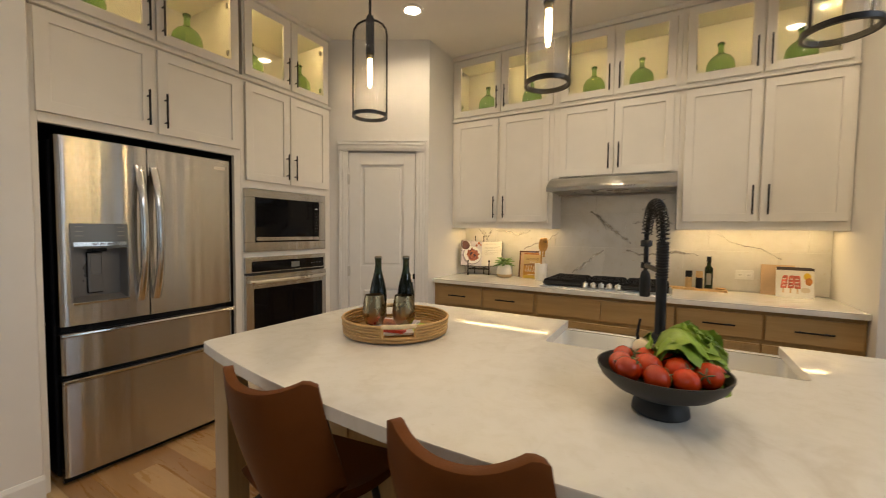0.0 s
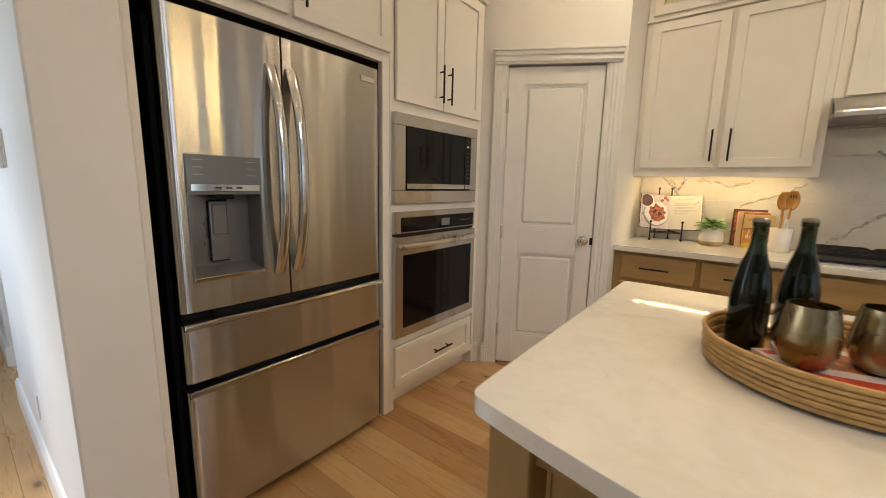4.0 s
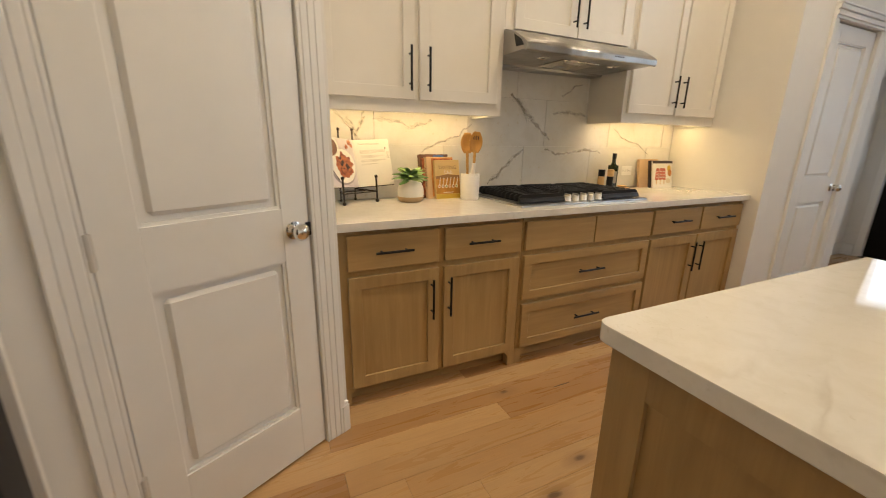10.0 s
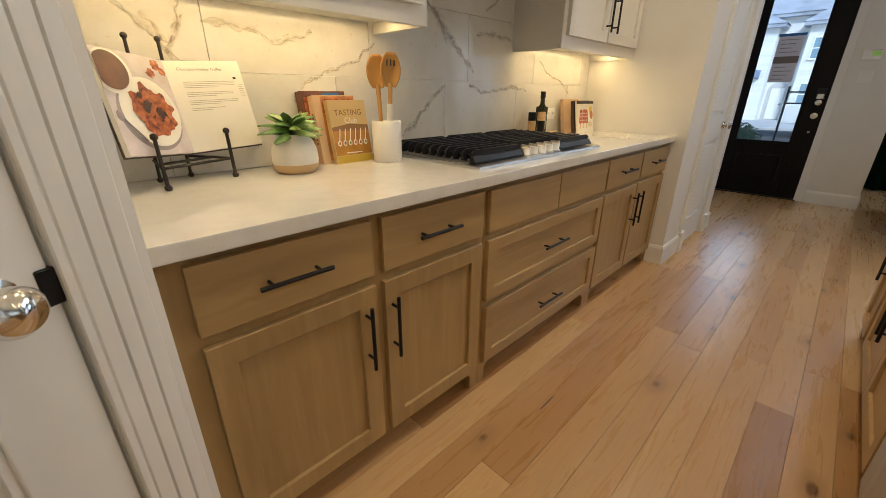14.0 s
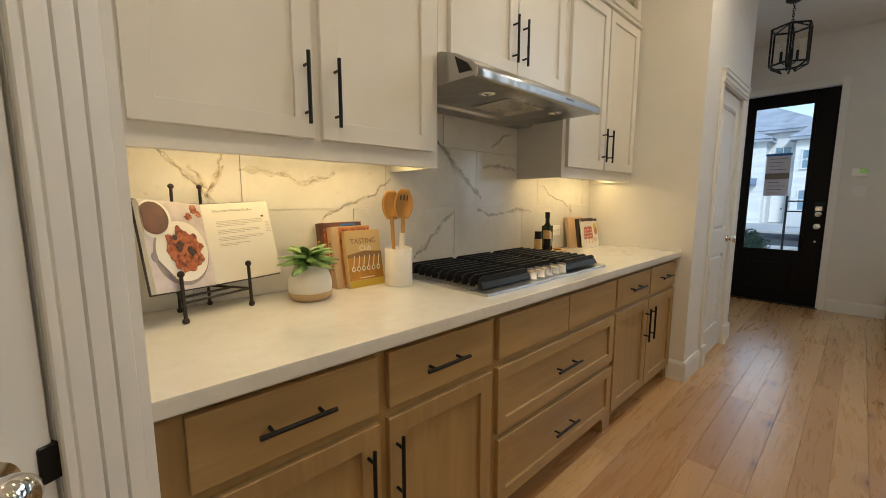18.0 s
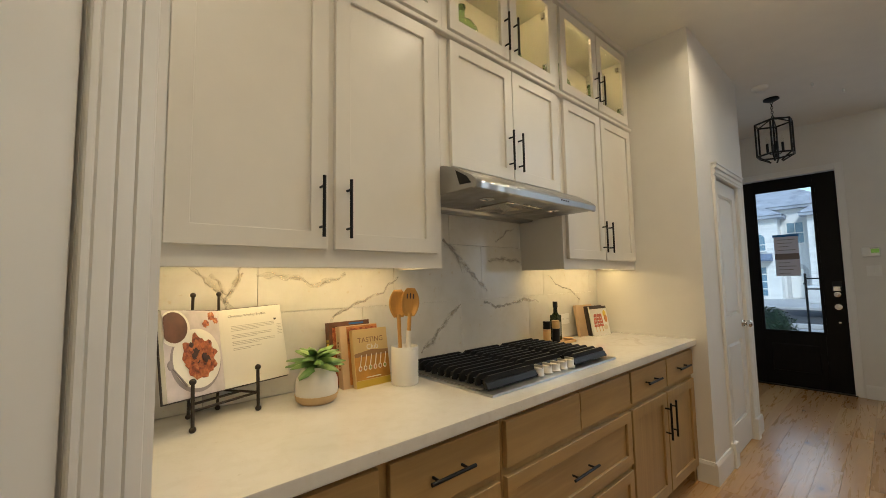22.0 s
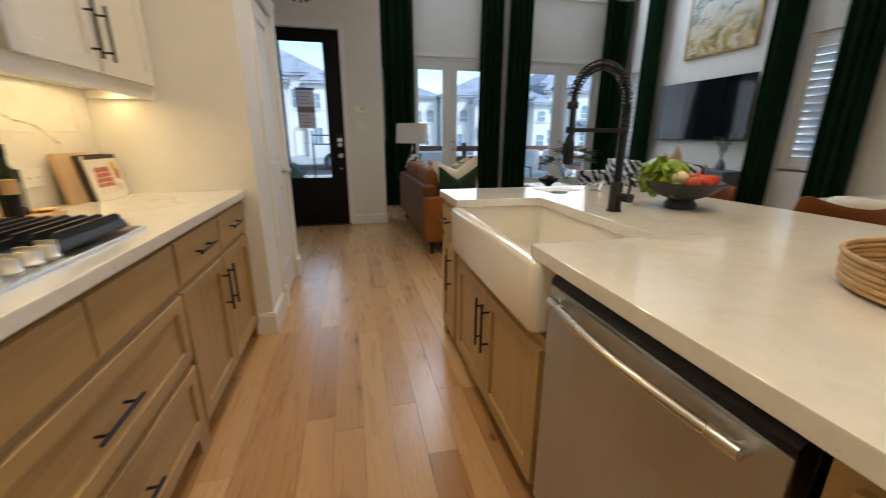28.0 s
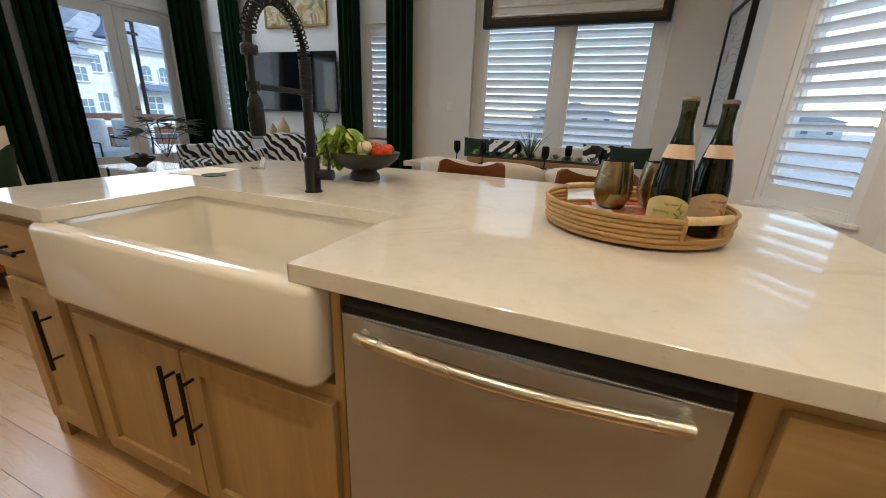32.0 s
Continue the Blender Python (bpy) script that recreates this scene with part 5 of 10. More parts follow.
def bowed(x0, x1, z0, z1, hole=None):
    """A steel front that bows outward across the whole width, with rounded sides."""
    s = Shape()
    def face(x):
        u = (x / FW) * 2 - 1
        e = min(x - 0.004, FW - 0.004 - x)
        roll = 0.026 - math.sqrt(max(0.0, 0.026 ** 2 - (0.026 - e) ** 2)) if e < 0.026 else 0.0
        return -0.012 * (1 - u * u) + roll
    def panel(a, b, c, d, n=10):
        xs = [a + (b - a) * k / n for k in range(n + 1)]
        for end, sg in ((0.004, 1), (FW - 0.004, -1)):
            xs += [end + sg * q for q in (0.001, 0.0025, 0.005, 0.008, 0.012, 0.017, 0.022) if a < end + sg * q < b]
        xs = sorted(xs)
        n = len(xs) - 1
        fr_ = [s.bm.verts.new((x, face(x), c)) for x in xs]
        to_ = [s.bm.verts.new((x, face(x), d)) for x in xs]
        fb = [s.bm.verts.new((x, 0.058, c)) for x in xs]
        tb = [s.bm.verts.new((x, 0.058, d)) for x in xs]
        for k in range(n):
            f = s.bm.faces.new((fr_[k], fr_[k + 1], to_[k + 1], to_[k]))
            f.smooth = True
            s.bm.faces.new((to_[k], to_[k + 1], tb[k + 1], tb[k]))
            s.bm.faces.new((fb[k], fb[k + 1], fr_[k + 1], fr_[k]))
        s.bm.faces.new((fr_[0], to_[0], tb[0], fb[0]))
        s.bm.faces.new((to_[-1], fr_[-1], fb[-1], tb[-1]))
    if hole:
        a, b, c, d = hole
        panel(x0, x1, z0, c)
        panel(x0, x1, d, z1)
        panel(x0, a, c, d, 3)
        panel(b, x1, c, d, 5)
    else:
        panel(x0, x1, z0, z1)
    return s


DX0, DX1, DZ0, DZ1 = 0.050, 0.298, 0.954, 1.382
ld = part("door", bowed(0.004, 0.3955, 0.846, 1.830, (DX0, DX1, DZ0, DZ1)), STEEL_Y, fr)
rd = part("door", bowed(0.4030, FW - 0.004, 0.846, 1.830), STEEL_Y, fr)
Z1, Z2 = 0.802, 0.556
d1 = part("drawer_front", bowed(0.004, FW - 0.004, 0.590, Z1), STEEL_Y, fr)
d2 = part("drawer_front", bowed(0.004, FW - 0.004, 0.045, Z2), STEEL_Y, fr)
for d, z in ((d1, Z1), (d2, Z2)):
    lip = Shape().prism([(-0.016, z - 0.014), (-0.025, z - 0.006), (-0.023, z + 0.004), (-0.014, z + 0.009), (-0.006, z + 0.005), (-0.006, z - 0.014)], 0.004, FW - 0.004, "x", 0.001)
    part("lip", lip, CHROME, d, "polished pull lip")
    part("pull_channel", Shape().box(0.008, FW - 0.008, -0.004, 0.057, z, z + 0.004), BLACKP, d, "black pull channel")
    part("pull_recess", Shape().box(0.12, FW - 0.12, 0.03, 0.05, z + 0.004, z + 0.035), BLACKP, d)
for dd, hx in ((ld, 0.354), (rd, 0.434)):
    pts, rr = [], []
    for k in range(33):
        f = k / 32
        z = 0.940 + 0.782 * f
        pts.append((hx, -0.012 - 0.066 * (1 - abs(2 * f - 1) ** 2.6), z))
    hs = Shape()
    vs = [[hs.bm.verts.new((x + dx, y + dy, z)) for dx, dy in ((-0.022, 0.0), (-0.017, -0.010), (0.0, -0.015), (0.017, -0.010), (0.022, 0.0), (0.014, 0.014), (-0.014, 0.014))] for x, y, z in pts]
    for a, b2 in zip(vs, vs[1:]):
        for k in range(7):
            f = hs.bm.faces.new((a[k], a[(k + 1) % 7], b2[(k + 1) % 7], b2[k]))
            f.smooth = True
    hs.bm.faces.new(vs[0][::-1])
    hs.bm.faces.new(vs[-1])
    part("handle", hs, HANDLE, dd, "arched steel handle")
part("recess_back", Shape().box(DX0, DX1, 0.092, 0.098, DZ0, DZ1), RECESS, ld, "grey dispenser bay")
for x0 in (DX0, DX1 - 0.006):
    part("recess_side", Shape().box(x0, x0 + 0.006, -0.012, 0.092, DZ0 + 0.012, 1.255), RECESS, ld)
part("drip_ledge", Shape().prism([(-0.010, DZ0), (-0.010, DZ0 + 0.010), (0.092, DZ0 + 0.030), (0.092, DZ0)], DX0, DX1, "x"), RECESS, ld, "grey drip ledge")
part("ledge_lip", Shape().box(DX0, DX1, -0.0165, -0.010, DZ0 - 0.002, DZ0 + 0.011, 0.002), CHROME, ld, "bright lip under the bay")
part("dispenser_panel", Shape().prism([(-0.012, 1.250), (-0.014, 1.288), (-0.010, DZ1), (0.04, DZ1), (0.04, 1.250)], DX0, DX1, "x", 0.002), PANELG, ld, "grey glass control panel")
part("display_band", Shape().box(DX0 + 0.01, DX1 - 0.01, -0.0155, -0.012, 1.262, 1.284), CHROME, ld, "bright button band")
for k in range(6):
    bx = DX0 + 0.02 if k < 3 else DX1 - 0.05
    bz = 1.365 - 0.024 * (k % 3)
    part("button_mark", Shape().box(bx, bx + 0.03, -0.0150, -0.012, bz - 0.0015, bz + 0.0015), INK, ld)
for k in range(3):
    part("button_mark", Shape().box(DX0 + 0.085 + 0.035 * k, DX0 + 0.105 + 0.035 * k, -0.0165, -0.013, 1.270, 1.276), INKD, ld)
pdl = part("paddle", Shape().box(0.140, 0.212, 0.076, 0.0915, 0.998, 1.228, 0.006), BLACKP, ld, "dark paddle surround")
part("paddle_face", Shape().box(0.1425, 0.2095, 0.070, 0.090, 1.003, 1.223, 0.006, seg=2), RECESS, pdl, "grey dispenser paddle")
part("paddle_inset", Shape().box(0.150, 0.202, 0.0675, 0.071, 1.100, 1.212, 0.004), GREYP, pdl)
part("spout", Shape().box(0.143, 0.209, 0.010, 0.075, 1.232, 1.250, 0.004), BLACKP, ld)
part("badge", Shape().box(0.79, 0.865, -0.010, -0.004, 1.762, 1.784, 0.001), CHROME, rd, "small bright maker's plate")
part("base_grille", Shape().box(0.01, FW - 0.01, 0.05, 0.07, 0.0, 0.045), BLACKP, fr)

mw = thing("microwave", WM(1.945, 1.192), "built-in stainless microwave with black glass door", "microwave")
MW_, MH = 0.768, 0.470
s = Shape().box(0, MW_, -0.026, 0.0, 0, 0.072, 0.002).box(0, MW_, -0.026, 0.0, MH - 0.062, MH, 0.002).box(0, 0.082, -0.026, 0.0, 0.072, MH - 0.062, 0.002).box(MW_ - 0.072, MW_, -0.026, 0.0, 0.072, MH - 0.062, 0.002)
part("trim_frame", s, STEEL_Y, mw)
part("case", Shape().box(0.04, MW_ - 0.04, 0.0, 0.42, 0.02, MH - 0.02), BLACKP, mw)
dr = part("door", Shape().box(0.084, MW_ - 0.142, -0.028, -0.001, 0.074, MH - 0.064, 0.003), BLACKG, mw, "black glass door")
part("door_band", Shape().box(0.088, MW_ - 0.144, -0.031, -0.028, 0.082, 0.109), STEEL_Y, dr, "steel band")
part("control_panel", Shape().box(MW_ - 0.140, MW_ - 0.074, -0.028, -0.001, 0.074, MH - 0.064, 0.003), BLACKG, mw)
part("panel_band", Shape().box(MW_ - 0.138, MW_ - 0.076, -0.031, -0.028, 0.082, 0.109), STEEL_Y, mw, "steel band")
for k in range(7):
    part("key_mark", Shape().box(MW_ - 0.118, MW_ - 0.094, -0.0286, -0.028, 0.15 + 0.026 * k, 0.1525 + 0.026 * k), GREYP, mw)
part("clock", Shape().box(MW_ - 0.118, MW_ - 0.096, -0.0288, -0.028, 0.342, 0.352), PLATEM, mw)

ov = thing("wall_oven", WM(1.945, 0.440), "built-in stainless wall oven with dark glass door", "oven")
OH = 0.710
part("case", Shape().box(0.04, MW_ - 0.04, 0.0, 0.45, 0.01, OH - 0.01), BLACKP, ov)
part("control_panel", Shape().box(0, MW_, -0.024, 0.0, OH - 0.12, OH, 0.003), STEEL_Y, ov)
part("control_glass", Shape().box(0.050, MW_ - 0.022, -0.027, -0.023, OH - 0.112, OH - 0.032, 0.002), BLACKG, ov)
part("display", Shape().box(0.40, 0.48, -0.0282, -0.027, OH - 0.096, OH - 0.052), PANELG, ov)
for k in range(4):
    part("key_mark", Shape().box(0.60 + 0.03 * k, 0.615 + 0.03 * k, -0.0276, -0.027, OH - 0.075, OH - 0.071), GREYP, ov)
part("door_gap", Shape().box(0.005, MW_ - 0.005, -0.015, 0.0, OH - 0.135, OH - 0.12), BLACKP, ov)
od = Shape().box(0, 0.062, -0.03, 0, 0, OH - 0.138, 0.002).box(MW_ - 0.045, MW_, -0.03, 0, 0, OH - 0.138, 0.002).box(0.062, MW_ - 0.045, -0.03, 0, 0, 0.055).box(0.062, MW_ - 0.045, -0.03, 0, OH - 0.240, OH - 0.138)
dr = part("door", od, STEEL_Y, ov)
part("door_glass", Shape().box(0.060, MW_ - 0.042, -0.031, -0.004, 0.052, OH - 0.238, 0.002), BLACKG, dr, "dark glass")
pts = [(0.026 + (MW_ - 0.052) * k / 16, -0.046 - 0.030 * math.sin(math.pi * k / 16), OH - 0.186) for k in range(17)]
hs = Shape().tube(pts, 0.0135, 14)
for hx in (0.040, MW_ - 0.040):
    hs.tube([(hx, -0.050, OH - 0.186), (hx, -0.026, OH - 0.186)], 0.010, 10)
part("handle", hs, SATIN, dr, "bowed steel handle")

# hood
hd = thing("range_hood", pose(-0.918, 3.70, 1.695), "stainless under-cabinet range hood with two lamps", "range hood")
HWD = 0.945
prof = [(0.31, 0.0), (0.31, 0.138), (-0.02, 0.138), (-0.105, 0.110), (-0.185, 0.064), (-0.210, 0.044), (-0.215, 0.034), (-0.213, 0.010), (-0.204, 0.004), (-0.196, 0.012), (0.20, 0.012), (0.21, 0.0)]
part("canopy", Shape().prism(prof, 0, HWD, "x", 0.003), STEEL_H, hd)
part("end_cap", Shape().prism([(-0.10, 0.100), (-0.165, 0.062), (-0.19, 0.030), (-0.125, 0.034)], -0.003, 0.0, "x"), BLACKP, hd, "black control cap")
part("filter", Shape().box(0.34, 0.62, -0.09, 0.13, 0.004, 0.0135, 0.002), SATIN, hd, "brushed filter panel")
for lx in (0.215, 0.74):
    lm = part("lamp", Shape().lathe([(0.034, 0.0), (0.034, -0.006), (0.024, -0.009), (0.020, -0.003), (0.0, -0.003)], (lx, -0.075, 0.013), 20), CHROME, hd, "round chrome lamp")
for k in range(4):
    part("switch_mark", Shape().box(0.60 + 0.02 * k, 0.612 + 0.02 * k, -0.2165, -0.212, 0.026, 0.032), INKD, hd)

# cooktop
ck = thing("cooktop", pose(-0.935, 3.412, 0.914), "stainless gas cooktop with black iron grates and five knobs", "cooktop")
CW, CD = 0.955, 0.525
part("tray", Shape().box(0, CW, 0, CD, 0, 0.010, 0.004, seg=2), STEEL_X, ck)
part("burner_pan", Shape().box(0.012, CW - 0.012, 0.075, CD - 0.012, 0.0095, 0.013, 0.002), GREYP, ck, "dark grey burner pan")


def grate(x0, x1, y0, y1, skirt=True):
    """A cast grate: tall fins from side to side, tapered at their ends, on low rails with feet."""
    s = Shape()
    zt, h = 0.062, 0.0046
    n = round((y1 - y0) / 0.045)
    for k in range(n + 1):
        y = y0 + 0.006 + (y1 - y0 - 0.012) * k / n
        s.prism([(x0 + 0.022, zt), (x0 + 0.004, zt - 0.010), (x0, 0.040), (x0 + 0.002, 0.022), (x0 + 0.022, 0.018), (x0 + 0.04, 0.034), (x1 - 0.04, 0.034), (x1 - 0.022, 0.018), (x1 - 0.002, 0.022), (x1, 0.040), (x1 - 0.004, zt - 0.010), (x1 - 0.022, zt)], y - h, y + h, "y")
    for x in (x0 + 0.03, (x0 + x1) / 2, x1 - 0.03):
        s.box(x - 0.005, x + 0.005, y0 + 0.004, y1 - 0.004, 0.026, 0.042)
    for x in (x0 + 0.03, x1 - 0.03):
        for y in (y0 + 0.010, y1 - 0.010):
            s.box(x - 0.007, x + 0.007, y - 0.007, y + 0.007, 0.0125, 0.030)
    if skirt:
        s.prism([(y0 - 0.016, 0.016), (y0 - 0.016, 0.022), (y0 - 0.004, 0.040), (y0 + 0.006, 0.043), (y0 + 0.006, 0.016)], x0, x1, "x", 0.002)
    return s


part("grate", grate(0.02, 0.330, 0.055, CD - 0.02), IRON, ck, "black iron grate")
part("grate", grate(0.333, 0.622, 0.115, CD - 0.02), IRON, ck, "black iron grate")
part("grate", grate(0.625, 0.935, 0.055, CD - 0.02), IRON, ck, "black iron grate")
for bx, by, br in ((0.17, 0.16, 0.04), (0.17, 0.38, 0.035), (0.475, 0.30, 0.055), (0.78, 0.16, 0.035), (0.78, 0.38, 0.045)):
    part("burner", Shape().lathe([(br + 0.012, 0.012), (br + 0.012, 0.020), (br, 0.022), (br, 0.030), (br * 0.9, 0.034), (0, 0.036)], (bx, by, 0), 24), IRON, ck, "black burner cap")
for k in range(5):
    kx = 0.355 + 0.06 * k
    kb = Shape().lathe([(0.024, 0.010), (0.025, 0.016), (0.021, 0.019), (0.0215, 0.040), (0.019, 0.046), (0, 0.046)], (kx, 0.052, 0), 20)
    kb.box(kx - 0.004, kx + 0.004, 0.029, 0.075, 0.043, 0.056, 0.002)
    part("knob", kb, KNOBM, ck, "satin steel control knob")

# backsplash tiles on grout
s = Shape().box(-1.932, EASTN - 0.001, NORTH - 0.006, NORTH - 0.001, 0.915, 1.70)
splash = structure("backsplash", s, GROUT, "white marble-look tile backsplash with grey and gold veins", "backsplash")


def tile_row(z0, z1, offset, x_from, x_to):
    x = x_from - offset
    while x < x_to:
        a, b = max(x, x_from) + 0.001, min(x + 0.61, x_to) - 0.001
        if b - a > 0.02:
            part("tile", Shape().box(a, b, NORTH - 0.013, NORTH - 0.005, z0 + 0.001, z1 - 0.001, 0.0008), MARBLE, splash)
        x += 0.61


tile_row(0.915, 1.227, 0.414, -1.932, 0.998)
tile_row(1.227, 1.532, 0.245, -1.932, 0.998)
tile_row(1.532, 1.828, 0.28, -0.926, 0.029)


# veins drawn through the tiles
def vein(points, width, material, seed, strands=2):
    """A cloudy ribbon along (x, z) points with a few hair-fine strands that wander beside it."""
    fine = []
    for (xa, za), (xb, zb) in zip(points, points[1:]):
        n = max(3, int(math.hypot(xb - xa, zb - za) / 0.008))
        fine += [(xa + (xb - xa) * k / n, za + (zb - za) * k / n) for k in range(n)]
    fine.append(points[-1])
    for j in range(strands + 1):
        s = Shape()
        uv = s.bm.loops.layers.uv.new("UVMap")
        rows = []
        for k, (x, z) in enumerate(fine):
            f = k / (len(fine) - 1)
            a, b = fine[max(0, k - 1)], fine[min(len(fine) - 1, k + 1)]
            d = Vector((b[0] - a[0], b[1] - a[1])).normalized()
            wob = 0.014 * noise.noise(Vector((x * 14, z * 14, seed))) + 0.006 * noise.noise(Vector((x * 45, z * 45, seed)))
            ends = math.sin(math.pi * min(1, 0.06 + 0.9 * f)) ** 0.5
            if j:
                wob += width * 1.7 * noise.noise(Vector((x * 16, z * 16, seed + 11 * j))) + 0.004 * noise.noise(Vector((x * 90, z * 90, seed + j)))
                w = 0.0032 * (0.4 + ends) * (0.7 + 0.9 * noise.noise(Vector((x * 30, z * 30, seed + 5 * j))))
            else:
                w = width * (0.3 + ends) * (0.85 + 0.9 * noise.noise(Vector((x * 22, z * 22, seed + 7))))
            w = max(0.0008, w)
            cx, cz, y = x - d.y * wob, z + d.x * wob, NORTH - 0.0136 - 0.0002 * j
            rows.append((s.bm.verts.new((cx - d.y * w, y, cz + d.x * w)), s.bm.verts.new((cx + d.y * w, y, cz - d.x * w))))
        for (a, b), (c, d) in zip(rows, rows[1:]):
            face = s.bm.faces.new((a, b, d, c))
            for lo, v in zip(face.loops, (0, 1, 1, 0)):
                lo[uv].uv = (0, v)
        o = part("vein", s, material if j == 0 else (VEINF if material != VEING else VEINGF), splash)
        o.visible_shadow = False


vein([(-0.640, 1.560), (-0.606, 1.528), (-0.540, 1.475), (-0.469, 1.400), (-0.380, 1.330), (-0.300, 1.273)], 0.020, VEIN, 1)
vein([(-0.620, 1.545), (-0.560, 1.500), (-0.500, 1.420), (-0.455, 1.385)], 0.030, VEINS, 2)
vein([(-0.519, 1.208), (-0.580, 1.165), (-0.637, 1.116), (-0.721, 1.026), (-0.80, 0.985)], 0.015, VEIN, 3)
vein([(-0.293, 1.451), (-0.12, 1.458), (0.034, 1.444)], 0.016, VEINS, 4)
vein([(-0.336, 1.204), (-0.234, 1.180), (-0.10, 1.188), (0.045, 1.205), (0.20, 1.19)], 0.011, VEIN, 5)
vein([(-0.22, 1.562), (-0.12, 1.624), (-0.04, 1.66)], 0.008, VEINS, 6)
vein([(-1.722, 1.377), (-1.669, 1.306), (-1.614, 1.377)], 0.013, VEING, 7)
vein([(-1.572, 1.365), (-1.45, 1.372), (-1.37, 1.336), (-1.315, 1.333), (-1.206, 1.371)], 0.014, VEING, 8)
vein([(-1.28, 1.18), (-1.16, 1.25), (-1.02, 1.29), (-0.93, 1.36)], 0.008, VEING, 9)
vein([(-1.80, 1.425), (-1.745, 1.36), (-1.69, 1.31), (-1.655, 1.25)], 0.010, VEING, 11, 2)
vein([(-1.62, 1.42), (-1.635, 1.36), (-1.67, 1.29), (-1.665, 1.245)], 0.008, VEING, 12, 2)
vein([(0.32, 1.36), (0.45, 1.28), (0.60, 1.25), (0.72, 1.17)], 0.008, VEING, 10)

# ---- island ----
IX0, IX1, IY0, IY1 = -1.605, 0.800, 1.050, 2.237
IF = 2.205                     # face of the island's cabinets
NX0, NX1, NY = -0.441, 0.385, 1.800
IM = lambda x: pose(x, IF, 0, 0, 0, 180)


def rounded(poly, radii, n=6):
    """An outline with rounded corners."""
    out = []
    m = len(poly)
    for i, (p, r) in enumerate(zip(poly, radii)):
        p = Vector(p)
        if r <= 0:
            out.append(tuple(p))
            continue
        a, b = (Vector(poly[i - 1]) - p).normalized(), (Vector(poly[(i + 1) % m]) - p).normalized()
        for k in range(n + 1):
            f = k / n
            q0, q1 = p + a * r, p + b * r
            out.append(tuple(q0 * (1 - f) ** 2 + p * 2 * f * (1 - f) + q1 * f ** 2))
    return out


# the seating side bows outward between its two corners
BOW = 0.158
bow = [(IX0 + (IX1 - IX0) * k / 28, IY0 + 0.008 - BOW * (1 - (2 * k / 28 - 1) ** 2)) for k in range(29)]
top = bow + [(IX1, IY1), (NX1, IY1), (NX1, NY), (NX0, NY), (NX0, IY1), (IX0, IY1)]
s = Shape().prism(rounded(top, [0.03] + [0] * 27 + [0.03, 0.035, 0.004, 0.03, 0.03, 0.004, 0.035]), 0.876, 0.914, "z", 0.003)
single("island_countertop", s, QUARTZ, pose(0, 0, 0), "white quartz island countertop with bowed seating edge and sink cut-out", "countertop")
it = thing("island_drawer_cabinet", IM(-1.185), "stained maple drawer cabinet at the end of the island", "cabinet", "island cabinets")
iw = 0.385
part("body", Shape().box(0.0, iw, 0, 0.66, 0.0, 0.874, 0.002), WOOD_V, it)
fronts(it, [("drawer", 0.034, iw - 0.024, 0.690, 0.846, (0.19, 0.755, 0.18, 1)), ("wide", 0.034, iw - 0.024, 0.405, 0.660, (0.19, 0.535, 0.18, 1)), ("wide", 0.034, iw - 0.024, 0.115, 0.375, (0.19, 0.245, 0.18, 1))], WOOD_V, WOOD_H)
# the island's frame: end panels, back and legs
isl = thing("kitchen_island", pose(0, 0, 0), "maple island body with framed end panels and square legs", "kitchen island")
for x0, x1, front in ((IX0 + 0.022, IX0 + 0.034, -1), (IX1 - 0.034, IX1 - 0.022, 1)):
    xo = x0 if front < 0 else x1
    xi = xo - front * 0.012
    a, b = sorted((xo, xi))
    e = part("end_panel", Shape().box(min(xi, xi - front * 0.006), max(xi, xi - front * 0.006), 1.42, IF, 0, 0.874), WOOD_V, isl)
    for y0, y1, z0, z1 in ((1.42, 1.48, 0.09, 0.874), (IF - 0.085, IF + 0.001, 0.09, 0.874)):
        part("stile", Shape().box(a, b, y0, y1, z0, z1, 0.001), WOOD_V, e)
    for z0, z1 in ((0.795, 0.874), (0.09, 0.145)):
        part("rail", Shape().box(a, b, 1.48, IF - 0.085, z0, z1), WOOD_V, e)
    part("base_rail", Shape().box(a - (0.008 if front < 0 else 0), b + (0.008 if front > 0 else 0), 1.42, IF, 0, 0.09, 0.003), WOOD_V, e)
sc = thing("sink_cabinet", IM(0.452), "maple sink cabinet with two closed doors", "cabinet", "island cabinets")
w = 0.985
part("body", Shape().box(0.0, w, 0.001, 0.40, 0.095, 0.64, 0.0015).box(0, 0.02, 0.001, 0.40, 0.64, 0.874).box(w - 0.022, w, 0.001, 0.40, 0.64, 0.874), WOOD_V, sc)
part("toe_kick", Shape().box(0.02, w - 0.02, 0.065, 0.08, 0, 0.095), WOOD_H, sc)
fronts(sc, [("door", 0.050, 0.499, 0.110, 0.605, (0.467, 0.46, 0.215, 0)), ("door", 0.505, 0.968, 0.110, 0.605, (0.537, 0.46, 0.215, 0))], WOOD_V, WOOD_H)
nc = thing("narrow_cabinet", IM(0.778), "narrow maple cabinet with one drawer and one door", "cabinet", "island cabinets")
part("body", Shape().box(0.0, 0.325, 0.001, 0.66, 0.095, 0.874, 0.0015), WOOD_V, nc)
part("toe_kick", Shape().box(0.05, 0.32, 0.065, 0.08, 0, 0.095), WOOD_H, nc)
part("foot", Shape().prism([(0, 0.095), (0.055, 0.095), (0.055, 0.0), (0, 0.0)], 0.001, 0.06, "y"), WOOD_V, nc)
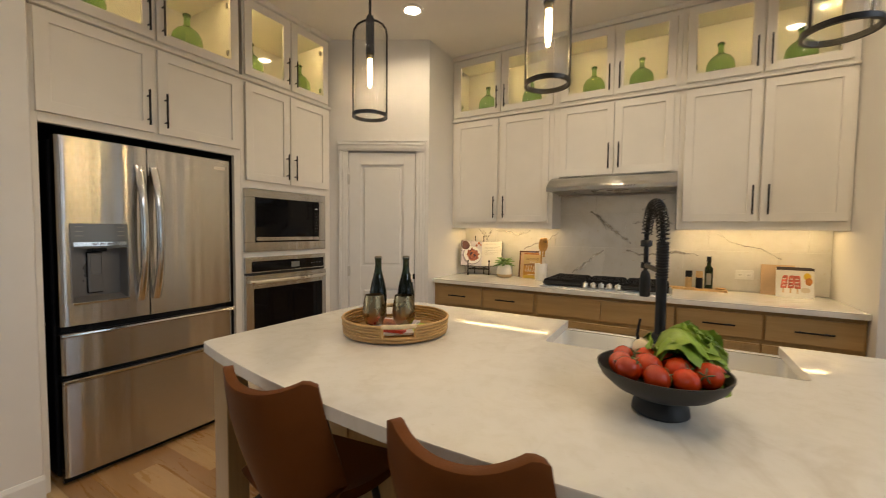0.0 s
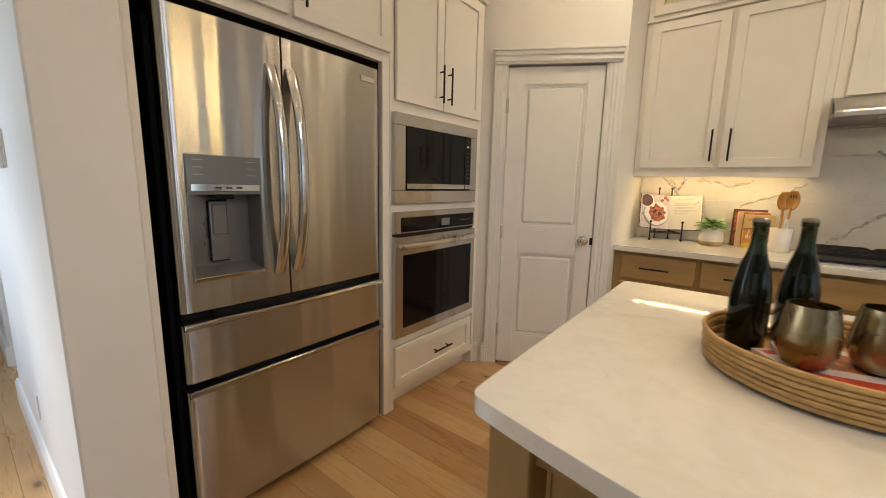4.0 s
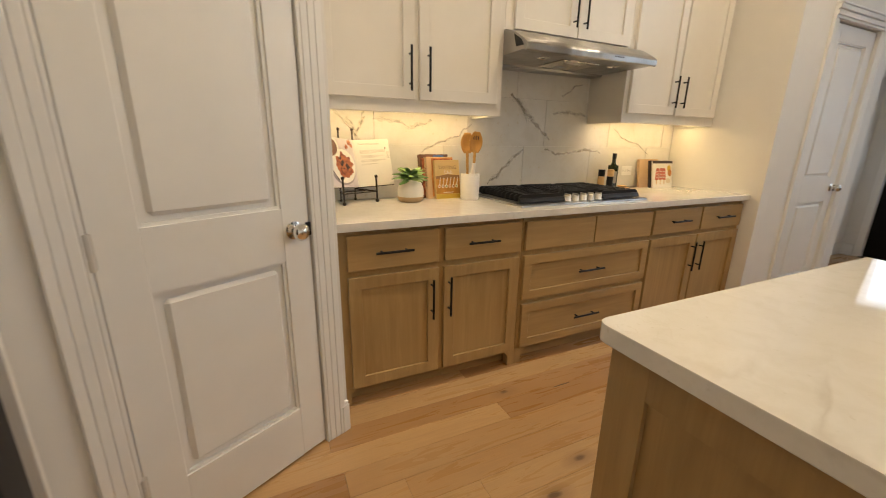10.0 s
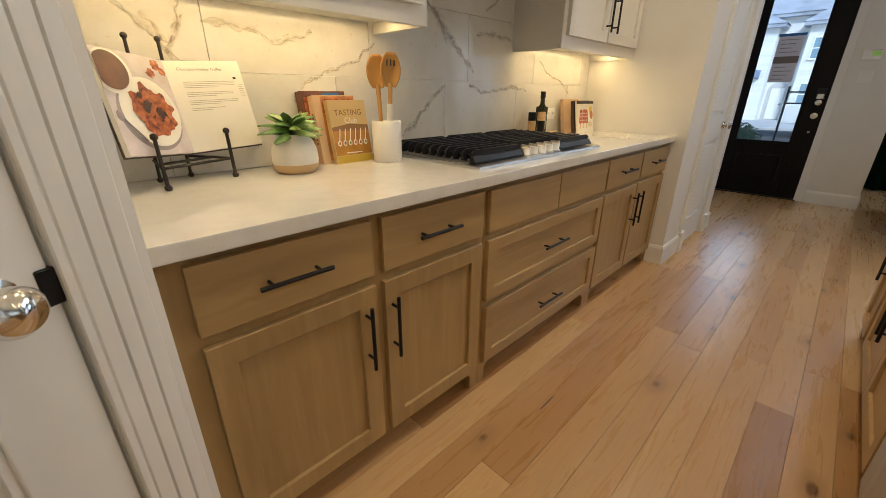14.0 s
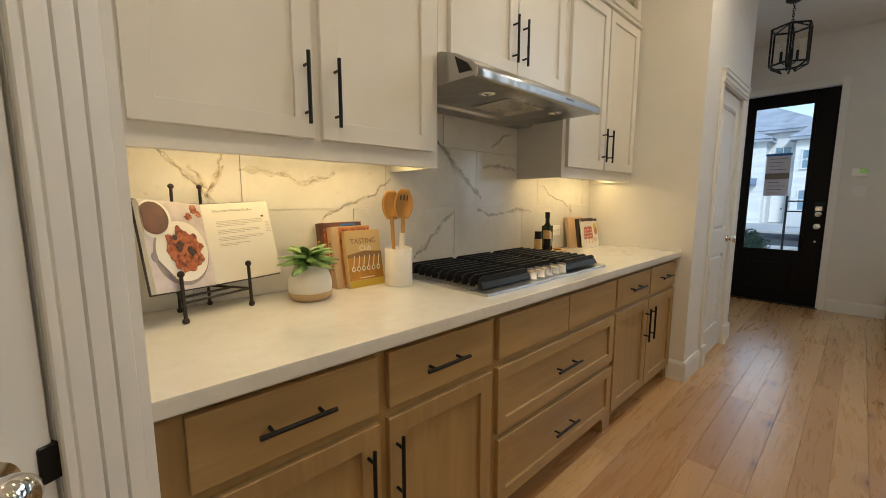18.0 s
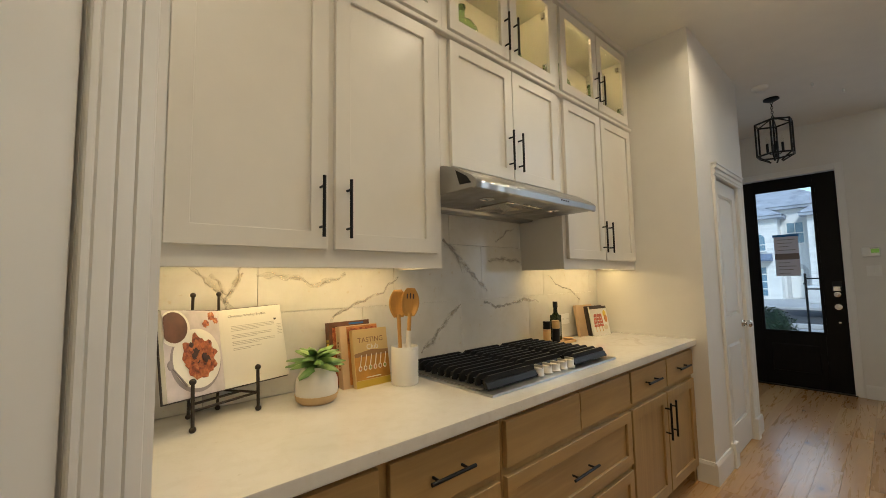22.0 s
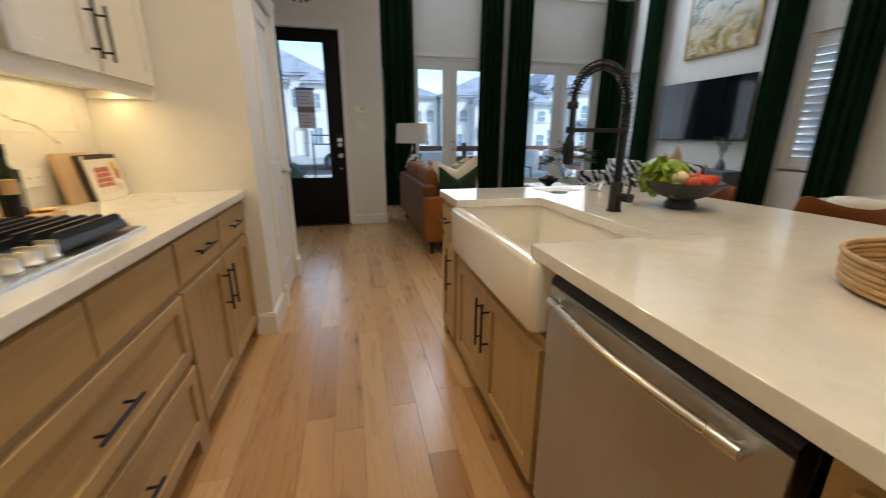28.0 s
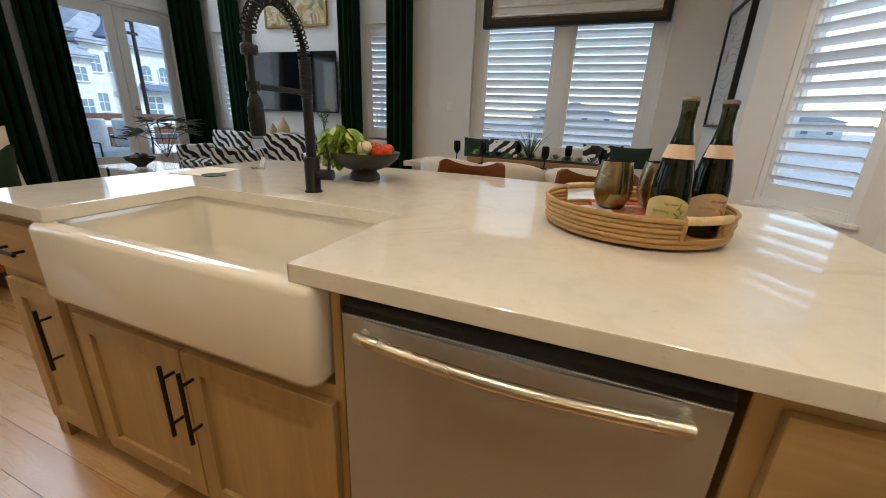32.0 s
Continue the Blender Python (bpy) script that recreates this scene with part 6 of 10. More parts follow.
fronts(nc, [("drawer", 0.040, 0.300, 0.690, 0.845, (0.17, 0.765, 0.14, 1)), ("door", 0.040, 0.305, 0.110, 0.650, (0.250, 0.490, 0.205, 0))], WOOD_V, WOOD_H)
bp = part("back_panel", Shape().box(IX0 + 0.034, IX1 - 0.034, 1.425, 1.445, 0, 0.874), WOOD_V, isl)
for x in (-1.2, -0.4, 0.4):
    part("stile", Shape().box(x - 0.03, x + 0.03, 1.413, 1.425, 0.13, 0.874, 0.001), WOOD_V, bp)
part("base_rail", Shape().box(IX0 + 0.034, IX1 - 0.034, 1.415, 1.425, 0.0, 0.13), WOOD_H, bp)
for lx in (IX0 + 0.030, IX1 - 0.120):
    lg = part("leg", Shape().box(0, 0.09, 0, 0.09, 0.09, 0.875, 0.003), WOOD_V, isl, "square maple leg", pose(lx, 1.085, 0))
    part("foot_block", Shape().box(-0.006, 0.096, -0.006, 0.096, 0, 0.09, 0.003), WOOD_V, lg)
    br = [(0.09, 0.875), (0.325, 0.875), (0.325, 0.80), (0.31, 0.785), (0.27, 0.775), (0.24, 0.755), (0.09, 0.755)]
    part("bracket", Shape().prism(br, 0.02, 0.07, "x", 0.003), WOOD_V, lg)
    if lx < 0:
        part("bracket", Shape().prism([(0.09, 0.875), (0.28, 0.875), (0.28, 0.825), (0.255, 0.80), (0.22, 0.79), (0.09, 0.79)], 0.02, 0.07, "y", 0.003), WOOD_V, lg)
pl = thing("outlet_plate", pose(IX0 + 0.0225, 1.75, 0.725, 0, 0, -90), "white outlet plate on the island's end", "outlet", "outlets")
part("plate", Shape().box(-0.062, 0.062, -0.006, 0, -0.04, 0.04, 0.003), PLATEM, pl)
for k in (-0.028, 0.028):
    part("socket", Shape().box(k - 0.016, k + 0.016, -0.008, -0.005, -0.014, 0.014, 0.003), PLATEM, pl)

# dishwasher
dwm = IM(-0.548)
dsh = thing("dishwasher", dwm, "stainless dishwasher with a bowed bar handle", "dishwasher")
DWW = 0.622
part("tub", Shape().box(0.004, DWW - 0.004, 0.02, 0.58, 0.09, 0.865), BLACKP, dsh)
part("control_edge", Shape().prism([(-0.020, 0.834), (-0.020, 0.848), (-0.004, 0.866), (0.05, 0.870), (0.05, 0.834)], 0.006, DWW - 0.006, "x"), BLACKP, dsh, "black control edge")
part("sticker", Shape().box(DWW - 0.10, DWW - 0.045, 0.004, 0.024, 0.8675, 0.8695), PLATEM, dsh, "small white label", None)
dw_s = Shape().box(0.006, DWW - 0.006, -0.0225, 0.02, 0.115, 0.834, 0.003, seg=2)
dw_s.grid(lambda u, v: (0.007 + (DWW - 0.014) * u, -0.023 - 0.010 * (1 - (2 * u - 1) ** 2), 0.117 + 0.715 * v), 20, 1)
for v0, flip in ((0.117, 1), (0.832, -1)):
    dw_s.grid(lambda u, v: (0.007 + (DWW - 0.014) * u, -0.0225 - (0.0005 + 0.010 * (1 - (2 * u - 1) ** 2)) * v, v0), 20, 1)
dr = part("door", dw_s, STEEL_X, dsh)
pts = [(0.050 + (DWW - 0.10) * k / 14, -0.044 - 0.022 * math.sin(math.pi * k / 14), 0.806) for k in range(15)]
hs = Shape().tube(pts, 0.0115, 14)
for hx in (0.058, DWW - 0.058):
    hs.tube([(hx, -0.048, 0.806), (hx, -0.022, 0.806)], 0.010, 10)
part("handle", hs, SATIN, dr, "bowed steel bar handle")
part("kick_plate", Shape().box(0.01, DWW - 0.01, 0.05, 0.07, 0.0, 0.11), BLACKP, dsh)

# farmhouse sink
sk = thing("sink", pose(-0.028, IF, 0), "white fireclay apron-front sink set in the island", "sink")
SX0, SX1, SY1, SY0 = -0.475, 0.472, 0.050, -0.445
tmp = Shape()
w_, rz0, rz1 = 0.024, 0.645, 0.8745
out = rounded([(SX0, SY0), (SX1, SY0), (SX1, SY1), (SX0, SY1)], [0.02, 0.02, 0.035, 0.035], 5)
inn = rounded([(SX0 + w_ + 0.012, SY0 + w_), (SX1 - w_ - 0.012, SY0 + w_), (SX1 - w_ - 0.012, SY1 - w_ - 0.012), (SX0 + w_ + 0.012, SY1 - w_ - 0.012)], [0.05, 0.05, 0.05, 0.05], 5)
bm = tmp.bm
def ring(pts, z, shrink=0.0):
    c = Vector((0.0, (SY0 + SY1) / 2))
    return [bm.verts.new((p[0] - math.copysign(min(shrink, abs(p[0] - c.x)), p[0] - c.x), p[1] - math.copysign(min(shrink, abs(p[1] - c.y)), p[1] - c.y), z)) for p in pts]
loops = [ring(out, rz0, 0.025), ring(out, rz0 + 0.008, 0.008), ring(out, rz0 + 0.025), ring(out, rz1 - 0.018), ring(out, rz1 - 0.006, 0.004), ring(out, rz1, 0.012), ring(inn, rz1, -0.006), ring(inn, rz1 - 0.006, 0.0), ring(inn, rz1 - 0.02, 0.004), ring(inn, rz0 + 0.06, 0.006), ring(inn, rz0 + 0.03, 0.02), ring(inn, rz0 + 0.024, 0.05)]
for a, b in zip(loops, loops[1:]):
    for k in range(len(a)):
        f = bm.faces.new((a[k], a[(k + 1) % len(a)], b[(k + 1) % len(a)], b[k]))
        f.smooth = True
bm.faces.new(loops[0][::-1])
bm.faces.new(loops[-1])
part("basin", tmp, FIRECLAY, sk)
part("drain", Shape().lathe([(0.045, 0.0), (0.045, 0.004), (0.034, 0.006), (0.03, 0.001), (0, 0.001)], (0, -0.22, rz0 + 0.0245), 24), CHROME, sk, "steel drain")

# spring faucet
fx, fy = -0.027, 1.665
fa = thing("faucet", pose(fx, fy, 0.914, 0, 0, 12.5), "tall matte black spring faucet with pull-down spray", "faucet")
part("base", Shape().lathe([(0.030, 0), (0.030, 0.004), (0.026, 0.008), (0.026, 0.115), (0.0205, 0.122), (0.0, 0.122)], sides=24), BLACKM, fa)
part("column", Shape().tube([(0, 0, 0.115), (0, 0, 0.305)], 0.0165, 16), BLACKM, fa)
slv = part("ribbed_sleeve", Shape().tube([(0, 0, 0.300), (0, 0, 0.422)], 0.0168, 16), BLACKM, fa)
for k in range(13):
    z = 0.303 + 0.009 * k
    part("rib", Shape().lathe([(0.0165, z), (0.0195, z + 0.002), (0.0195, z + 0.006), (0.0165, z + 0.008)], (0, 0, 0), 16, cap=False), BLACKM, slv)
arc = []
R = 0.1385
for k in range(25):
    a = math.pi * k / 24
    arc.append(Vector((0.0, R - R * math.cos(a), 0.419 + R * 0.97 * math.sin(a))))
arc = [Vector((0, 0, 0.405))] + arc + [Vector((0, 2 * R, 0.412))]
part("hose", Shape().tube(arc, 0.0085, 12), BLACKP, fa)
sp = []
total = 30 * 16
seglen = [0.0]
for a, b in zip(arc, arc[1:]):
    seglen.append(seglen[-1] + (b - a).length)
for k in range(total + 1):
    d = seglen[-1] * 0.93 * k / total
    i = max(j for j in range(len(seglen)) if seglen[j] <= d + 1e-9)
    i = min(i, len(arc) - 2)
    f = (d - seglen[i]) / max(1e-9, seglen[i + 1] - seglen[i])
    c = arc[i].lerp(arc[i + 1], f)
    tan = (arc[i + 1] - arc[i]).normalized()
    e1 = Vector((1, 0, 0))
    e2 = tan.cross(e1)
    an = 2 * math.pi * 30 * k / total
    sp.append(c + 0.0175 * (math.cos(an) * e1 + math.sin(an) * e2))
part("spring", Shape().tube(sp, 0.0026, 5), BLACKM, fa, "coiled black spring")
part("collar", Shape().lathe([(0.016, 0.396), (0.021, 0.399), (0.021, 0.418), (0.016, 0.422)], (0, 2 * R, 0), 18), BLACKM, fa)
part("spray_head", Shape().lathe([(0.0, 0.200), (0.017, 0.200), (0.0195, 0.205), (0.0205, 0.245), (0.0195, 0.275), (0.016, 0.292), (0.010, 0.303)], (0, 2 * R, 0), 20).box(-0.006, 0.006, 2 * R + 0.018, 2 * R + 0.029, 0.235, 0.275, 0.002), BLACKM, fa)
part("hose_rod", Shape().tube([(0, 2 * R, 0.40), (0, 2 * R, 0.295)], 0.0085, 12), BLACKM, fa)
part("bridge", Shape().box(-0.008, 0.008, 0.010, 2 * R - 0.012, 0.316, 0.331, 0.003), BLACKM, fa)
part("holder_ring", Shape().lathe([(0.0095, 0.312), (0.0175, 0.312), (0.0175, 0.335), (0.0095, 0.335), (0.0095, 0.312)], (0, 2 * R, 0), 18, cap=False), BLACKM, fa)
part("handle_boss", Shape().tube([(-0.02, 0, 0.062), (-0.075, 0, 0.062)], 0.0185, 16), BLACKM, fa)
part("lever", Shape().tube([(-0.062, 0, 0.075), (-0.066, 0.002, 0.115), (-0.058, 0.004, 0.165)], [0.006, 0.005, 0.0045], 10), BLACKM, fa)

# ---- on the island ----
# fruit bowl
bw = thing("footed_bowl", pose(-0.016, 1.326, 0.914) @ Matrix.Diagonal((1.02, 1.02, 0.93, 1)), "matte black footed bowl with tomatoes and lettuce", "bowl")
part("bowl", Shape().lathe([(0.059, 0.0), (0.064, 0.004), (0.062, 0.022), (0.053, 0.034), (0.049, 0.044), (0.075, 0.052), (0.110, 0.070), (0.137, 0.096), (0.147, 0.118), (0.148, 0.124), (0.144, 0.124), (0.130, 0.098), (0.098, 0.074), (0.05, 0.060), (0.0, 0.058)], sides=48), BOWLM, bw)
rng = random.Random(5)
tom = [(0.115, 0.055, 0.036), (0.115, -0.030, 0.040), (0.060, -0.095, 0.038), (-0.010, -0.110, 0.040), (-0.085, -0.085, 0.040), (-0.110, -0.020, 0.038), (0.045, -0.030, 0.042), (-0.035, -0.045, 0.043), (-0.045, 0.035, 0.041), (0.030, 0.035, 0.040), (-0.11, 0.05, 0.036), (0.135, 0.005, 0.028)]
for k, (tx, ty, tr) in enumerate((a * 0.83, b * 0.83, c * 0.78) for a, b, c in tom):
    r = math.hypot(tx, ty)
    tz = 0.056 + r * r * 2.6 + tr * 0.9 + (0.020 if r < 0.056 else 0.0)
    m = pose(-0.016 + tx, 1.326 + ty, 0.922 + tz, rng.uniform(-80, 80), rng.uniform(-80, 80), rng.uniform(0, 360))
    t = thing("tomato", m, "ripe red tomato with green stem in the black bowl", "tomato", "tomatoes in the bowl")
    part("fruit", Shape().ball((0, 0, 0), tr, (1, 1, 0.91), 3, 0.04, k), TOMATO, t)
    st = Shape()
    for j in range(5):
        a = 2 * math.pi * j / 5 + k
        st.tube([(0, 0, tr * 0.84), (math.cos(a) * tr * 0.35, math.sin(a) * tr * 0.35, tr * 0.88), (math.cos(a) * tr * 0.62, math.sin(a) * tr * 0.62, tr * 0.80)], [0.0022, 0.0025, 0.0006], 5)
    st.tube([(0, 0, tr * 0.82), (0.004, 0.002, tr * 1.2)], 0.002, 5)
    part("stem", st, STEM, t)
gl = single("garlic", Shape().lathe([(0.0, -0.026), (0.018, -0.026), (0.031, -0.008), (0.029, 0.008), (0.014, 0.022), (0.006, 0.036), (0.0, 0.042)], sides=18), GARLIC, pose(-0.058, 1.386, 0.914 + 0.136, 55, 20, 30), "pale garlic bulb among the tomatoes", "garlic")
lt = thing("lettuce", pose(0.036, 1.378, 0.914 + 0.100) @ Matrix.Diagonal((0.90, 0.86, 1.02, 1)), "bunch of loose green lettuce leaves in the bowl", "lettuce")
rng = random.Random(11)
for k in range(24):
    yaw, lean, L, Wd = rng.uniform(-115, 115), rng.uniform(2, 48), rng.uniform(0.080, 0.120), rng.uniform(0.10, 0.14)
    ph = rng.uniform(0, 6)
    def leaf(u, v, L=L, Wd=Wd, ph=ph):
        x = (u - 0.5) * 2
        prof = math.sin(math.pi * min(1, 0.10 + 0.84 * v)) ** 0.45
        ruff = 0.020 * math.sin(15 * v + ph + 3 * x) * abs(x) ** 1.5 + 0.012 * math.sin(27 * v + 6 * x + ph) * (0.3 + abs(x)) * v
        return (x * Wd * 0.5 * prof, 0.03 * x * x + ruff - 0.05 * v * v, v * L)
    part("leaf", Shape().grid(leaf, 14, 16), LETT, lt, "", pose(rng.uniform(-0.05, 0.05), rng.uniform(-0.015, 0.04), rng.uniform(-0.03, 0.0), -lean, 0, yaw))

# large folded leaves draped over the tomatoes
for yaw, reach, rise, drop, Wd in ((-6, 0.125, 0.088, 0.030, 0.170), (14, 0.120, 0.096, 0.025, 0.15), (165, 0.07, 0.090, 0.0, 0.13)):
    def big_leaf(u, v, reach=reach, rise=rise, drop=drop, Wd=Wd):
        x = (u - 0.5) * 2
        prof = math.sin(math.pi * min(1, 0.10 + 0.84 * v)) ** 0.45
        along = -0.06 + (reach + 0.06) * v
        up = rise * math.sin(math.pi * min(1, v * 1.05) ** 0.7) - drop * v * v
        side = x * Wd * 0.5 * prof
        fold = -3.8 * side * side + 0.004 * math.sin(17 * v + 5 * x) * abs(x) + 0.003 * math.cos(31 * v) * abs(x)
        return (along, side, up + fold)
    part("leaf", Shape().grid(big_leaf, 14, 16), LETT, lt, "large drooping leaf", pose(-0.02, -0.02, 0.012, 0, 0, yaw))

# rattan tray
TC = (-1.049, 1.594)
tr = thing("rattan_tray", pose(TC[0], TC[1], 0.914, 0, 0, 48) @ Matrix.Diagonal((0.905, 0.905, 1, 1)), "round woven rattan tray with two wrapped handles", "tray")
def hoop(r, z, rad, gaps, n=72):
    s = Shape()
    segs, cur = [], []
    for k in range(n + 1):
        a = 360.0 * k / n
        inside = any(abs((a - g + 180) % 360 - 180) < h for g, h in gaps)
        if inside:
            if len(cur) > 1:
                segs.append(cur)
            cur = []
        else:
            cur.append((r * math.cos(radians(a)), r * math.sin(radians(a)), z))
    if len(cur) > 1:
        segs.append(cur)
    for c in segs:
        s.tube(c, rad, 7)
    return s
GAPS = [(262, 17), (82, 17)]
part("base", Shape().lathe([(0.0, 0.004), (0.235, 0.004), (0.245, 0.008), (0.235, 0.014), (0.0, 0.014)], sides=56), RATTAN, tr)
for k in range(6):
    part("cane_ring", hoop(0.246 + 0.002 * (k % 2) + 0.0012 * k, 0.014 + 0.0118 * k, 0.0062, GAPS if 2 <= k <= 4 else []), RATTAN, tr)
for g, h in GAPS:
    for sgn in (-1, 1):
        a = radians(g + sgn * h)
        part("handle_post", Shape().tube([(0.25 * math.cos(a), 0.25 * math.sin(a), 0.03), (0.252 * math.cos(a), 0.252 * math.sin(a), 0.074)], 0.008, 8), RATTAN, tr)
    pts = [(0.252 * math.cos(radians(g + t)), 0.252 * math.sin(radians(g + t)), 0.075) for t in np.linspace(-h, h, 40)]
    rr = [0.0098 + 0.0012 * math.sin(k * 2.4) for k in range(40)]
    part("wrapped_grip", Shape().tube(pts, rr, 9), CANE, tr, "pale cane wrapping")


def wine_bottle(m, label, label_paper):
    b = thing("sparkling_bottle", m, label, "bottle", "bottles on the tray")
    part("glass_body", Shape().lathe([(0.0, 0.004), (0.036, 0.0), (0.0425, 0.006), (0.043, 0.12), (0.041, 0.15), (0.033, 0.195), (0.0215, 0.235), (0.0, 0.235)], sides=32), DARKB, b, "near-black green glass")
    part("neck", Shape().lathe([(0.0215, 0.235), (0.0165, 0.26), (0.0155, 0.30), (0.0175, 0.302), (0.0175, 0.312), (0.015, 0.314), (0.0, 0.314)], sides=32), DARKG, b, "dark green glass neck")
    part("label", Shape().grid(lambda u, v: (0.0436 * math.cos(radians(12 + 156 * u)), 0.0436 * math.sin(radians(12 + 156 * u)), 0.044 + v * (0.046 + 0.022 * math.sin(math.pi * u))), 24, 4), label_paper, b, "paper label with printed leaves")
    part("neck_label", Shape().grid(lambda u, v: ((0.0345 - 0.0078 * v) * math.cos(radians(12 + 156 * u)), (0.0345 - 0.0078 * v) * math.sin(radians(12 + 156 * u)), 0.192 + 0.030 * v), 20, 3), PEACH, b, "peach neck label")
    part("cap", Shape().lathe([(0.0, 0.3225), (0.0145, 0.3215), (0.0175, 0.3185), (0.0188, 0.3125), (0.0178, 0.3115)], sides=24), FOIL, b, "crimped metal cap")
    return b


BZ = 0.9285
BSC = Matrix.Diagonal((0.95, 0.95, 0.972, 1))
bottle_a = wine_bottle(pose(-1.106, 1.748, BZ, 0, 0, -12) @ BSC, "dark green bottle with a yellow label on the rattan tray", YLABEL)
bottle_b = wine_bottle(pose(-1.199, 1.652, BZ, 0, 0, 8) @ BSC, "dark green bottle with a peach label on the rattan tray", LABEL)
mg = thing("magazine", pose(-1.000, 1.650, BZ, 0, 0, 66) @ Matrix.Diagonal((0.78, 0.78, 1, 1)), "thin magazine with a lime green cover on the tray", "magazine", "magazines on the tray")
part("pages", Shape().box(-0.085, 0.085, -0.105, 0.105, 0, 0.004), PAPER, mg)
part("cover", Shape().box(-0.086, 0.086, -0.106, 0.106, 0.004, 0.0052), LIME, mg, "lime green cover")
mg = thing("magazine", pose(-1.045, 1.560, BZ + 0.006, 0, 0, 38) @ Matrix.Diagonal((0.82, 0.82, 1, 1)), "glossy food magazine lying on the tray", "magazine", "magazines on the tray")
part("pages", Shape().box(-0.105, 0.105, -0.14, 0.14, 0, 0.007), PAPER, mg)
part("cover", Shape().box(-0.107, 0.107, -0.142, 0.142, 0.007, 0.0085), PINKP, mg, "printed cover")
part("cover_picture", Shape().lathe([(0.0, 0.0), (0.06, 0.0), (0.06, 0.0008), (0, 0.0008)], (0.0, 0.02, 0.0086), 28), FOOD, mg)
part("cover_title", Shape().box(-0.09, 0.09, 0.10, 0.125, 0.0086, 0.0092), REDI, mg)
mg = thing("magazine", pose(-1.040, 1.552, BZ + 0.0160, 0, 0, 12) @ Matrix.Diagonal((0.9, 0.9, 1, 1)), "red-edged magazine on the tray", "magazine", "magazines on the tray")
part("pages", Shape().box(-0.10, 0.10, -0.10, 0.12, 0, 0.010), PAPER, mg)
part("cover", Shape().box(-0.102, 0.102, -0.102, 0.122, 0.010, 0.0115), PINKP, mg, "printed cover")
part("cover_picture", Shape().box(-0.08, 0.06, -0.02, 0.09, 0.0116, 0.0122), FOOD, mg)
part("spine_band", Shape().box(-0.102, 0.102, -0.1035, -0.060, 0.0005, 0.0123), REDI, mg, "red band")
def cup(m):
    c = thing("stemless_cup", m, "ribbed bronze metal stemless cup on the tray", "cup", "bronze cups")
    s = Shape()
    prof = [(0.0, 0.003), (0.026, 0.0), (0.036, 0.006), (0.048, 0.034), (0.0505, 0.058), (0.046, 0.090), (0.0395, 0.128), (0.0385, 0.128), (0.044, 0.090), (0.0485, 0.058), (0.046, 0.034), (0.030, 0.010), (0.0, 0.008)]
    rings = []
    n = 48
    for r, z in prof:
        rings.append([s.bm.verts.new((r * (1 + 0.012 * math.cos(16 * 2 * math.pi * k / n)) * math.cos(2 * math.pi * k / n), r * (1 + 0.012 * math.cos(16 * 2 * math.pi * k / n)) * math.sin(2 * math.pi * k / n), z)) for k in range(n)])
    for a, b in zip(rings, rings[1:]):
        for k in range(n):
            f = s.bm.faces.new((a[k], a[(k + 1) % n], b[(k + 1) % n], b[k]))
            f.smooth = True
    part("vessel", s, BRASS, c)
    return c
cup(pose(-1.104, 1.512, BZ + 0.0285))
cup(pose(-0.990, 1.572, BZ + 0.0285))
# cards at the other end
cd = thing("menu_card", pose(0.655, 1.550, 0.9145, 0, 0, 10), "white menu card lying on the island", "card")
part("sheet", Shape().box(-0.085, 0.085, -0.115, 0.115, 0, 0.0015), PAPER, cd)
part("oval", Shape().lathe([(0, 0.0002), (0.046, 0.0002), (0.046, 0.003), (0, 0.003)], (-0.108, 0.077, 0), 28), BOWLM, cd, "dark round disc")
ch = thing("card_holder", pose(0.56, 1.355, 0.914, 0, 0, -30), "small clear card holder on the island", "card holder")
part("stand", Shape().prism([(-0.02, 0), (0.03, 0), (0.03, 0.003), (-0.012, 0.003), (-0.030, 0.055), (-0.034, 0.055)], -0.04, 0.04, "x"), SEEDG, ch)
part("card", Shape().prism([(-0.016, 0.006), (-0.014, 0.006), (-0.030, 0.052), (-0.032, 0.052)], -0.037, 0.037, "x"), PAPER, ch)

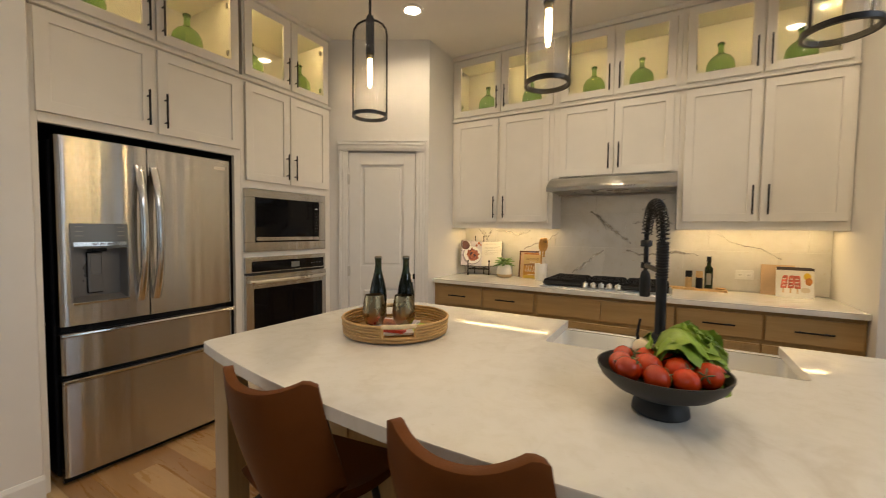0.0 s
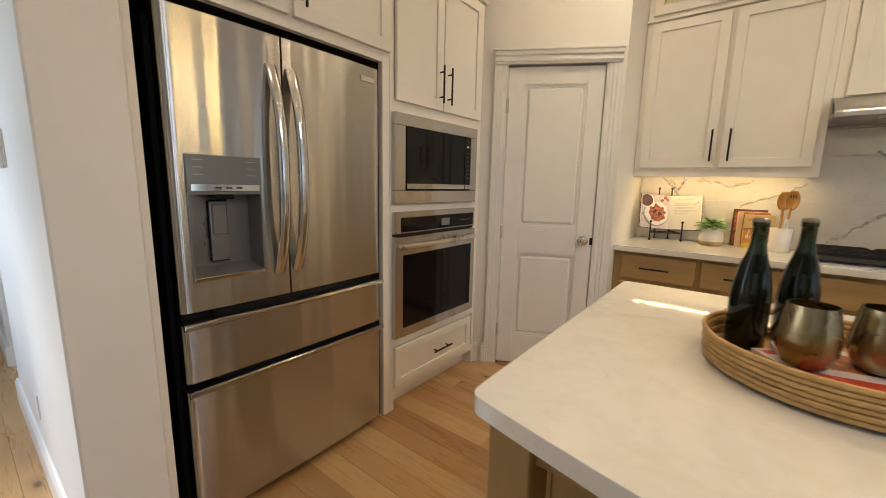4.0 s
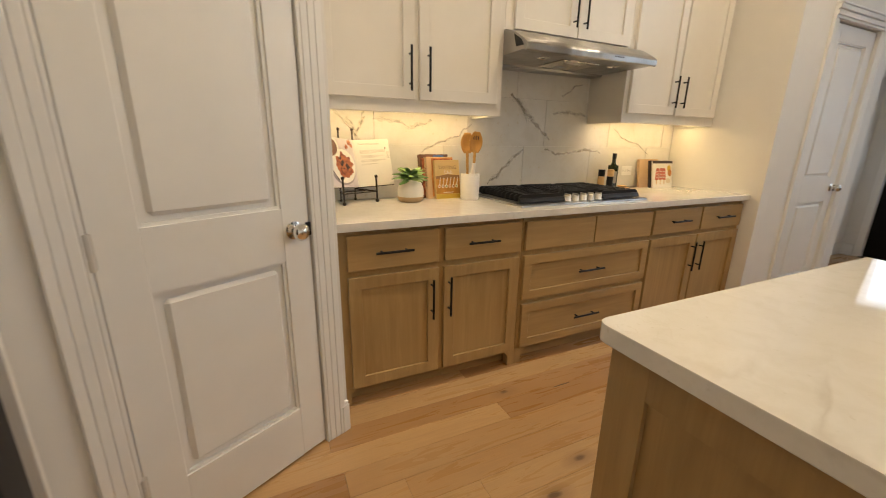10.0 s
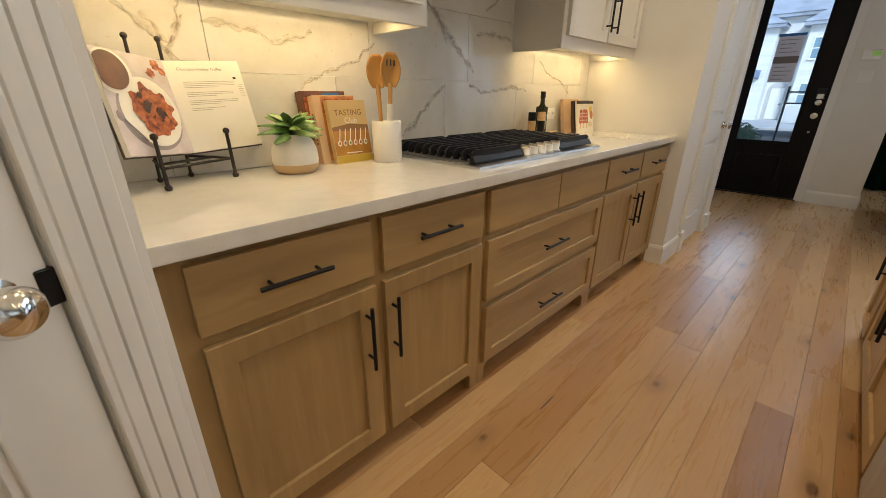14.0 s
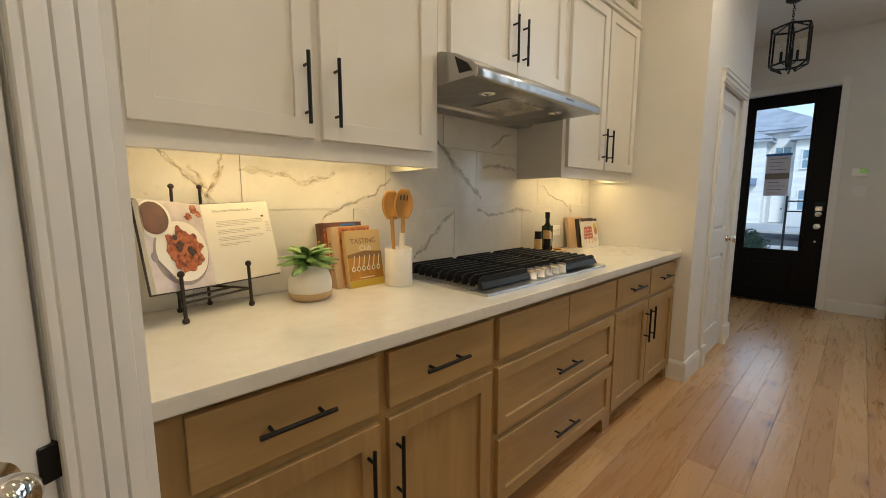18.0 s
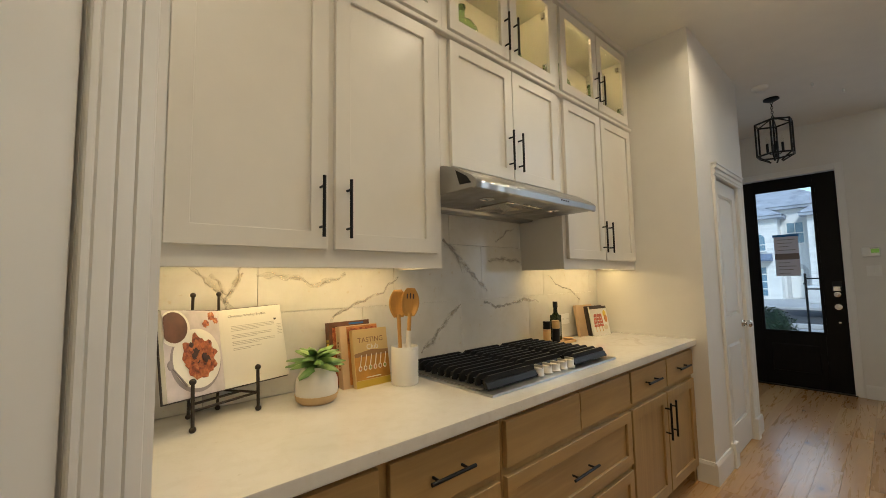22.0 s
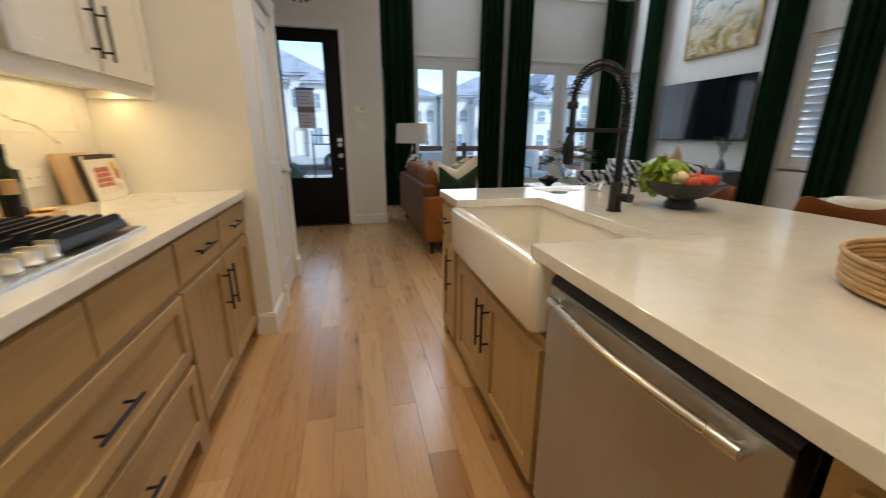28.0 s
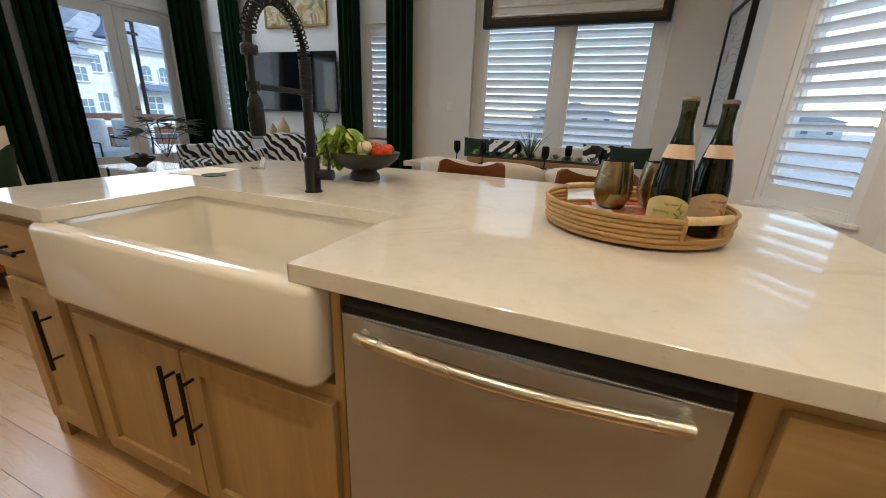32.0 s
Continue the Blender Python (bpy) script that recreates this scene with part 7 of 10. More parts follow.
# ---- bar stools ----
def bar_stool(m):
    st = thing("bar_stool", m, "cognac leather bucket bar stool with black metal legs", "bar stool", "bar stools at the island")
    # shell: u across, v from seat front (0) up the back (1); local +y faces the counter
    def shell(u, v):
        x = (u - 0.5) * 2
        if v < 0.5:
            f = v / 0.5
            y = 0.25 - 0.38 * f
            z = 0.565 - 0.020 * math.sin(math.pi * f) + 0.02 * f * f
            w = 0.215 - 0.035 * f
            z += 0.055 * f * abs(x) ** 2.6
        else:
            f = (v - 0.5) / 0.5
            y = -0.13 - 0.095 * math.sin(f * 1.4)
            z = 0.585 + 0.383 * f
            w = 0.180 + 0.012 * math.sin(math.pi * f) - 0.006 * f
            y += (0.085 - 0.02 * f) * abs(x) ** 2.2
            z += 0.055 * (1 - f) * abs(x) ** 2.6
            if f > 0.6:
                z += ((f - 0.6) / 0.4) ** 1.5 * (0.048 * abs(x) ** 2.2 - 0.022 - 0.030 * max(0, abs(x) - 0.86) / 0.14)
        return (x * w * 0.94, y, z)
    sh = Shape().grid(shell, 22, 30)
    o = part("shell", sh, LEATHER, st, "cognac leather bucket seat")
    mod = o.modifiers.new("thick", "SOLIDIFY")
    mod.thickness, mod.offset = 0.026, 0
    mod2 = o.modifiers.new("round", "BEVEL")
    mod2.width, mod2.segments = 0.008, 2
    for sx in (-1, 1):
        for sy in (-1, 1):
            part("leg", Shape().tube([(sx * 0.13, sy * 0.12 + 0.02, 0.540), (sx * 0.215, sy * 0.205, 0.008)], [0.014, 0.009], 10), BLACKM, st, "black metal leg")
    part("footrest", Shape().tube([(-0.187, 0.178, 0.21), (0.187, 0.178, 0.21), (0.187, -0.176, 0.21), (-0.187, -0.176, 0.21)], 0.008, 8, closed=True), BLACKM, st, "black foot rail")
    part("seat_plate", Shape().box(-0.14, 0.14, -0.10, 0.15, 0.531, 0.545, 0.003), BLACKM, st)
    return st


first = bar_stool(pose(-0.955, 1.040, 0, 0, 0, 7))
for x, turn in ((-0.350, 3), (0.30, 0)):
    copy_thing(first, pose(x, 1.030, 0, 0, 0, turn))

# ---- pendants and ceiling lights ----
def pendant(m):
    p = thing("pendant_lamp", m, "black cage pendant with clear glass cylinder and lit bulb", "pendant lamp", "pendants over the island")
    part("canopy", Shape().lathe([(0.0, 0.0), (0.062, 0.0), (0.062, -0.014), (0.05, -0.022), (0.0, -0.022)], (0, 0, CEIL - 1.82), 28), BLACKM, p)
    part("rod", Shape().tube([(0, 0, 0.40), (0, 0, CEIL - 1.84)], 0.0055, 10), BLACKM, p)
    part("ring", Shape().lathe([(0.062, 0.0), (0.071, 0.0), (0.071, 0.013), (0.062, 0.013), (0.062, 0.0)], sides=48, cap=False), BLACKM, p, "black lower ring")
    for sg in (-1, 1):
        c, s_ = sg * math.cos(0.5), sg * math.sin(0.5)
        pts = [(0.068 * c, 0.068 * s_, 0.010), (0.068 * c, 0.068 * s_, 0.325), (0.064 * c, 0.064 * s_, 0.350), (0.050 * c, 0.050 * s_, 0.370), (0.028 * c, 0.028 * s_, 0.382), (0, 0, 0.388)]
        part("cage_bar", Shape().tube(pts, 0.0042, 8), BLACKM, p)
    part("hub", Shape().lathe([(0.0, 0.378), (0.016, 0.378), (0.018, 0.386), (0.012, 0.402), (0.006, 0.406)], sides=20), BLACKM, p)
    gs = Shape()
    def fluted(r0, r1, z):
        return [gs.bm.verts.new(((r0 + r1 * math.cos(26 * 2 * math.pi * k / 104)) * math.cos(2 * math.pi * k / 104), (r0 + r1 * math.cos(26 * 2 * math.pi * k / 104)) * math.sin(2 * math.pi * k / 104), z)) for k in range(104)]
    rings = [fluted(r, f, z) for r, f, z in ((0.059, 0.0012, 0.008), (0.059, 0.0012, 0.325), (0.050, 0.001, 0.352), (0.026, 0.0, 0.364))]
    for a, b in zip(rings, rings[1:]):
        for k in range(104):
            gs.bm.faces.new((a[k], a[(k + 1) % 104], b[(k + 1) % 104], b[k])).smooth = True
    g = part("glass", gs, SEEDG, p, "clear fluted glass cylinder")
    g.visible_shadow = False
    part("socket", Shape().tube([(0, 0, 0.25), (0, 0, 0.38)], 0.017, 16), BLACKM, p)
    part("bulb_base", Shape().tube([(0, 0, 0.232), (0, 0, 0.252)], 0.014, 14), BRASS, p, "brass bulb base")
    part("bulb", Shape().lathe([(0.0, 0.118), (0.005, 0.121), (0.0085, 0.136), (0.0105, 0.170), (0.0100, 0.205), (0.0085, 0.222), (0.009, 0.232)], sides=18), BULB, p, "glowing tubular bulb")
    return p


PX = (-1.077, -0.356, 0.310)
first = pendant(pose(PX[0], 1.45, 1.82))
for x in PX[1:]:
    copy_thing(first, pose(x, 1.45, 1.82))
for x in PX:
    pl_ = bpy.data.lights.new("pendant_light", "POINT")
    pl_.energy, pl_.color, pl_.shadow_soft_size = PEND_W, WARM, 0.004
    new("pendant_light", pl_).location = (x, 1.45, 1.931)
def can_light(x, y):
    c = thing("recessed_light", pose(x, y, CEIL), "round white recessed ceiling light, lit", "ceiling light", "recessed lights")
    part("trim_ring", Shape().lathe([(0.062, -0.004), (0.085, -0.006), (0.092, -0.003), (0.092, 0.0), (0.062, 0.0), (0.062, -0.004)], sides=32, cap=False), TRIM, c)
    part("lens", Shape().lathe([(0.0, -0.0035), (0.062, -0.0035), (0.062, 0.0), (0.0, 0.0)], sides=32), CANG, c, "glowing lens")
# fittings for the added row near y 0.5 too
for x, y in CANS:
    can_light(x, y)

# ---- things on the counter ----
CT = 0.914
bk = thing("book_stand", pose(-1.694, 3.838, CT, 0, 0, 21), "black wrought-iron easel on the counter holding an open cookbook", "book stand")
def turned(p0, p1, r):
    p0, p1 = Vector(p0), Vector(p1)
    s = Shape().tube([p0, p1], r, 8)
    s.ball(p0, r * 1.9, sub=2).ball(p1, r * 1.9, sub=2)
    return s
for sx in (-0.107, 0.107):
    part("front_leg", turned((sx, 0.0, 0.008), (sx, 0.006, 0.143), 0.0052), BRONZE, bk)
    part("ledge_bar", Shape().tube([(sx, 0.003, 0.060), (sx * 0.5, 0.128, 0.066)], 0.004, 8), BRONZE, bk)
for sx in (-0.048, 0.048):
    part("back_post", turned((sx, 0.130, 0.008), (sx * 0.9, 0.132, 0.392), 0.0046), BRONZE, bk)
part("cross_bar", Shape().tube([(-0.107, 0.003, 0.060), (0.107, 0.003, 0.060)], 0.004, 8), BRONZE, bk)
part("back_bar", Shape().tube([(-0.080, 0.060, 0.063), (0.080, 0.060, 0.063)], 0.004, 8), BRONZE, bk)
part("rear_bar", Shape().tube([(-0.046, 0.131, 0.20), (0.046, 0.131, 0.20)], 0.004, 8), BRONZE, bk)
ob = thing("open_cookbook", pose(-1.694, 3.902, CT + 0.082, -14, -2, 8), "open cookbook showing a stew photograph and a recipe", "cookbook")
PGW, PGH = 0.213, 0.260
def page_y(u):
    return -0.020 + 0.013 * (1 - u) ** 3 + 0.004 * math.sin(u * 3)
def page_block(sgn):
    """One half of the open book, its pages curving down into the fold."""
    front = [(sgn * (0.001 + PGW * k / 14), page_y(k / 14)) for k in range(15)]
    return Shape().prism(front + [(sgn * (0.001 + PGW), -0.003), (sgn * 0.001, -0.003)], 0.0, PGH, "z")
def page_quad(sgn, u0, u1, v0, v1, off):
    def f(u, v):
        uu = u0 + (u1 - u0) * u
        return (sgn * (0.001 + PGW * uu), page_y(uu) - off, PGH * (v0 + (v1 - v0) * v))
    return Shape().grid(f, 10, 1)
SWING = pose(0, 0, 0, 0, 0, 27)          # the photograph's half is turned toward the room
part("cover", Shape().box(0.0, 0.219, -0.003, 0.001, -0.004, PGH + 0.004, 0.001), INKD, ob, "dark cover board")
part("cover", Shape().box(-0.219, 0.0, -0.003, 0.001, -0.004, PGH + 0.004, 0.001), INKD, ob, "dark cover board", SWING)
part("recipe_page", page_block(1), PAPER, ob, "white recipe page")
part("photo_page", page_block(-1), PAPER, ob, "", SWING)
part("printed_photo", page_quad(-1, 0.0, 1.0, 0.0, 1.0, 0.0006), PINKP, ob, "photograph of a stew on a lilac cloth", SWING)
def disc(cx, cz, r, off, sq=1.0, ragged=0.0):
    """A flat printed disc on the photograph."""
    s = Shape()
    ring_ = []
    for k in range(48):
        a = 2 * math.pi * k / 48
        rr = r * (1 + ragged * noise.noise(Vector((math.cos(a) * 3, math.sin(a) * 3, cx * 40))))
        x, z = cx + rr * math.cos(a), min(PGH - 0.001, max(0.001, cz + rr * math.sin(a) * sq))
        x = max(-PGW, min(-0.003, x))
        ring_.append(s.bm.verts.new((x, page_y((-x - 0.001) / PGW) - off, z)))
    c = s.bm.verts.new((max(-PGW, min(-0.003, cx)), page_y(min(1, (-cx - 0.001) / PGW)) - off - 0.0004, cz))
    for k in range(48):
        s.bm.faces.new((c, ring_[k], ring_[(k + 1) % 48]))
    return s
part("printed_shade", disc(-0.104, 0.106, 0.095, 0.0012), PINKD, ob, "", SWING)
part("printed_plate", disc(-0.100, 0.112, 0.090, 0.0022), PAPER, ob, "", SWING)
part("printed_stew", disc(-0.096, 0.114, 0.064, 0.0034, 1.0, 0.35), FOOD, ob, "", SWING)
rng = random.Random(17)
for k in range(26):
    a, d = rng.uniform(0, 2 * math.pi), 0.050 * rng.random() ** 0.6
    part("printed_morsel", disc(-0.096 + d * math.cos(a), 0.114 + d * math.sin(a), rng.uniform(0.006, 0.012), 0.0042 + 0.0001 * k, 1.0, 0.5), (MORSEL, MORSEL, STEWD)[k % 3], ob, "", SWING)
part("printed_bowl", disc(-0.176, 0.206, 0.054, 0.0022), PAPER, ob, "", SWING)
part("printed_bowl_inside", disc(-0.178, 0.208, 0.046, 0.0034), BROWNC, ob, "", SWING)
for cx, cz, r in ((-0.060, 0.218, 0.013), (-0.036, 0.240, 0.015), (-0.018, 0.226, 0.011)):
    part("printed_garlic", disc(cx, cz, r, 0.0022, 0.9, 0.5), FOOD, ob, "", SWING)
part("printed_spoon", Shape().tube([(-0.150, -0.0205, 0.036), (-0.192, -0.0205, 0.092)], [0.003, 0.002], 6).ball((-0.198, -0.0205, 0.100), 0.012, (0.8, 0.1, 1.2), 2), PINKD, ob, "grey printed spoon", SWING)
for v, n, u1 in ((0.765, 4, 0.86), (0.650, 3, 0.80), (0.560, 3, 0.84), (0.475, 2, 0.62)):
    for k in range(n):
        part("text_line", page_quad(1, 0.17, u1 if k < n - 1 else u1 * 0.7, v - 0.020 * k, v - 0.020 * k + 0.0065, 0.0008), TEXTG, ob)
for k in range(7):
    part("text_line", page_quad(1, 0.90, 0.98 - 0.02 * (k % 2), 0.72 - 0.022 * k, 0.726 - 0.022 * k, 0.0008), TEXTG, ob)
part("printed_badge", page_quad(1, 0.86, 0.90, 0.79, 0.815, 0.0008), INKD, ob)


def words(text, size, material, parent, m, name="lettering"):
    cu = bpy.data.curves.new("txt", "FONT")
    cu.body, cu.size, cu.extrude, cu.align_x = text, size, 0.0003, "CENTER"
    tmp = bpy.data.objects.new("txt", cu)
    scene.collection.objects.link(tmp)
    dg = bpy.context.evaluated_depsgraph_get()
    me = bpy.data.meshes.new_from_object(tmp.evaluated_get(dg))
    bpy.data.objects.remove(tmp)
    me.materials.clear()
    me.materials.append(material)
    o = new(name, me)
    o.parent, o.matrix_basis = parent, m
    return o


words("Chocolate Whiskey Truffles", 0.0112, INK, ob, pose(0.092, -0.0205, 0.230, 90, 0, 0))

# succulent in a two-tone pot
pt = thing("potted_succulent", pose(-1.408, 3.835, CT) @ Matrix.Diagonal((1.18, 1.18, 1.18, 1)), "green succulent in a pale ceramic pot on the counter", "potted plant")
part("pot", Shape().lathe([(0.0, 0.004), (0.052, 0.004), (0.060, 0.016), (0.064, 0.035), (0.062, 0.065), (0.053, 0.088), (0.044, 0.098), (0.042, 0.106), (0.038, 0.106), (0.038, 0.085), (0.0, 0.085)], sides=36), POTM, pt, "pale glazed pot")
part("pot_foot", Shape().lathe([(0.0, 0.0), (0.050, 0.0), (0.0605, 0.010), (0.0645, 0.026), (0.0625, 0.026), (0.0, 0.006)], sides=36), SANDM, pt, "bare sand-coloured foot")
part("soil", Shape().lathe([(0.0, 0.094), (0.039, 0.092), (0.0, 0.098)], sides=20, cap=False), SOIL, pt)
rng = random.Random(3)
def fat_leaf(L, Wd):
    """A fleshy pointed leaf: hollow above, keeled below."""
    sh = Shape()
    def side(sgn):
        def f(u, v):
            x = (u - 0.5) * 2
            w = Wd * (math.sin(math.pi * (0.16 + 0.62 * v)) ** 0.8) * (1 - max(0.0, (v - 0.80) / 0.20) ** 1.6)
            thick = 0.0045 * (1 - x * x) * (1 - v ** 4)
            return (x * w, -0.010 * (1 - x * x) * (1 - v) + 0.024 * v * v + sgn * thick + 0.004 * x * x, v * L)
        return f
    return sh.grid(side(1), 8, 10).grid(side(-1), 8, 10)
for k in range(26):
    ringn = k / 26
    L = (0.104 - 0.048 * ringn) * rng.uniform(0.9, 1.08)
    me = mesh_of(fat_leaf(L, 0.0165 - 0.004 * ringn), "leaf", SUCC)
    part("leaf", me, SUCC, pt, "", pose(0, 0, 0.100 + 0.026 * ringn, 0, 0, k * 137.5) @ pose(0, 0, 0, -(86 - 60 * ringn) + rng.uniform(-5, 5), 0, rng.uniform(-8, 8)))

# cookbooks leaning on the tiles
def leaning_book(m, w, h, t, cover, label, decor):
    b = thing("cookbook", m, label, "cookbook", "cookbooks on the counter")
    part("pages", Shape().box(-w / 2 + 0.004, w / 2 - 0.003, 0.003, t - 0.003, 0.003, h - 0.003), PAPER, b)
    part("cover", Shape().box(-w / 2, w / 2, 0, 0.003, 0, h, 0.0008).box(-w / 2, w / 2, t - 0.003, t, 0, h, 0.0008).box(-w / 2 - 0.001, -w / 2 + 0.004, 0, t, 0, h, 0.0008), cover, b)
    decor(b, w, h)
    return b
def d_tasting(b, w, h):
    words("TASTING", 0.030, BROWNI, b, pose(0, -0.0005, h - 0.055, 90, 0, 0), "title")
    words("Club", 0.030, PAPER, b, pose(0.006, -0.0005, h - 0.084, 90, 0, 0), "subtitle")
    table = part("cover_photo", Shape().box(-w / 2 + 0.002, w / 2 - 0.002, -0.0008, 0, 0.030, h * 0.52), GOLDC, b, "printed wooden table")
    part("table_top", Shape().prism([(-w / 2 + 0.002, h * 0.52), (w / 2 - 0.002, h * 0.52), (w / 2 - 0.002, h * 0.60), (0.0, h * 0.63), (-w / 2 + 0.002, h * 0.58)], -0.0008, 0, "y"), BROWNI, table)
    part("foot_band", Shape().box(-w / 2 + 0.002, w / 2 - 0.002, -0.0008, 0, 0.002, 0.028), YELLOWC, b, "yellow band")
    for k in range(6):
        x = -w / 2 + 0.024 + k * (w - 0.048) / 5
        sp_ = part("printed_spoon", Shape().tube([(x + 0.010, -0.0015, h * 0.55), (x, -0.0015, h * 0.36)], 0.0019, 5).ball((x - 0.001, -0.0015, h * 0.325), 0.012, (0.8, 0.1, 1.0), 1), PAPER, b)
        part("sauce", Shape().ball((x - 0.001, -0.0026, h * 0.325), 0.007, (0.8, 0.1, 1.0), 1), (ORANGE, BROWNI, GREI)[k % 3], sp_)
    part("author_line", Shape().box(-0.035, 0.035, -0.0015, 0, 0.036, 0.040), PAPER, b)
def d_pie(b, w, h):
    part("cover_photo", Shape().box(-w / 2 + 0.030, w / 2 - 0.002, -0.0008, 0, h * 0.05, h - 0.004), ORANGE, b, "printed orange food photograph")
    part("crust", Shape().box(-w / 2 + 0.034, w / 2 - 0.006, -0.0014, 0, h * 0.70, h - 0.012, 0.0003), FOOD, b)
    for k in range(9):
        part("spine_letter", Shape().box(-w / 2 - 0.0018, -w / 2 - 0.0008, 0.012, 0.024, h * 0.30 + 0.013 * k, h * 0.30 + 0.013 * k + 0.008), BROWNI, b)
def d_plain(b, w, h):
    part("cover_photo", Shape().box(-w / 2 + 0.012, w / 2 - 0.01, -0.0008, 0, 0.012, h - 0.022), FOOD, b)
    part("title_bar", Shape().box(-w / 2 + 0.09, w / 2 - 0.03, -0.0012, 0, h - 0.014, h - 0.007), TAPE, b)
    for k in range(10):
        part("spine_letter", Shape().box(-w / 2 - 0.0020, -w / 2 - 0.0008, 0.008, 0.028, h * 0.22 + 0.014 * k, h * 0.22 + 0.014 * k + 0.009), YELLOWC, b)
leaning_book(pose(-1.204, 3.938, CT, -8, 0, 2), 0.190, 0.262, 0.034, BROWNC, "dark brown cookbook leaning on the tiles", d_plain)
leaning_book(pose(-1.182, 3.897, CT, -9, 0, 2), 0.178, 0.248, 0.036, TANC, "tan cookbook with a food photograph", d_pie)
leaning_book(pose(-1.148, 3.866, CT, -10, 0, 2), 0.166, 0.232, 0.024, BEIGEC, "small gold cookbook with printed spoons", d_tasting)
def d_popsicle(b, w, h):
    part("cover_photo", Shape().box(-w / 2 + 0.004, w / 2 - 0.004, -0.0006, 0, 0.006, h - 0.020), PAPER, b)
    for x, lean in ((-0.062, 0.012), (-0.022, 0.006), (0.016, -0.004)):
        pop = part("printed_pop", Shape().prism(rounded([(x - 0.017, h * 0.30), (x + 0.017, h * 0.30), (x + 0.016 + lean, h * 0.74), (x - 0.016 + lean, h * 0.74)], [0.006, 0.006, 0.015, 0.015]), -0.0014, -0.0006, "y"), SALMON, b)
        for k in range(3):
            part("pale_swirl", Shape().box(x - 0.010 + lean * 0.5, x + 0.008 + lean * 0.5, -0.0019, -0.0013, h * (0.38 + 0.11 * k), h * (0.41 + 0.11 * k)), CREAMP, pop)
        part("printed_stick", Shape().box(x - 0.004, x + 0.004, -0.0012, -0.0006, h * 0.14, h * 0.31), SALADW, pop)
    part("printed_mango", Shape().ball((0.066, 0, h * 0.72), 0.030, (0.95, 0.03, 1.3), 2), YELI, b)
    part("printed_mango", Shape().ball((0.074, -0.0004, h * 0.56), 0.026, (0.8, 0.03, 1.2), 2), ORANGE, b)
    part("printed_dish", Shape().ball((0.058, 0, h * 0.26), 0.034, (1, 0.03, 0.75), 2), GARLIC, b)
    part("top_band", Shape().box(-w / 2, w / 2, -0.001, 0, h - 0.018, h), INKD, b)
leaning_book(pose(0.690, 3.925, CT, -9, 0, -6), 0.19, 0.225, 0.024, TANC, "tan hardback leaning on the tiles", lambda b, w, h: None)
leaning_book(pose(0.775, 3.890, CT, -10, 0, -6), 0.19, 0.215, 0.024, INKD, "dark-edged cookbook behind the front one", lambda b, w, h: None)
leaning_book(pose(0.775, 3.862, CT, -10, 0, -6), 0.205, 0.212, 0.012, PAPER, "white cookbook with a picture of red frozen pops", d_popsicle)

# utensil crock
cr = thing("utensil_crock", pose(-1.037, 3.808, CT) @ Matrix.Diagonal((1.14, 1.14, 1.16, 1)), "white marble crock on the counter with wooden spoons", "crock")
part("crock", Shape().lathe([(0.0, 0.0), (0.047, 0.0), (0.049, 0.003), (0.050, 0.130), (0.048, 0.133), (0.044, 0.130), (0.043, 0.012), (0.0, 0.010)], sides=36), CERAM, cr)
def spoon(m, fork):
    s = thing("wooden_spoon" if not fork else "wooden_salad_fork", m, "long wooden serving spoon in the crock" if not fork else "wooden salad fork with a white handle end in the crock", "utensil", "wooden utensils")
    part("handle", Shape().tube([(0, 0, 0), (0.001, 0, 0.12), (0, 0, 0.225)], [0.0075, 0.007, 0.008], 10), SPOON, s)
    def bowl_(u, v):
        x = (u - 0.5) * 2
        w = 0.034 * math.sin(math.pi * (0.10 + 0.82 * v)) ** 0.6
        cut = 0.0
        return (x * w, 0.012 * (1 - x * x) * math.sin(math.pi * min(1, v + 0.1)) - 0.004, 0.215 + 0.098 * v - cut)
    part("head", Shape().grid(bowl_, 12, 12), SPOON, s, "", None, 0.006)
    if fork:
        for k in (-0.012, 0.0, 0.012):
            part("slot", Shape().box(k - 0.0025, k + 0.0025, -0.004, 0.0, 0.275, 0.305, 0.001), INKD, s)
        part("handle_sleeve", Shape().tube([(0, 0, 0.06), (0, 0, 0.165)], 0.0105, 12), CERAM, s, "white sleeve")
    return s
spoon(pose(-1.048, 3.820, CT + 0.014, -5, -1, -24) @ Matrix.Diagonal((1.12, 1.12, 1.2, 1)), False)
spoon(pose(-1.030, 3.806, CT + 0.014, -3, 3.5, -30) @ Matrix.Diagonal((1.12, 1.12, 1.22, 1)), True)

# oil bottle, mills and board
bd = thing("serving_board", pose(0.20, 3.90, CT, 0, 0, -4), "long wooden serving board on the counter", "board")
part("board", Shape().prism(rounded([(-0.20, -0.045), (0.19, -0.045), (0.19, 0.045), (-0.20, 0.045)], [0.02] * 4), 0, 0.016, "z", 0.003), SALADW, bd)
ol = thing("oil_bottle", pose(0.268, 3.925, CT + 0.0165), "dark square olive oil bottle", "bottle")
part("body", Shape().box(-0.027, 0.027, -0.027, 0.027, 0, 0.165, 0.006, seg=2).lathe([(0.026, 0.160), (0.014, 0.182), (0.013, 0.215)], sides=20), DARKG, ol)
part("cap", Shape().tube([(0, 0, 0.213), (0, 0, 0.252)], 0.016, 16), BLACKP, ol, "black cap")
part("print", Shape().box(-0.016, 0.016, -0.0278, -0.027, 0.03, 0.12), INK, ol)
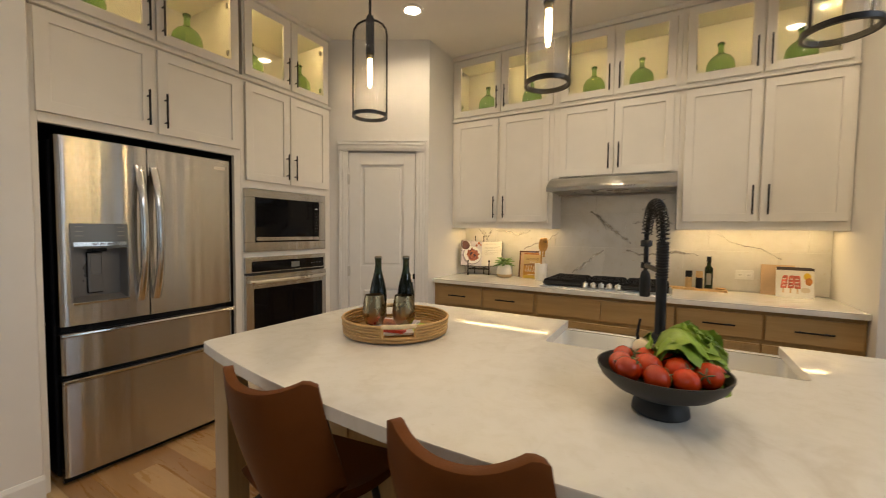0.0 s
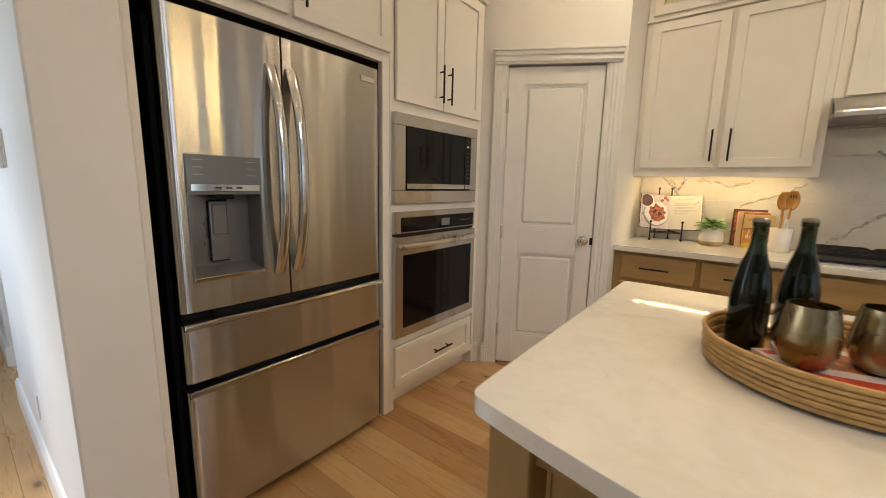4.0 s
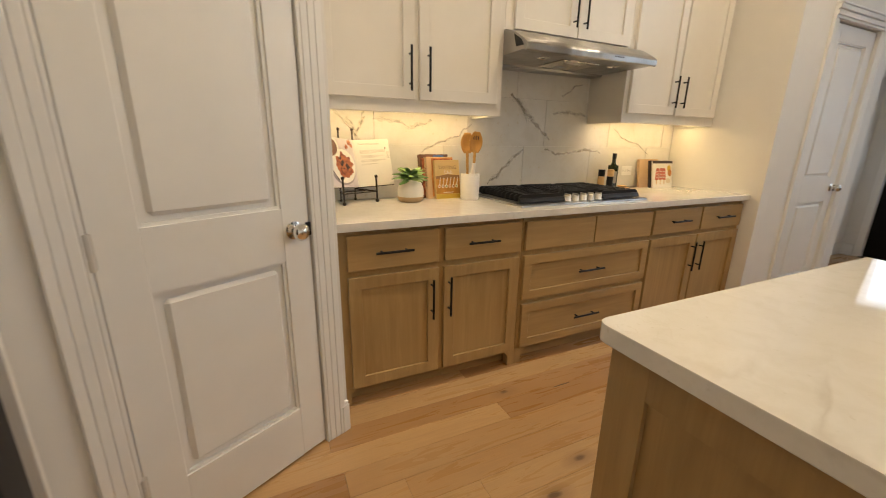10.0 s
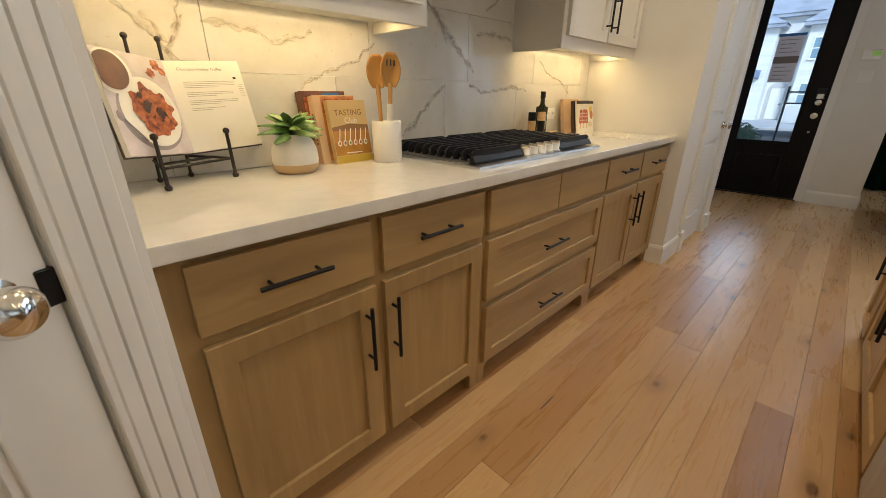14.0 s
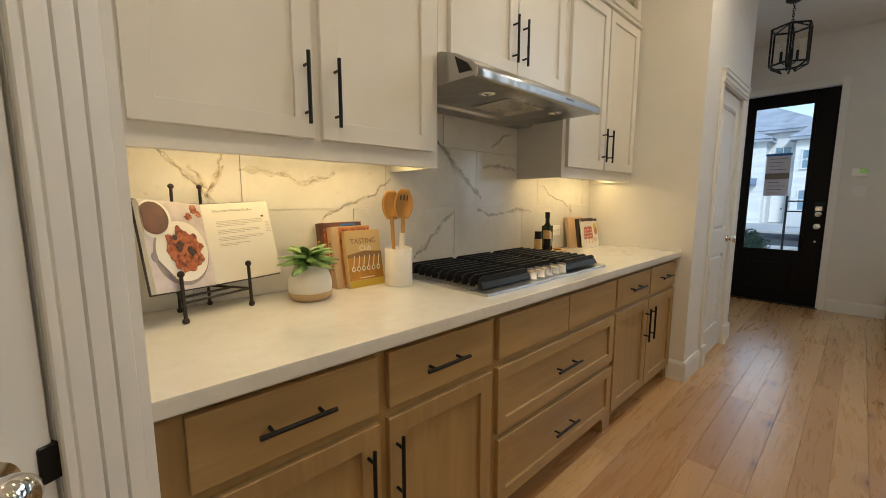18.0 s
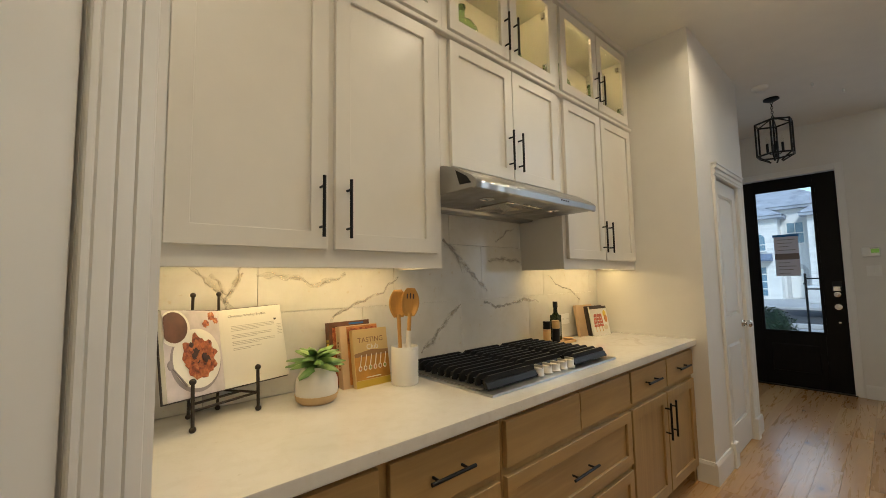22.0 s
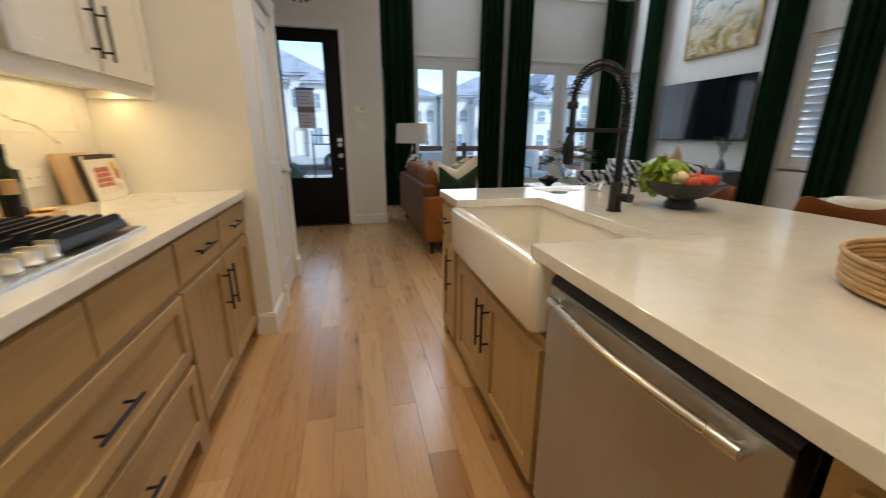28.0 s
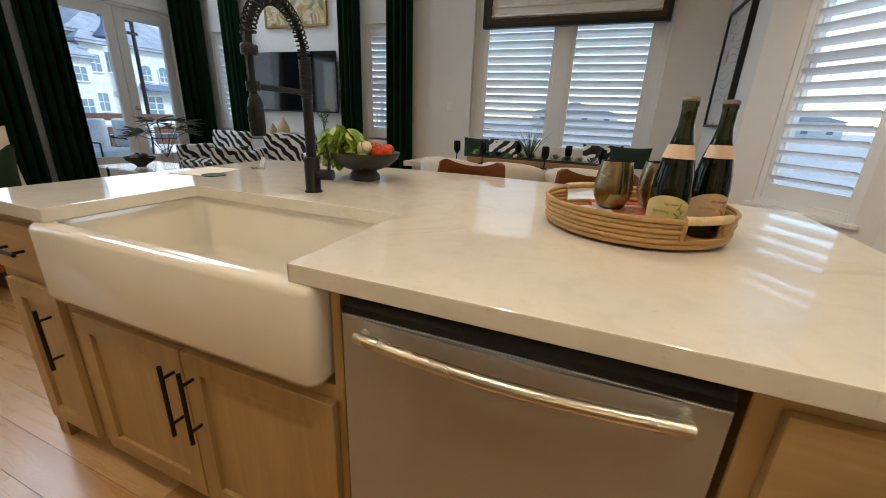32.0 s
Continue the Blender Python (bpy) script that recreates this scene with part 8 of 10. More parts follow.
for x, y, wt in ((0.135, 3.905, True), (0.205, 3.885, False)):
    ml = thing("salt_mill", pose(x, y, CT + 0.0165), "wood and black cylindrical mill" if wt else "black mill with a wooden top", "mill", "salt and pepper mills")
    part("lower", Shape().tube([(0, 0, 0.0), (0, 0, 0.085)], 0.024, 20), SALADW if wt else BLACKP, ml)
    part("upper", Shape().tube([(0, 0, 0.086), (0, 0, 0.135)], 0.024, 20), BLACKP if wt else SALADW, ml)
ds = thing("dip_dish", pose(0.345, 3.888, CT + 0.0165), "small wooden dish on the board", "dish")
part("dish", Shape().lathe([(0.0, 0.0), (0.022, 0.0), (0.036, 0.010), (0.034, 0.012), (0.02, 0.004), (0.0, 0.004)], sides=24), SALADW, ds)
def outlet(m, label):
    o = thing("outlet_plate", m, label, "outlet", "outlets")
    part("plate", Shape().box(-0.058, 0.058, -0.005, 0, -0.037, 0.037, 0.002), PLATEM, o)
    for k in (-0.027, 0.027):
        sk_ = part("socket", Shape().box(k - 0.017, k + 0.017, -0.007, -0.004, -0.014, 0.014, 0.003), PLATEM, o)
        part("slot", Shape().box(k - 0.006, k - 0.004, -0.0075, -0.006, -0.005, 0.005).box(k + 0.004, k + 0.006, -0.0075, -0.006, -0.005, 0.005), INKD, sk_)
outlet(pose(0.505, NORTH - 0.0135, 1.045), "white outlet plate on the marble tiles")

# green bottles in the display cabinets
def green_bottle(m):
    b = thing("green_bottle", m, "round-shouldered green glass bottle in the display cabinet", "bottle", "green display bottles")
    part("glass_body", Shape().lathe([(0.0, 0.006), (0.070, 0.0), (0.088, 0.010), (0.0915, 0.04), (0.0915, 0.140), (0.086, 0.172), (0.066, 0.205), (0.038, 0.224), (0.023, 0.238), (0.019, 0.252), (0.018, 0.296), (0.024, 0.300), (0.024, 0.313), (0.019, 0.317), (0.013, 0.315), (0.0, 0.300)], sides=36), GREENG, b)
    return b
fb = green_bottle(pose(-1.62, 3.85, 2.4805))
for x in (-1.17, -0.62, -0.25, 0.28, 0.74):
    copy_thing(fb, pose(x, 3.85, 2.4805))
for y in (1.13, 1.66, 2.12, 2.58):
    copy_thing(fb, pose(-2.86, y, 2.4805))


def curved_words(text, size, material, parent, r, turn, z):
    """Lettering bent round a bottle's label."""
    o = words(text, size, material, parent, pose(0, 0, 0))
    for v in o.data.vertices:
        a = math.pi / 2 + radians(turn) + v.co.x / r
        v.co = ((r + v.co.z) * math.cos(a), (r + v.co.z) * math.sin(a), z + v.co.y)


for bottle, ink in ((bottle_a, GREI), (bottle_b, ORANGE)):
    curved_words("All Natural", 0.0085, INKD, bottle, 0.0440, 18, 0.090)
    curved_words("Sparkling", 0.0100, ink, bottle, 0.0440, -14, 0.073)
    for k in range(7):
        a0, z0 = radians(112 + 6 * (k % 4)), 0.056 + 0.0046 * k
        up = 0.009 if k % 2 else -0.007
        def sprig(u, v, a0=a0, z0=z0, up=up):
            wid = 0.0032 * math.sin(math.pi * min(1, max(0, u))) * (v - 0.5) * 2
            return (0.0443 * math.cos(a0 + u * 0.22), 0.0443 * math.sin(a0 + u * 0.22), z0 + up * u + wid)
        part("printed_leaf", Shape().grid(sprig, 6, 2), ink if bottle is bottle_b and k > 3 else GREI, bottle)

# ---- foyer ----
ln = thing("lantern", pose(2.955, 3.11, 0), "black metal cage lantern with candle bulbs, hung from the ceiling", "lantern")
part("canopy", Shape().lathe([(0, 0), (0.065, 0), (0.065, -0.012), (0.03, -0.03), (0, -0.03)], (0, 0, CEIL), 24), BLACKM, ln)
s = Shape()
z = CEIL - 0.03
k = 0
while z > 2.89:
    lk = [(0.009 * math.cos(a) if k % 2 else 0, 0 if k % 2 else 0.009 * math.cos(a), z - 0.013 + 0.016 * math.sin(a)) for a in np.linspace(0, 2 * math.pi, 12, endpoint=False)]
    s.tube(lk, 0.0028, 6, closed=True)
    z -= 0.024
    k += 1
part("chain", s, BLACKM, ln)
LR = 0.152
hexa = [(LR * math.cos(a), LR * math.sin(a)) for a in np.linspace(0, 2 * math.pi, 6, endpoint=False)]
for zz in (2.83, 2.505):
    part("hoop", Shape().tube([(x, y, zz) for x, y in hexa], 0.009, 6, closed=True), BLACKM, ln)
for x, y in hexa:
    part("cage_bar", Shape().tube([(x, y, 2.83), (x, y, 2.505), (x * 0.35, y * 0.35, 2.445)], 0.008, 6), BLACKM, ln)
    part("top_arm", Shape().tube([(x, y, 2.83), (0, 0, 2.885)], 0.006, 6), BLACKM, ln)
part("stem", Shape().tube([(0, 0, 2.89), (0, 0, 2.50)], 0.008, 8).ball((0, 0, 2.50), 0.02), BLACKM, ln)
for k in range(4):
    a = math.pi / 2 * k + 0.4
    x, y = 0.06 * math.cos(a), 0.06 * math.sin(a)
    part("arm", Shape().tube([(0, 0, 2.53), (x * 0.6, y * 0.6, 2.515), (x, y, 2.545)], 0.005, 6), BLACKM, ln)
    part("candle", Shape().tube([(x, y, 2.54), (x, y, 2.63)], 0.011, 10), BLACKM, ln)
    part("bulb", Shape().lathe([(0.007, 0), (0.013, 0.02), (0.010, 0.05), (0, 0.075)], (x, y, 2.632), 10), SEEDG, ln, "unlit candle bulb")
sd = thing("smoke_detector", pose(2.56, 3.13, CEIL), "round white smoke detector on the ceiling", "smoke detector")
part("case", Shape().lathe([(0, -0.03), (0.05, -0.028), (0.062, -0.015), (0.065, 0), (0, 0)], sides=28), PLATEM, sd)
for x, y in ((2.85, 2.80), (3.25, 2.62)):
    sp_ = thing("ceiling_sensor", pose(x, y, CEIL), "small pale ceiling fitting with three prongs", "sensor", "ceiling fittings")
    for k in range(3):
        part("prong", Shape().tube([(0.024 * (k - 1), 0, 0), (0.024 * (k - 1), 0, -0.022)], 0.007, 8), PLATEM, sp_)
th = thing("thermostat", pose(FOYX, 2.565, 1.555, 0, 0, -90), "white wall thermostat with a lit green display", "thermostat")
part("case", Shape().box(-0.075, 0.065, -0.028, 0, -0.05, 0.05, 0.006), PLATEM, th)
part("display", Shape().box(-0.005, 0.055, -0.0295, -0.028, -0.012, 0.030), SCREENG, th, "lit green display")
part("vents", Shape().box(-0.01, 0.06, -0.029, -0.0278, 0.036, 0.042), INK, th)
sw = thing("light_switch", pose(FOYX, 2.56, 1.35, 0, 0, -90), "white switch plate below the thermostat", "light switch", "switches")
part("plate", Shape().box(-0.055, 0.055, -0.006, 0, -0.057, 0.057, 0.002), PLATEM, sw)
for k in (-0.023, 0.023):
    part("rocker", Shape().box(k - 0.016, k + 0.016, -0.010, -0.005, -0.033, 0.033, 0.002), PLATEM, sw)
# switches on the wall end
sw = thing("light_switch", pose(-3.40, 0.64, 1.392), "chrome-white double switch plate on the wall end", "light switch", "switches")
part("plate", Shape().box(-0.12, 0.12, -0.006, 0, -0.066, 0.066, 0.002), SATIN, sw)
for k in (-0.075, -0.025, 0.025, 0.075):
    part("rocker", Shape().box(k - 0.016, k + 0.016, -0.014, -0.005, -0.035, 0.035, 0.003), PLATEM, sw)
kp = thing("wall_keypad", pose(-4.38, 0.64, 1.58), "white wall keypad in the hall", "keypad")
part("case", Shape().box(-0.05, 0.05, -0.03, 0, -0.09, 0.09, 0.006), PLATEM, kp)
ot = thing("outlet_plate", pose(-3.58, 0.64, 0.31), "white outlet plate low on the wall", "outlet", "outlets")
part("plate", Shape().box(-0.036, 0.036, -0.005, 0, -0.058, 0.058, 0.002), PLATEM, ot)
# picture seen along the return wall
fpic = thing("framed_picture", pose(4.72, 2.26, 1.62), "large thin-framed picture on the return wall", "picture")
part("frame", Shape().box(-0.45, 0.45, -0.03, -0.001, -0.46, -0.44).box(-0.45, 0.45, -0.03, -0.001, 0.44, 0.46).box(-0.45, -0.43, -0.03, -0.001, -0.44, 0.44).box(0.43, 0.45, -0.03, -0.001, -0.44, 0.44), GREYCON, fpic)
part("print", Shape().box(-0.43, 0.43, -0.02, -0.004, -0.44, 0.44), ARTP, fpic)

# ---- living room ----
def curtain(m, width, z0, z1, label, folds=5):
    c = thing("curtain", m, label, "curtain", "dark green curtains")
    ph = random.Random(int(width * 1000 + z1 * 10)).uniform(0, 6)
    def f(u, v):
        x = (u - 0.5) * width * (0.94 + 0.10 * (1 - v))
        a = u * folds * 2 * math.pi + ph
        return (x + 0.012 * math.sin(a * 1.0 + 1.3), 0.045 * math.sin(a) + 0.010 * math.sin(2.3 * a + v * 3), z0 + (z1 - z0) * v)
    part("drape", Shape().grid(f, folds * 14, 10), VELVET, c, "", None, 0.004)
    part("lining", Shape().grid(lambda u, v: (f(u, v)[0] * 0.985, f(u, v)[1] - 0.016, f(u, v)[2]), folds * 10, 2), VELVET, c)
    return c


CTOP = 5.15
for y0, y1 in ((1.60, 2.20), (0.02, 0.44), (-0.53, -0.08), (-2.42, -1.94)):
    curtain(pose(LIVX - 0.16, (y0 + y1) / 2, 0, 0, 0, -90), y1 - y0, 0.012, CTOP, "floor-length dark green velvet curtain beside a patio door", 4)
for x0, x1 in ((5.47, 5.70), (4.64, 5.04), (2.46, 2.78), (1.64, 2.04)):
    curtain(pose((x0 + x1) / 2, SOUTH + 0.14, 0, 0, 0, 180), x1 - x0, 0.012, CTOP, "floor-length dark green velvet curtain beside a narrow window", 3 if x1 - x0 < 0.3 else 4)
for p0, p1 in (((LIVX - 0.16, 2.15, CTOP + 0.02), (LIVX - 0.16, -2.42, CTOP + 0.02)), ((5.72, SOUTH + 0.14, CTOP + 0.02), (1.5, SOUTH + 0.14, CTOP + 0.02))):
    single("curtain_rod", Shape().tube([p0, p1], 0.014, 10).ball(p0, 0.028).ball(p1, 0.028), BLACKM, pose(0, 0, 0), "long black curtain rod near the high ceiling", "curtain rod", "curtain rods")
for a0, a1 in ((0.25, 1.95), (-2.0, -0.30)):
    t = thing("transom_window", pose(LIVX + 0.06, (a0 + a1) / 2, 3.6, 0, 0, -90), "high white transom window above the patio doors", "window", "transom windows", "structure")
    h = (a1 - a0) / 2
    part("frame", Shape().box(-h, h, -0.08, 0.05, -0.03, 0.05, 0.003).box(-h, h, 0, 0.05, 1.30, 1.35).box(-h, -h + 0.05, 0, 0.05, 0.05, 1.3).box(h - 0.05, h, 0, 0.05, 0.05, 1.3).box(-0.025, 0.025, 0, 0.05, 0.05, 1.3), TRIM, t)

tv = thing("television", pose(3.72, SOUTH + 0.085, 1.59, 0, 0, 180), "large black wall-mounted flat television, off", "television")
part("screen", Shape().box(-0.815, 0.815, -0.008, -0.002, -0.405, 0.425), TVM, tv, "glossy black screen")
part("bezel", Shape().box(-0.825, 0.825, -0.006, 0.02, -0.425, 0.433, 0.004), BLACKP, tv)
part("back_box", Shape().box(-0.55, 0.55, 0.02, 0.05, -0.35, 0.2, 0.01), BLACKP, tv)
part("wall_mount", Shape().box(-0.2, 0.2, 0.05, 0.083, -0.12, 0.12), BLACKM, tv)
pa = thing("painting", pose(3.64, SOUTH + 0.004, 2.36, 0, 0, 180), "framed loose flower painting in pale blue, green and rust", "painting")
part("canvas", Shape().box(-0.545, 0.545, -0.030, -0.004, 0.03, 1.40), PAINTM, pa)
part("frame", Shape().box(-0.575, -0.545, -0.04, -0.001, 0.0, 1.43).box(0.545, 0.575, -0.04, -0.001, 0.0, 1.43).box(-0.545, 0.545, -0.04, -0.001, 0.0, 0.03).box(-0.545, 0.545, -0.04, -0.001, 1.40, 1.43), GOLDF, pa, "thin gold frame")

# console below the television
co = thing("media_console", pose(3.72, SOUTH + 0.26, 0), "low grey media console with pale doors", "console")
part("top", Shape().box(-0.95, 0.95, -0.21, 0.21, 0.74, 0.775, 0.003), GREYCON, co)
for x in (-0.93, -0.32, 0.32, 0.93):
    part("upright", Shape().box(x - 0.015, x + 0.015, -0.20, 0.20, 0.0, 0.74), GREYCON, co)
for x0, x1 in ((-0.91, -0.34), (-0.30, 0.30), (0.34, 0.91)):
    part("door", Shape().box(x0, x1, 0.17, 0.19, 0.12, 0.73, 0.003), LINEN, co, "pale door")
part("bottom", Shape().box(-0.93, 0.93, -0.20, 0.17, 0.09, 0.12), GREYCON, co)
for x, hh in ((4.06, 0.20), (3.84, 0.30)):
    v = thing("ribbed_vase", pose(x, SOUTH + 0.24, 0.776), "tan ribbed teardrop vase on the console", "vase", "ribbed vases")
    pr = [(0.0, 0.0)]
    for k in range(25):
        f = k / 24
        pr.append((max(0.012, hh * 0.30 * math.sin(math.pi * (0.25 + 0.72 * f)) ** 1.2 + 0.004 * (k % 2)), f * hh))
    part("body", Shape().lathe(pr, sides=24), SANDM, v)
for k in range(3):
    b = thing("stacked_book", pose(3.78, SOUTH + 0.24, 0.776 + 0.024 * k), "closed book in a stack on the console", "book", "books on the console")
    part("block", Shape().box(-0.15 + 0.012 * k, 0.15 - 0.01 * k, -0.1, 0.1, 0.002, 0.023), PAPER if k % 2 else CREAMP, b)
ov_ = thing("olive_branch_vase", pose(3.05, SOUTH + 0.24, 0.776), "dark vase with olive branches on the console", "vase")
part("vase", Shape().lathe([(0, 0), (0.05, 0), (0.065, 0.04), (0.05, 0.10), (0.025, 0.13), (0.025, 0.15)], sides=20), GREYP, ov_)
rng = random.Random(21)


def sprig(holder, n, spread, height, leafm, lsize, z0):
    br, lf = Shape(), Shape()
    for k in range(n):
        a = rng.uniform(0, 2 * math.pi)
        sp2 = rng.uniform(0.25, 1.0) * spread
        pts = [Vector((0, 0, z0)), Vector((sp2 * 0.35 * math.cos(a), sp2 * 0.35 * math.sin(a), z0 + height * 0.5)), Vector((sp2 * math.cos(a), sp2 * math.sin(a), z0 + height * rng.uniform(0.75, 1.0)))]
        br.tube(pts, [0.004, 0.003, 0.0015], 5)
        for j in range(14):
            f = 0.3 + 0.7 * j / 13
            p = pts[0].lerp(pts[1], min(1, f * 2)) if f < 0.5 else pts[1].lerp(pts[2], (f - 0.5) * 2)
            b2 = rng.uniform(0, 2 * math.pi)
            d = Vector((math.cos(b2), math.sin(b2), rng.uniform(0, 0.8))).normalized()
            sd_ = d.cross(Vector((0, 0, 1))).normalized() * lsize * 0.16
            q = p + d * lsize
            mm = p + d * lsize * 0.5
            vs = [lf.bm.verts.new(c) for c in (p, mm + sd_, q, mm - sd_)]
            lf.bm.faces.new(vs)
    part("branches", br, STEM, holder)
    part("leaves", lf, leafm, holder, "", None, 0.0015)


sprig(ov_, 7, 0.16, 0.34, PALM, 0.055, 0.14)

# sofa with its back to the foyer
sf = thing("sofa", pose(2.40, 1.10, 0), "cognac leather sofa with loose back cushions, its back to the foyer", "sofa")
SL, SDp = 2.10, 0.92
part("base_frame", Shape().box(0.02, SL - 0.02, 0.02, SDp - 0.02, 0.14, 0.36, 0.02, seg=2), SOFAL, sf)
part("back_panel", Shape().box(0.10, SL - 0.10, SDp - 0.14, SDp, 0.16, 0.72, 0.03, seg=3), BROWNFAB, sf, "dark brown outside back")
for x0, x1 in ((0, 0.13), (SL - 0.13, SL)):
    part("arm", Shape().box(x0, x1, 0, SDp, 0.15, 0.62, 0.03, seg=3), SOFAL, sf, "cognac leather arm")
for k in range(2):
    a = 0.14 + k * (SL - 0.28) / 2
    b = a + (SL - 0.28) / 2 - 0.01
    part("seat_cushion", Shape().box(a, b, 0.0, 0.66, 0.36, 0.49, 0.035, seg=3), SOFAL, sf)
    tmp = Shape().box(a + (0.20 if k == 0 else 0), b, 0.56, 0.84, 0.47, 0.87, 0.11, seg=5)
    part("back_cushion", tmp, SOFAL, sf, "plump leather back cushion")
for x in (0.10, SL - 0.10):
    for y in (0.08, SDp - 0.08):
        part("foot", Shape().tube([(x, y, 0.15), (x + (0.02 if x > 1 else -0.02), y, 0)], [0.022, 0.013], 8), DOORB, sf, "dark wooden foot")


def pillow(name, m, w, h, t, material, label, group, notch=0.0):
    p = thing(name, m, label, "pillow", group)
    def cush(sgn):
        def f(u, v):
            x, z = (u - 0.5) * 2, (v - 0.5) * 2
            e = (1 - abs(x) ** 2.4) * (1 - abs(z) ** 2.4)
            dent = notch * max(0.0, 1 - abs(x) * 1.15) * ((z + 1) / 2) ** 2.2
            puff = sgn * t / 2 * max(0, e) ** 0.55 * (1 + 0.35 * dent / 0.1)
            fold = 0.010 * math.sin(9 * x + 4 * z) * e * (1 if notch else 0)
            return (x * w / 2 * (1 - 0.06 * (1 - z * z)), puff + fold, z * h / 2 * (1 - 0.07 * (1 - x * x)) - dent)
        return f
    s = Shape().grid(cush(1), 14, 14).grid(cush(-1), 14, 14)
    bmesh.ops.remove_doubles(s.bm, verts=s.bm.verts[:], dist=1e-5)
    part("cover", s, material, p)
    return p


pillow("throw_pillow", pose(2.76, 1.60, 0.735, -8, 6, 84), 0.50, 0.52, 0.16, CREAMP, "cream pillow dented at the top on the sofa", "sofa pillows", 0.11)
pillow("throw_pillow", pose(2.63, 1.62, 0.70, -6, 0, 90), 0.44, 0.42, 0.15, GREENP, "dark green velvet pillow with a dented top on the sofa", "sofa pillows", 0.13)
pillow("throw_pillow", pose(2.93, 1.62, 0.74, -14, 6, 70), 0.48, 0.50, 0.15, LEAFC, "cream pillow with olive leaf print on the sofa", "sofa pillows", 0.08)

# side table and lamp
stb = thing("side_table", pose(5.05, 1.72, 0), "small dark round side table beside the sofa", "side table")
part("top", Shape().lathe([(0, 0.545), (0.25, 0.545), (0.255, 0.56), (0.25, 0.575), (0, 0.575)], sides=32), DOORB, stb)
part("stem", Shape().lathe([(0.18, 0.0), (0.18, 0.02), (0.03, 0.05), (0.025, 0.50), (0.06, 0.545)], sides=20), DOORB, stb)
tl = thing("table_lamp", pose(5.05, 1.735, 0.576), "table lamp with white drum shade on a dark marbled base", "table lamp")
part("base", Shape().lathe([(0, 0), (0.07, 0), (0.07, 0.02), (0.10, 0.06), (0.115, 0.16), (0.09, 0.28), (0.04, 0.36), (0.015, 0.40), (0.012, 0.50)], sides=28), ZEBRA, tl, "dark and pale marbled base")
part("shade", Shape().lathe([(0.265, 0.53), (0.245, 0.83), (0.242, 0.83), (0.262, 0.53), (0.265, 0.53)], sides=36, cap=False), SHADE, tl, "white linen drum shade")
part("harp", Shape().tube([(0, 0, 0.48), (0.05, 0, 0.62), (0, 0, 0.80), (0, 0, 0.85)], 0.004, 6), SATIN, tl)

# zebra armchairs, glass coffee table, palm
def armchair(m):
    a = thing("armchair", m, "armchair covered in black and white zebra cloth", "armchair", "zebra armchairs")
    part("seat", Shape().box(-0.33, 0.33, -0.32, 0.30, 0.22, 0.46, 0.04, seg=3), ZEBRA, a)
    part("back", Shape().box(-0.36, 0.36, 0.24, 0.38, 0.22, 0.86, 0.05, seg=3), ZEBRA, a)
    for x in (-0.36, 0.36):
        part("arm", Shape().box(x - 0.05, x + 0.05, -0.30, 0.30, 0.22, 0.66, 0.04, seg=3), ZEBRA, a)
    for x in (-0.28, 0.28):
        for y in (-0.26, 0.30):
            part("leg", Shape().tube([(x, y, 0.23), (x * 1.05, y * 1.05, 0)], [0.02, 0.012], 8), DOORB, a)
    return a


fa1 = armchair(pose(4.30, -1.35, 0, 0, 0, 178))
copy_thing(fa1, pose(3.10, -1.45, 0, 0, 0, 205))
ctb = thing("coffee_table", pose(4.35, -0.50, 0), "clear glass coffee table with black bowl and palm", "coffee table")
part("top", Shape().box(-0.55, 0.55, -0.35, 0.35, 0.42, 0.44, 0.004), SEEDG, ctb)
for x in (-0.45, 0.45):
    for y in (-0.28, 0.28):
        part("leg", Shape().tube([(x, y, 0), (x, y, 0.42)], 0.015, 8), BLACKM, ctb)
bw2 = thing("decor_bowl", pose(4.42, -0.40, 0.4405), "black bowl with dark balls on the glass table", "bowl")
part("bowl", Shape().lathe([(0.05, 0.0), (0.06, 0.02), (0.15, 0.08), (0.165, 0.12), (0.155, 0.12), (0.13, 0.08), (0.0, 0.03)], sides=28), BOWLM, bw2)
for k in range(4):
    part("ball", Shape().ball((0.06 * math.cos(k * 1.6), 0.06 * math.sin(k * 1.6), 0.12), 0.05), GREYP if k % 2 else BOWLM, bw2)
pv = thing("palm_vase", pose(4.30, -0.66, 0.4405), "clear vase with dark palm fronds on the coffee table", "plant")
part("vase", Shape().lathe([(0.0, 0.004), (0.06, 0.0), (0.075, 0.10), (0.05, 0.20), (0.045, 0.27), (0.042, 0.27), (0.046, 0.20), (0.07, 0.10), (0.055, 0.008)], sides=24), SEEDG, pv)
lf = Shape()
rng = random.Random(8)
for k in range(9):
    a = 2 * math.pi * k / 9 + 0.3
    tip = Vector((0.25 * math.cos(a), 0.25 * math.sin(a), rng.uniform(0.36, 0.56)))
    lf.tube([(0, 0, 0.10), tuple(tip * 0.55 + Vector((0, 0, 0.12))), tuple(tip)], 0.004, 5)
    for j in range(13):
        b = a + radians(-95 + 190 * j / 12)
        d = Vector((math.cos(b), math.sin(b), 0.18 + 0.25 * math.sin(j))).normalized() * rng.uniform(0.20, 0.28)
        sdv = d.cross(Vector((0, 0, 1))).normalized() * 0.013
        vs = [lf.bm.verts.new(c) for c in (tip, tip + d * 0.4 + sdv, tip + d - Vector((0, 0, 0.03)), tip + d * 0.4 - sdv)]
        lf.bm.faces.new(vs)
part("fronds", lf, PALM, pv, "", None, 0.002)

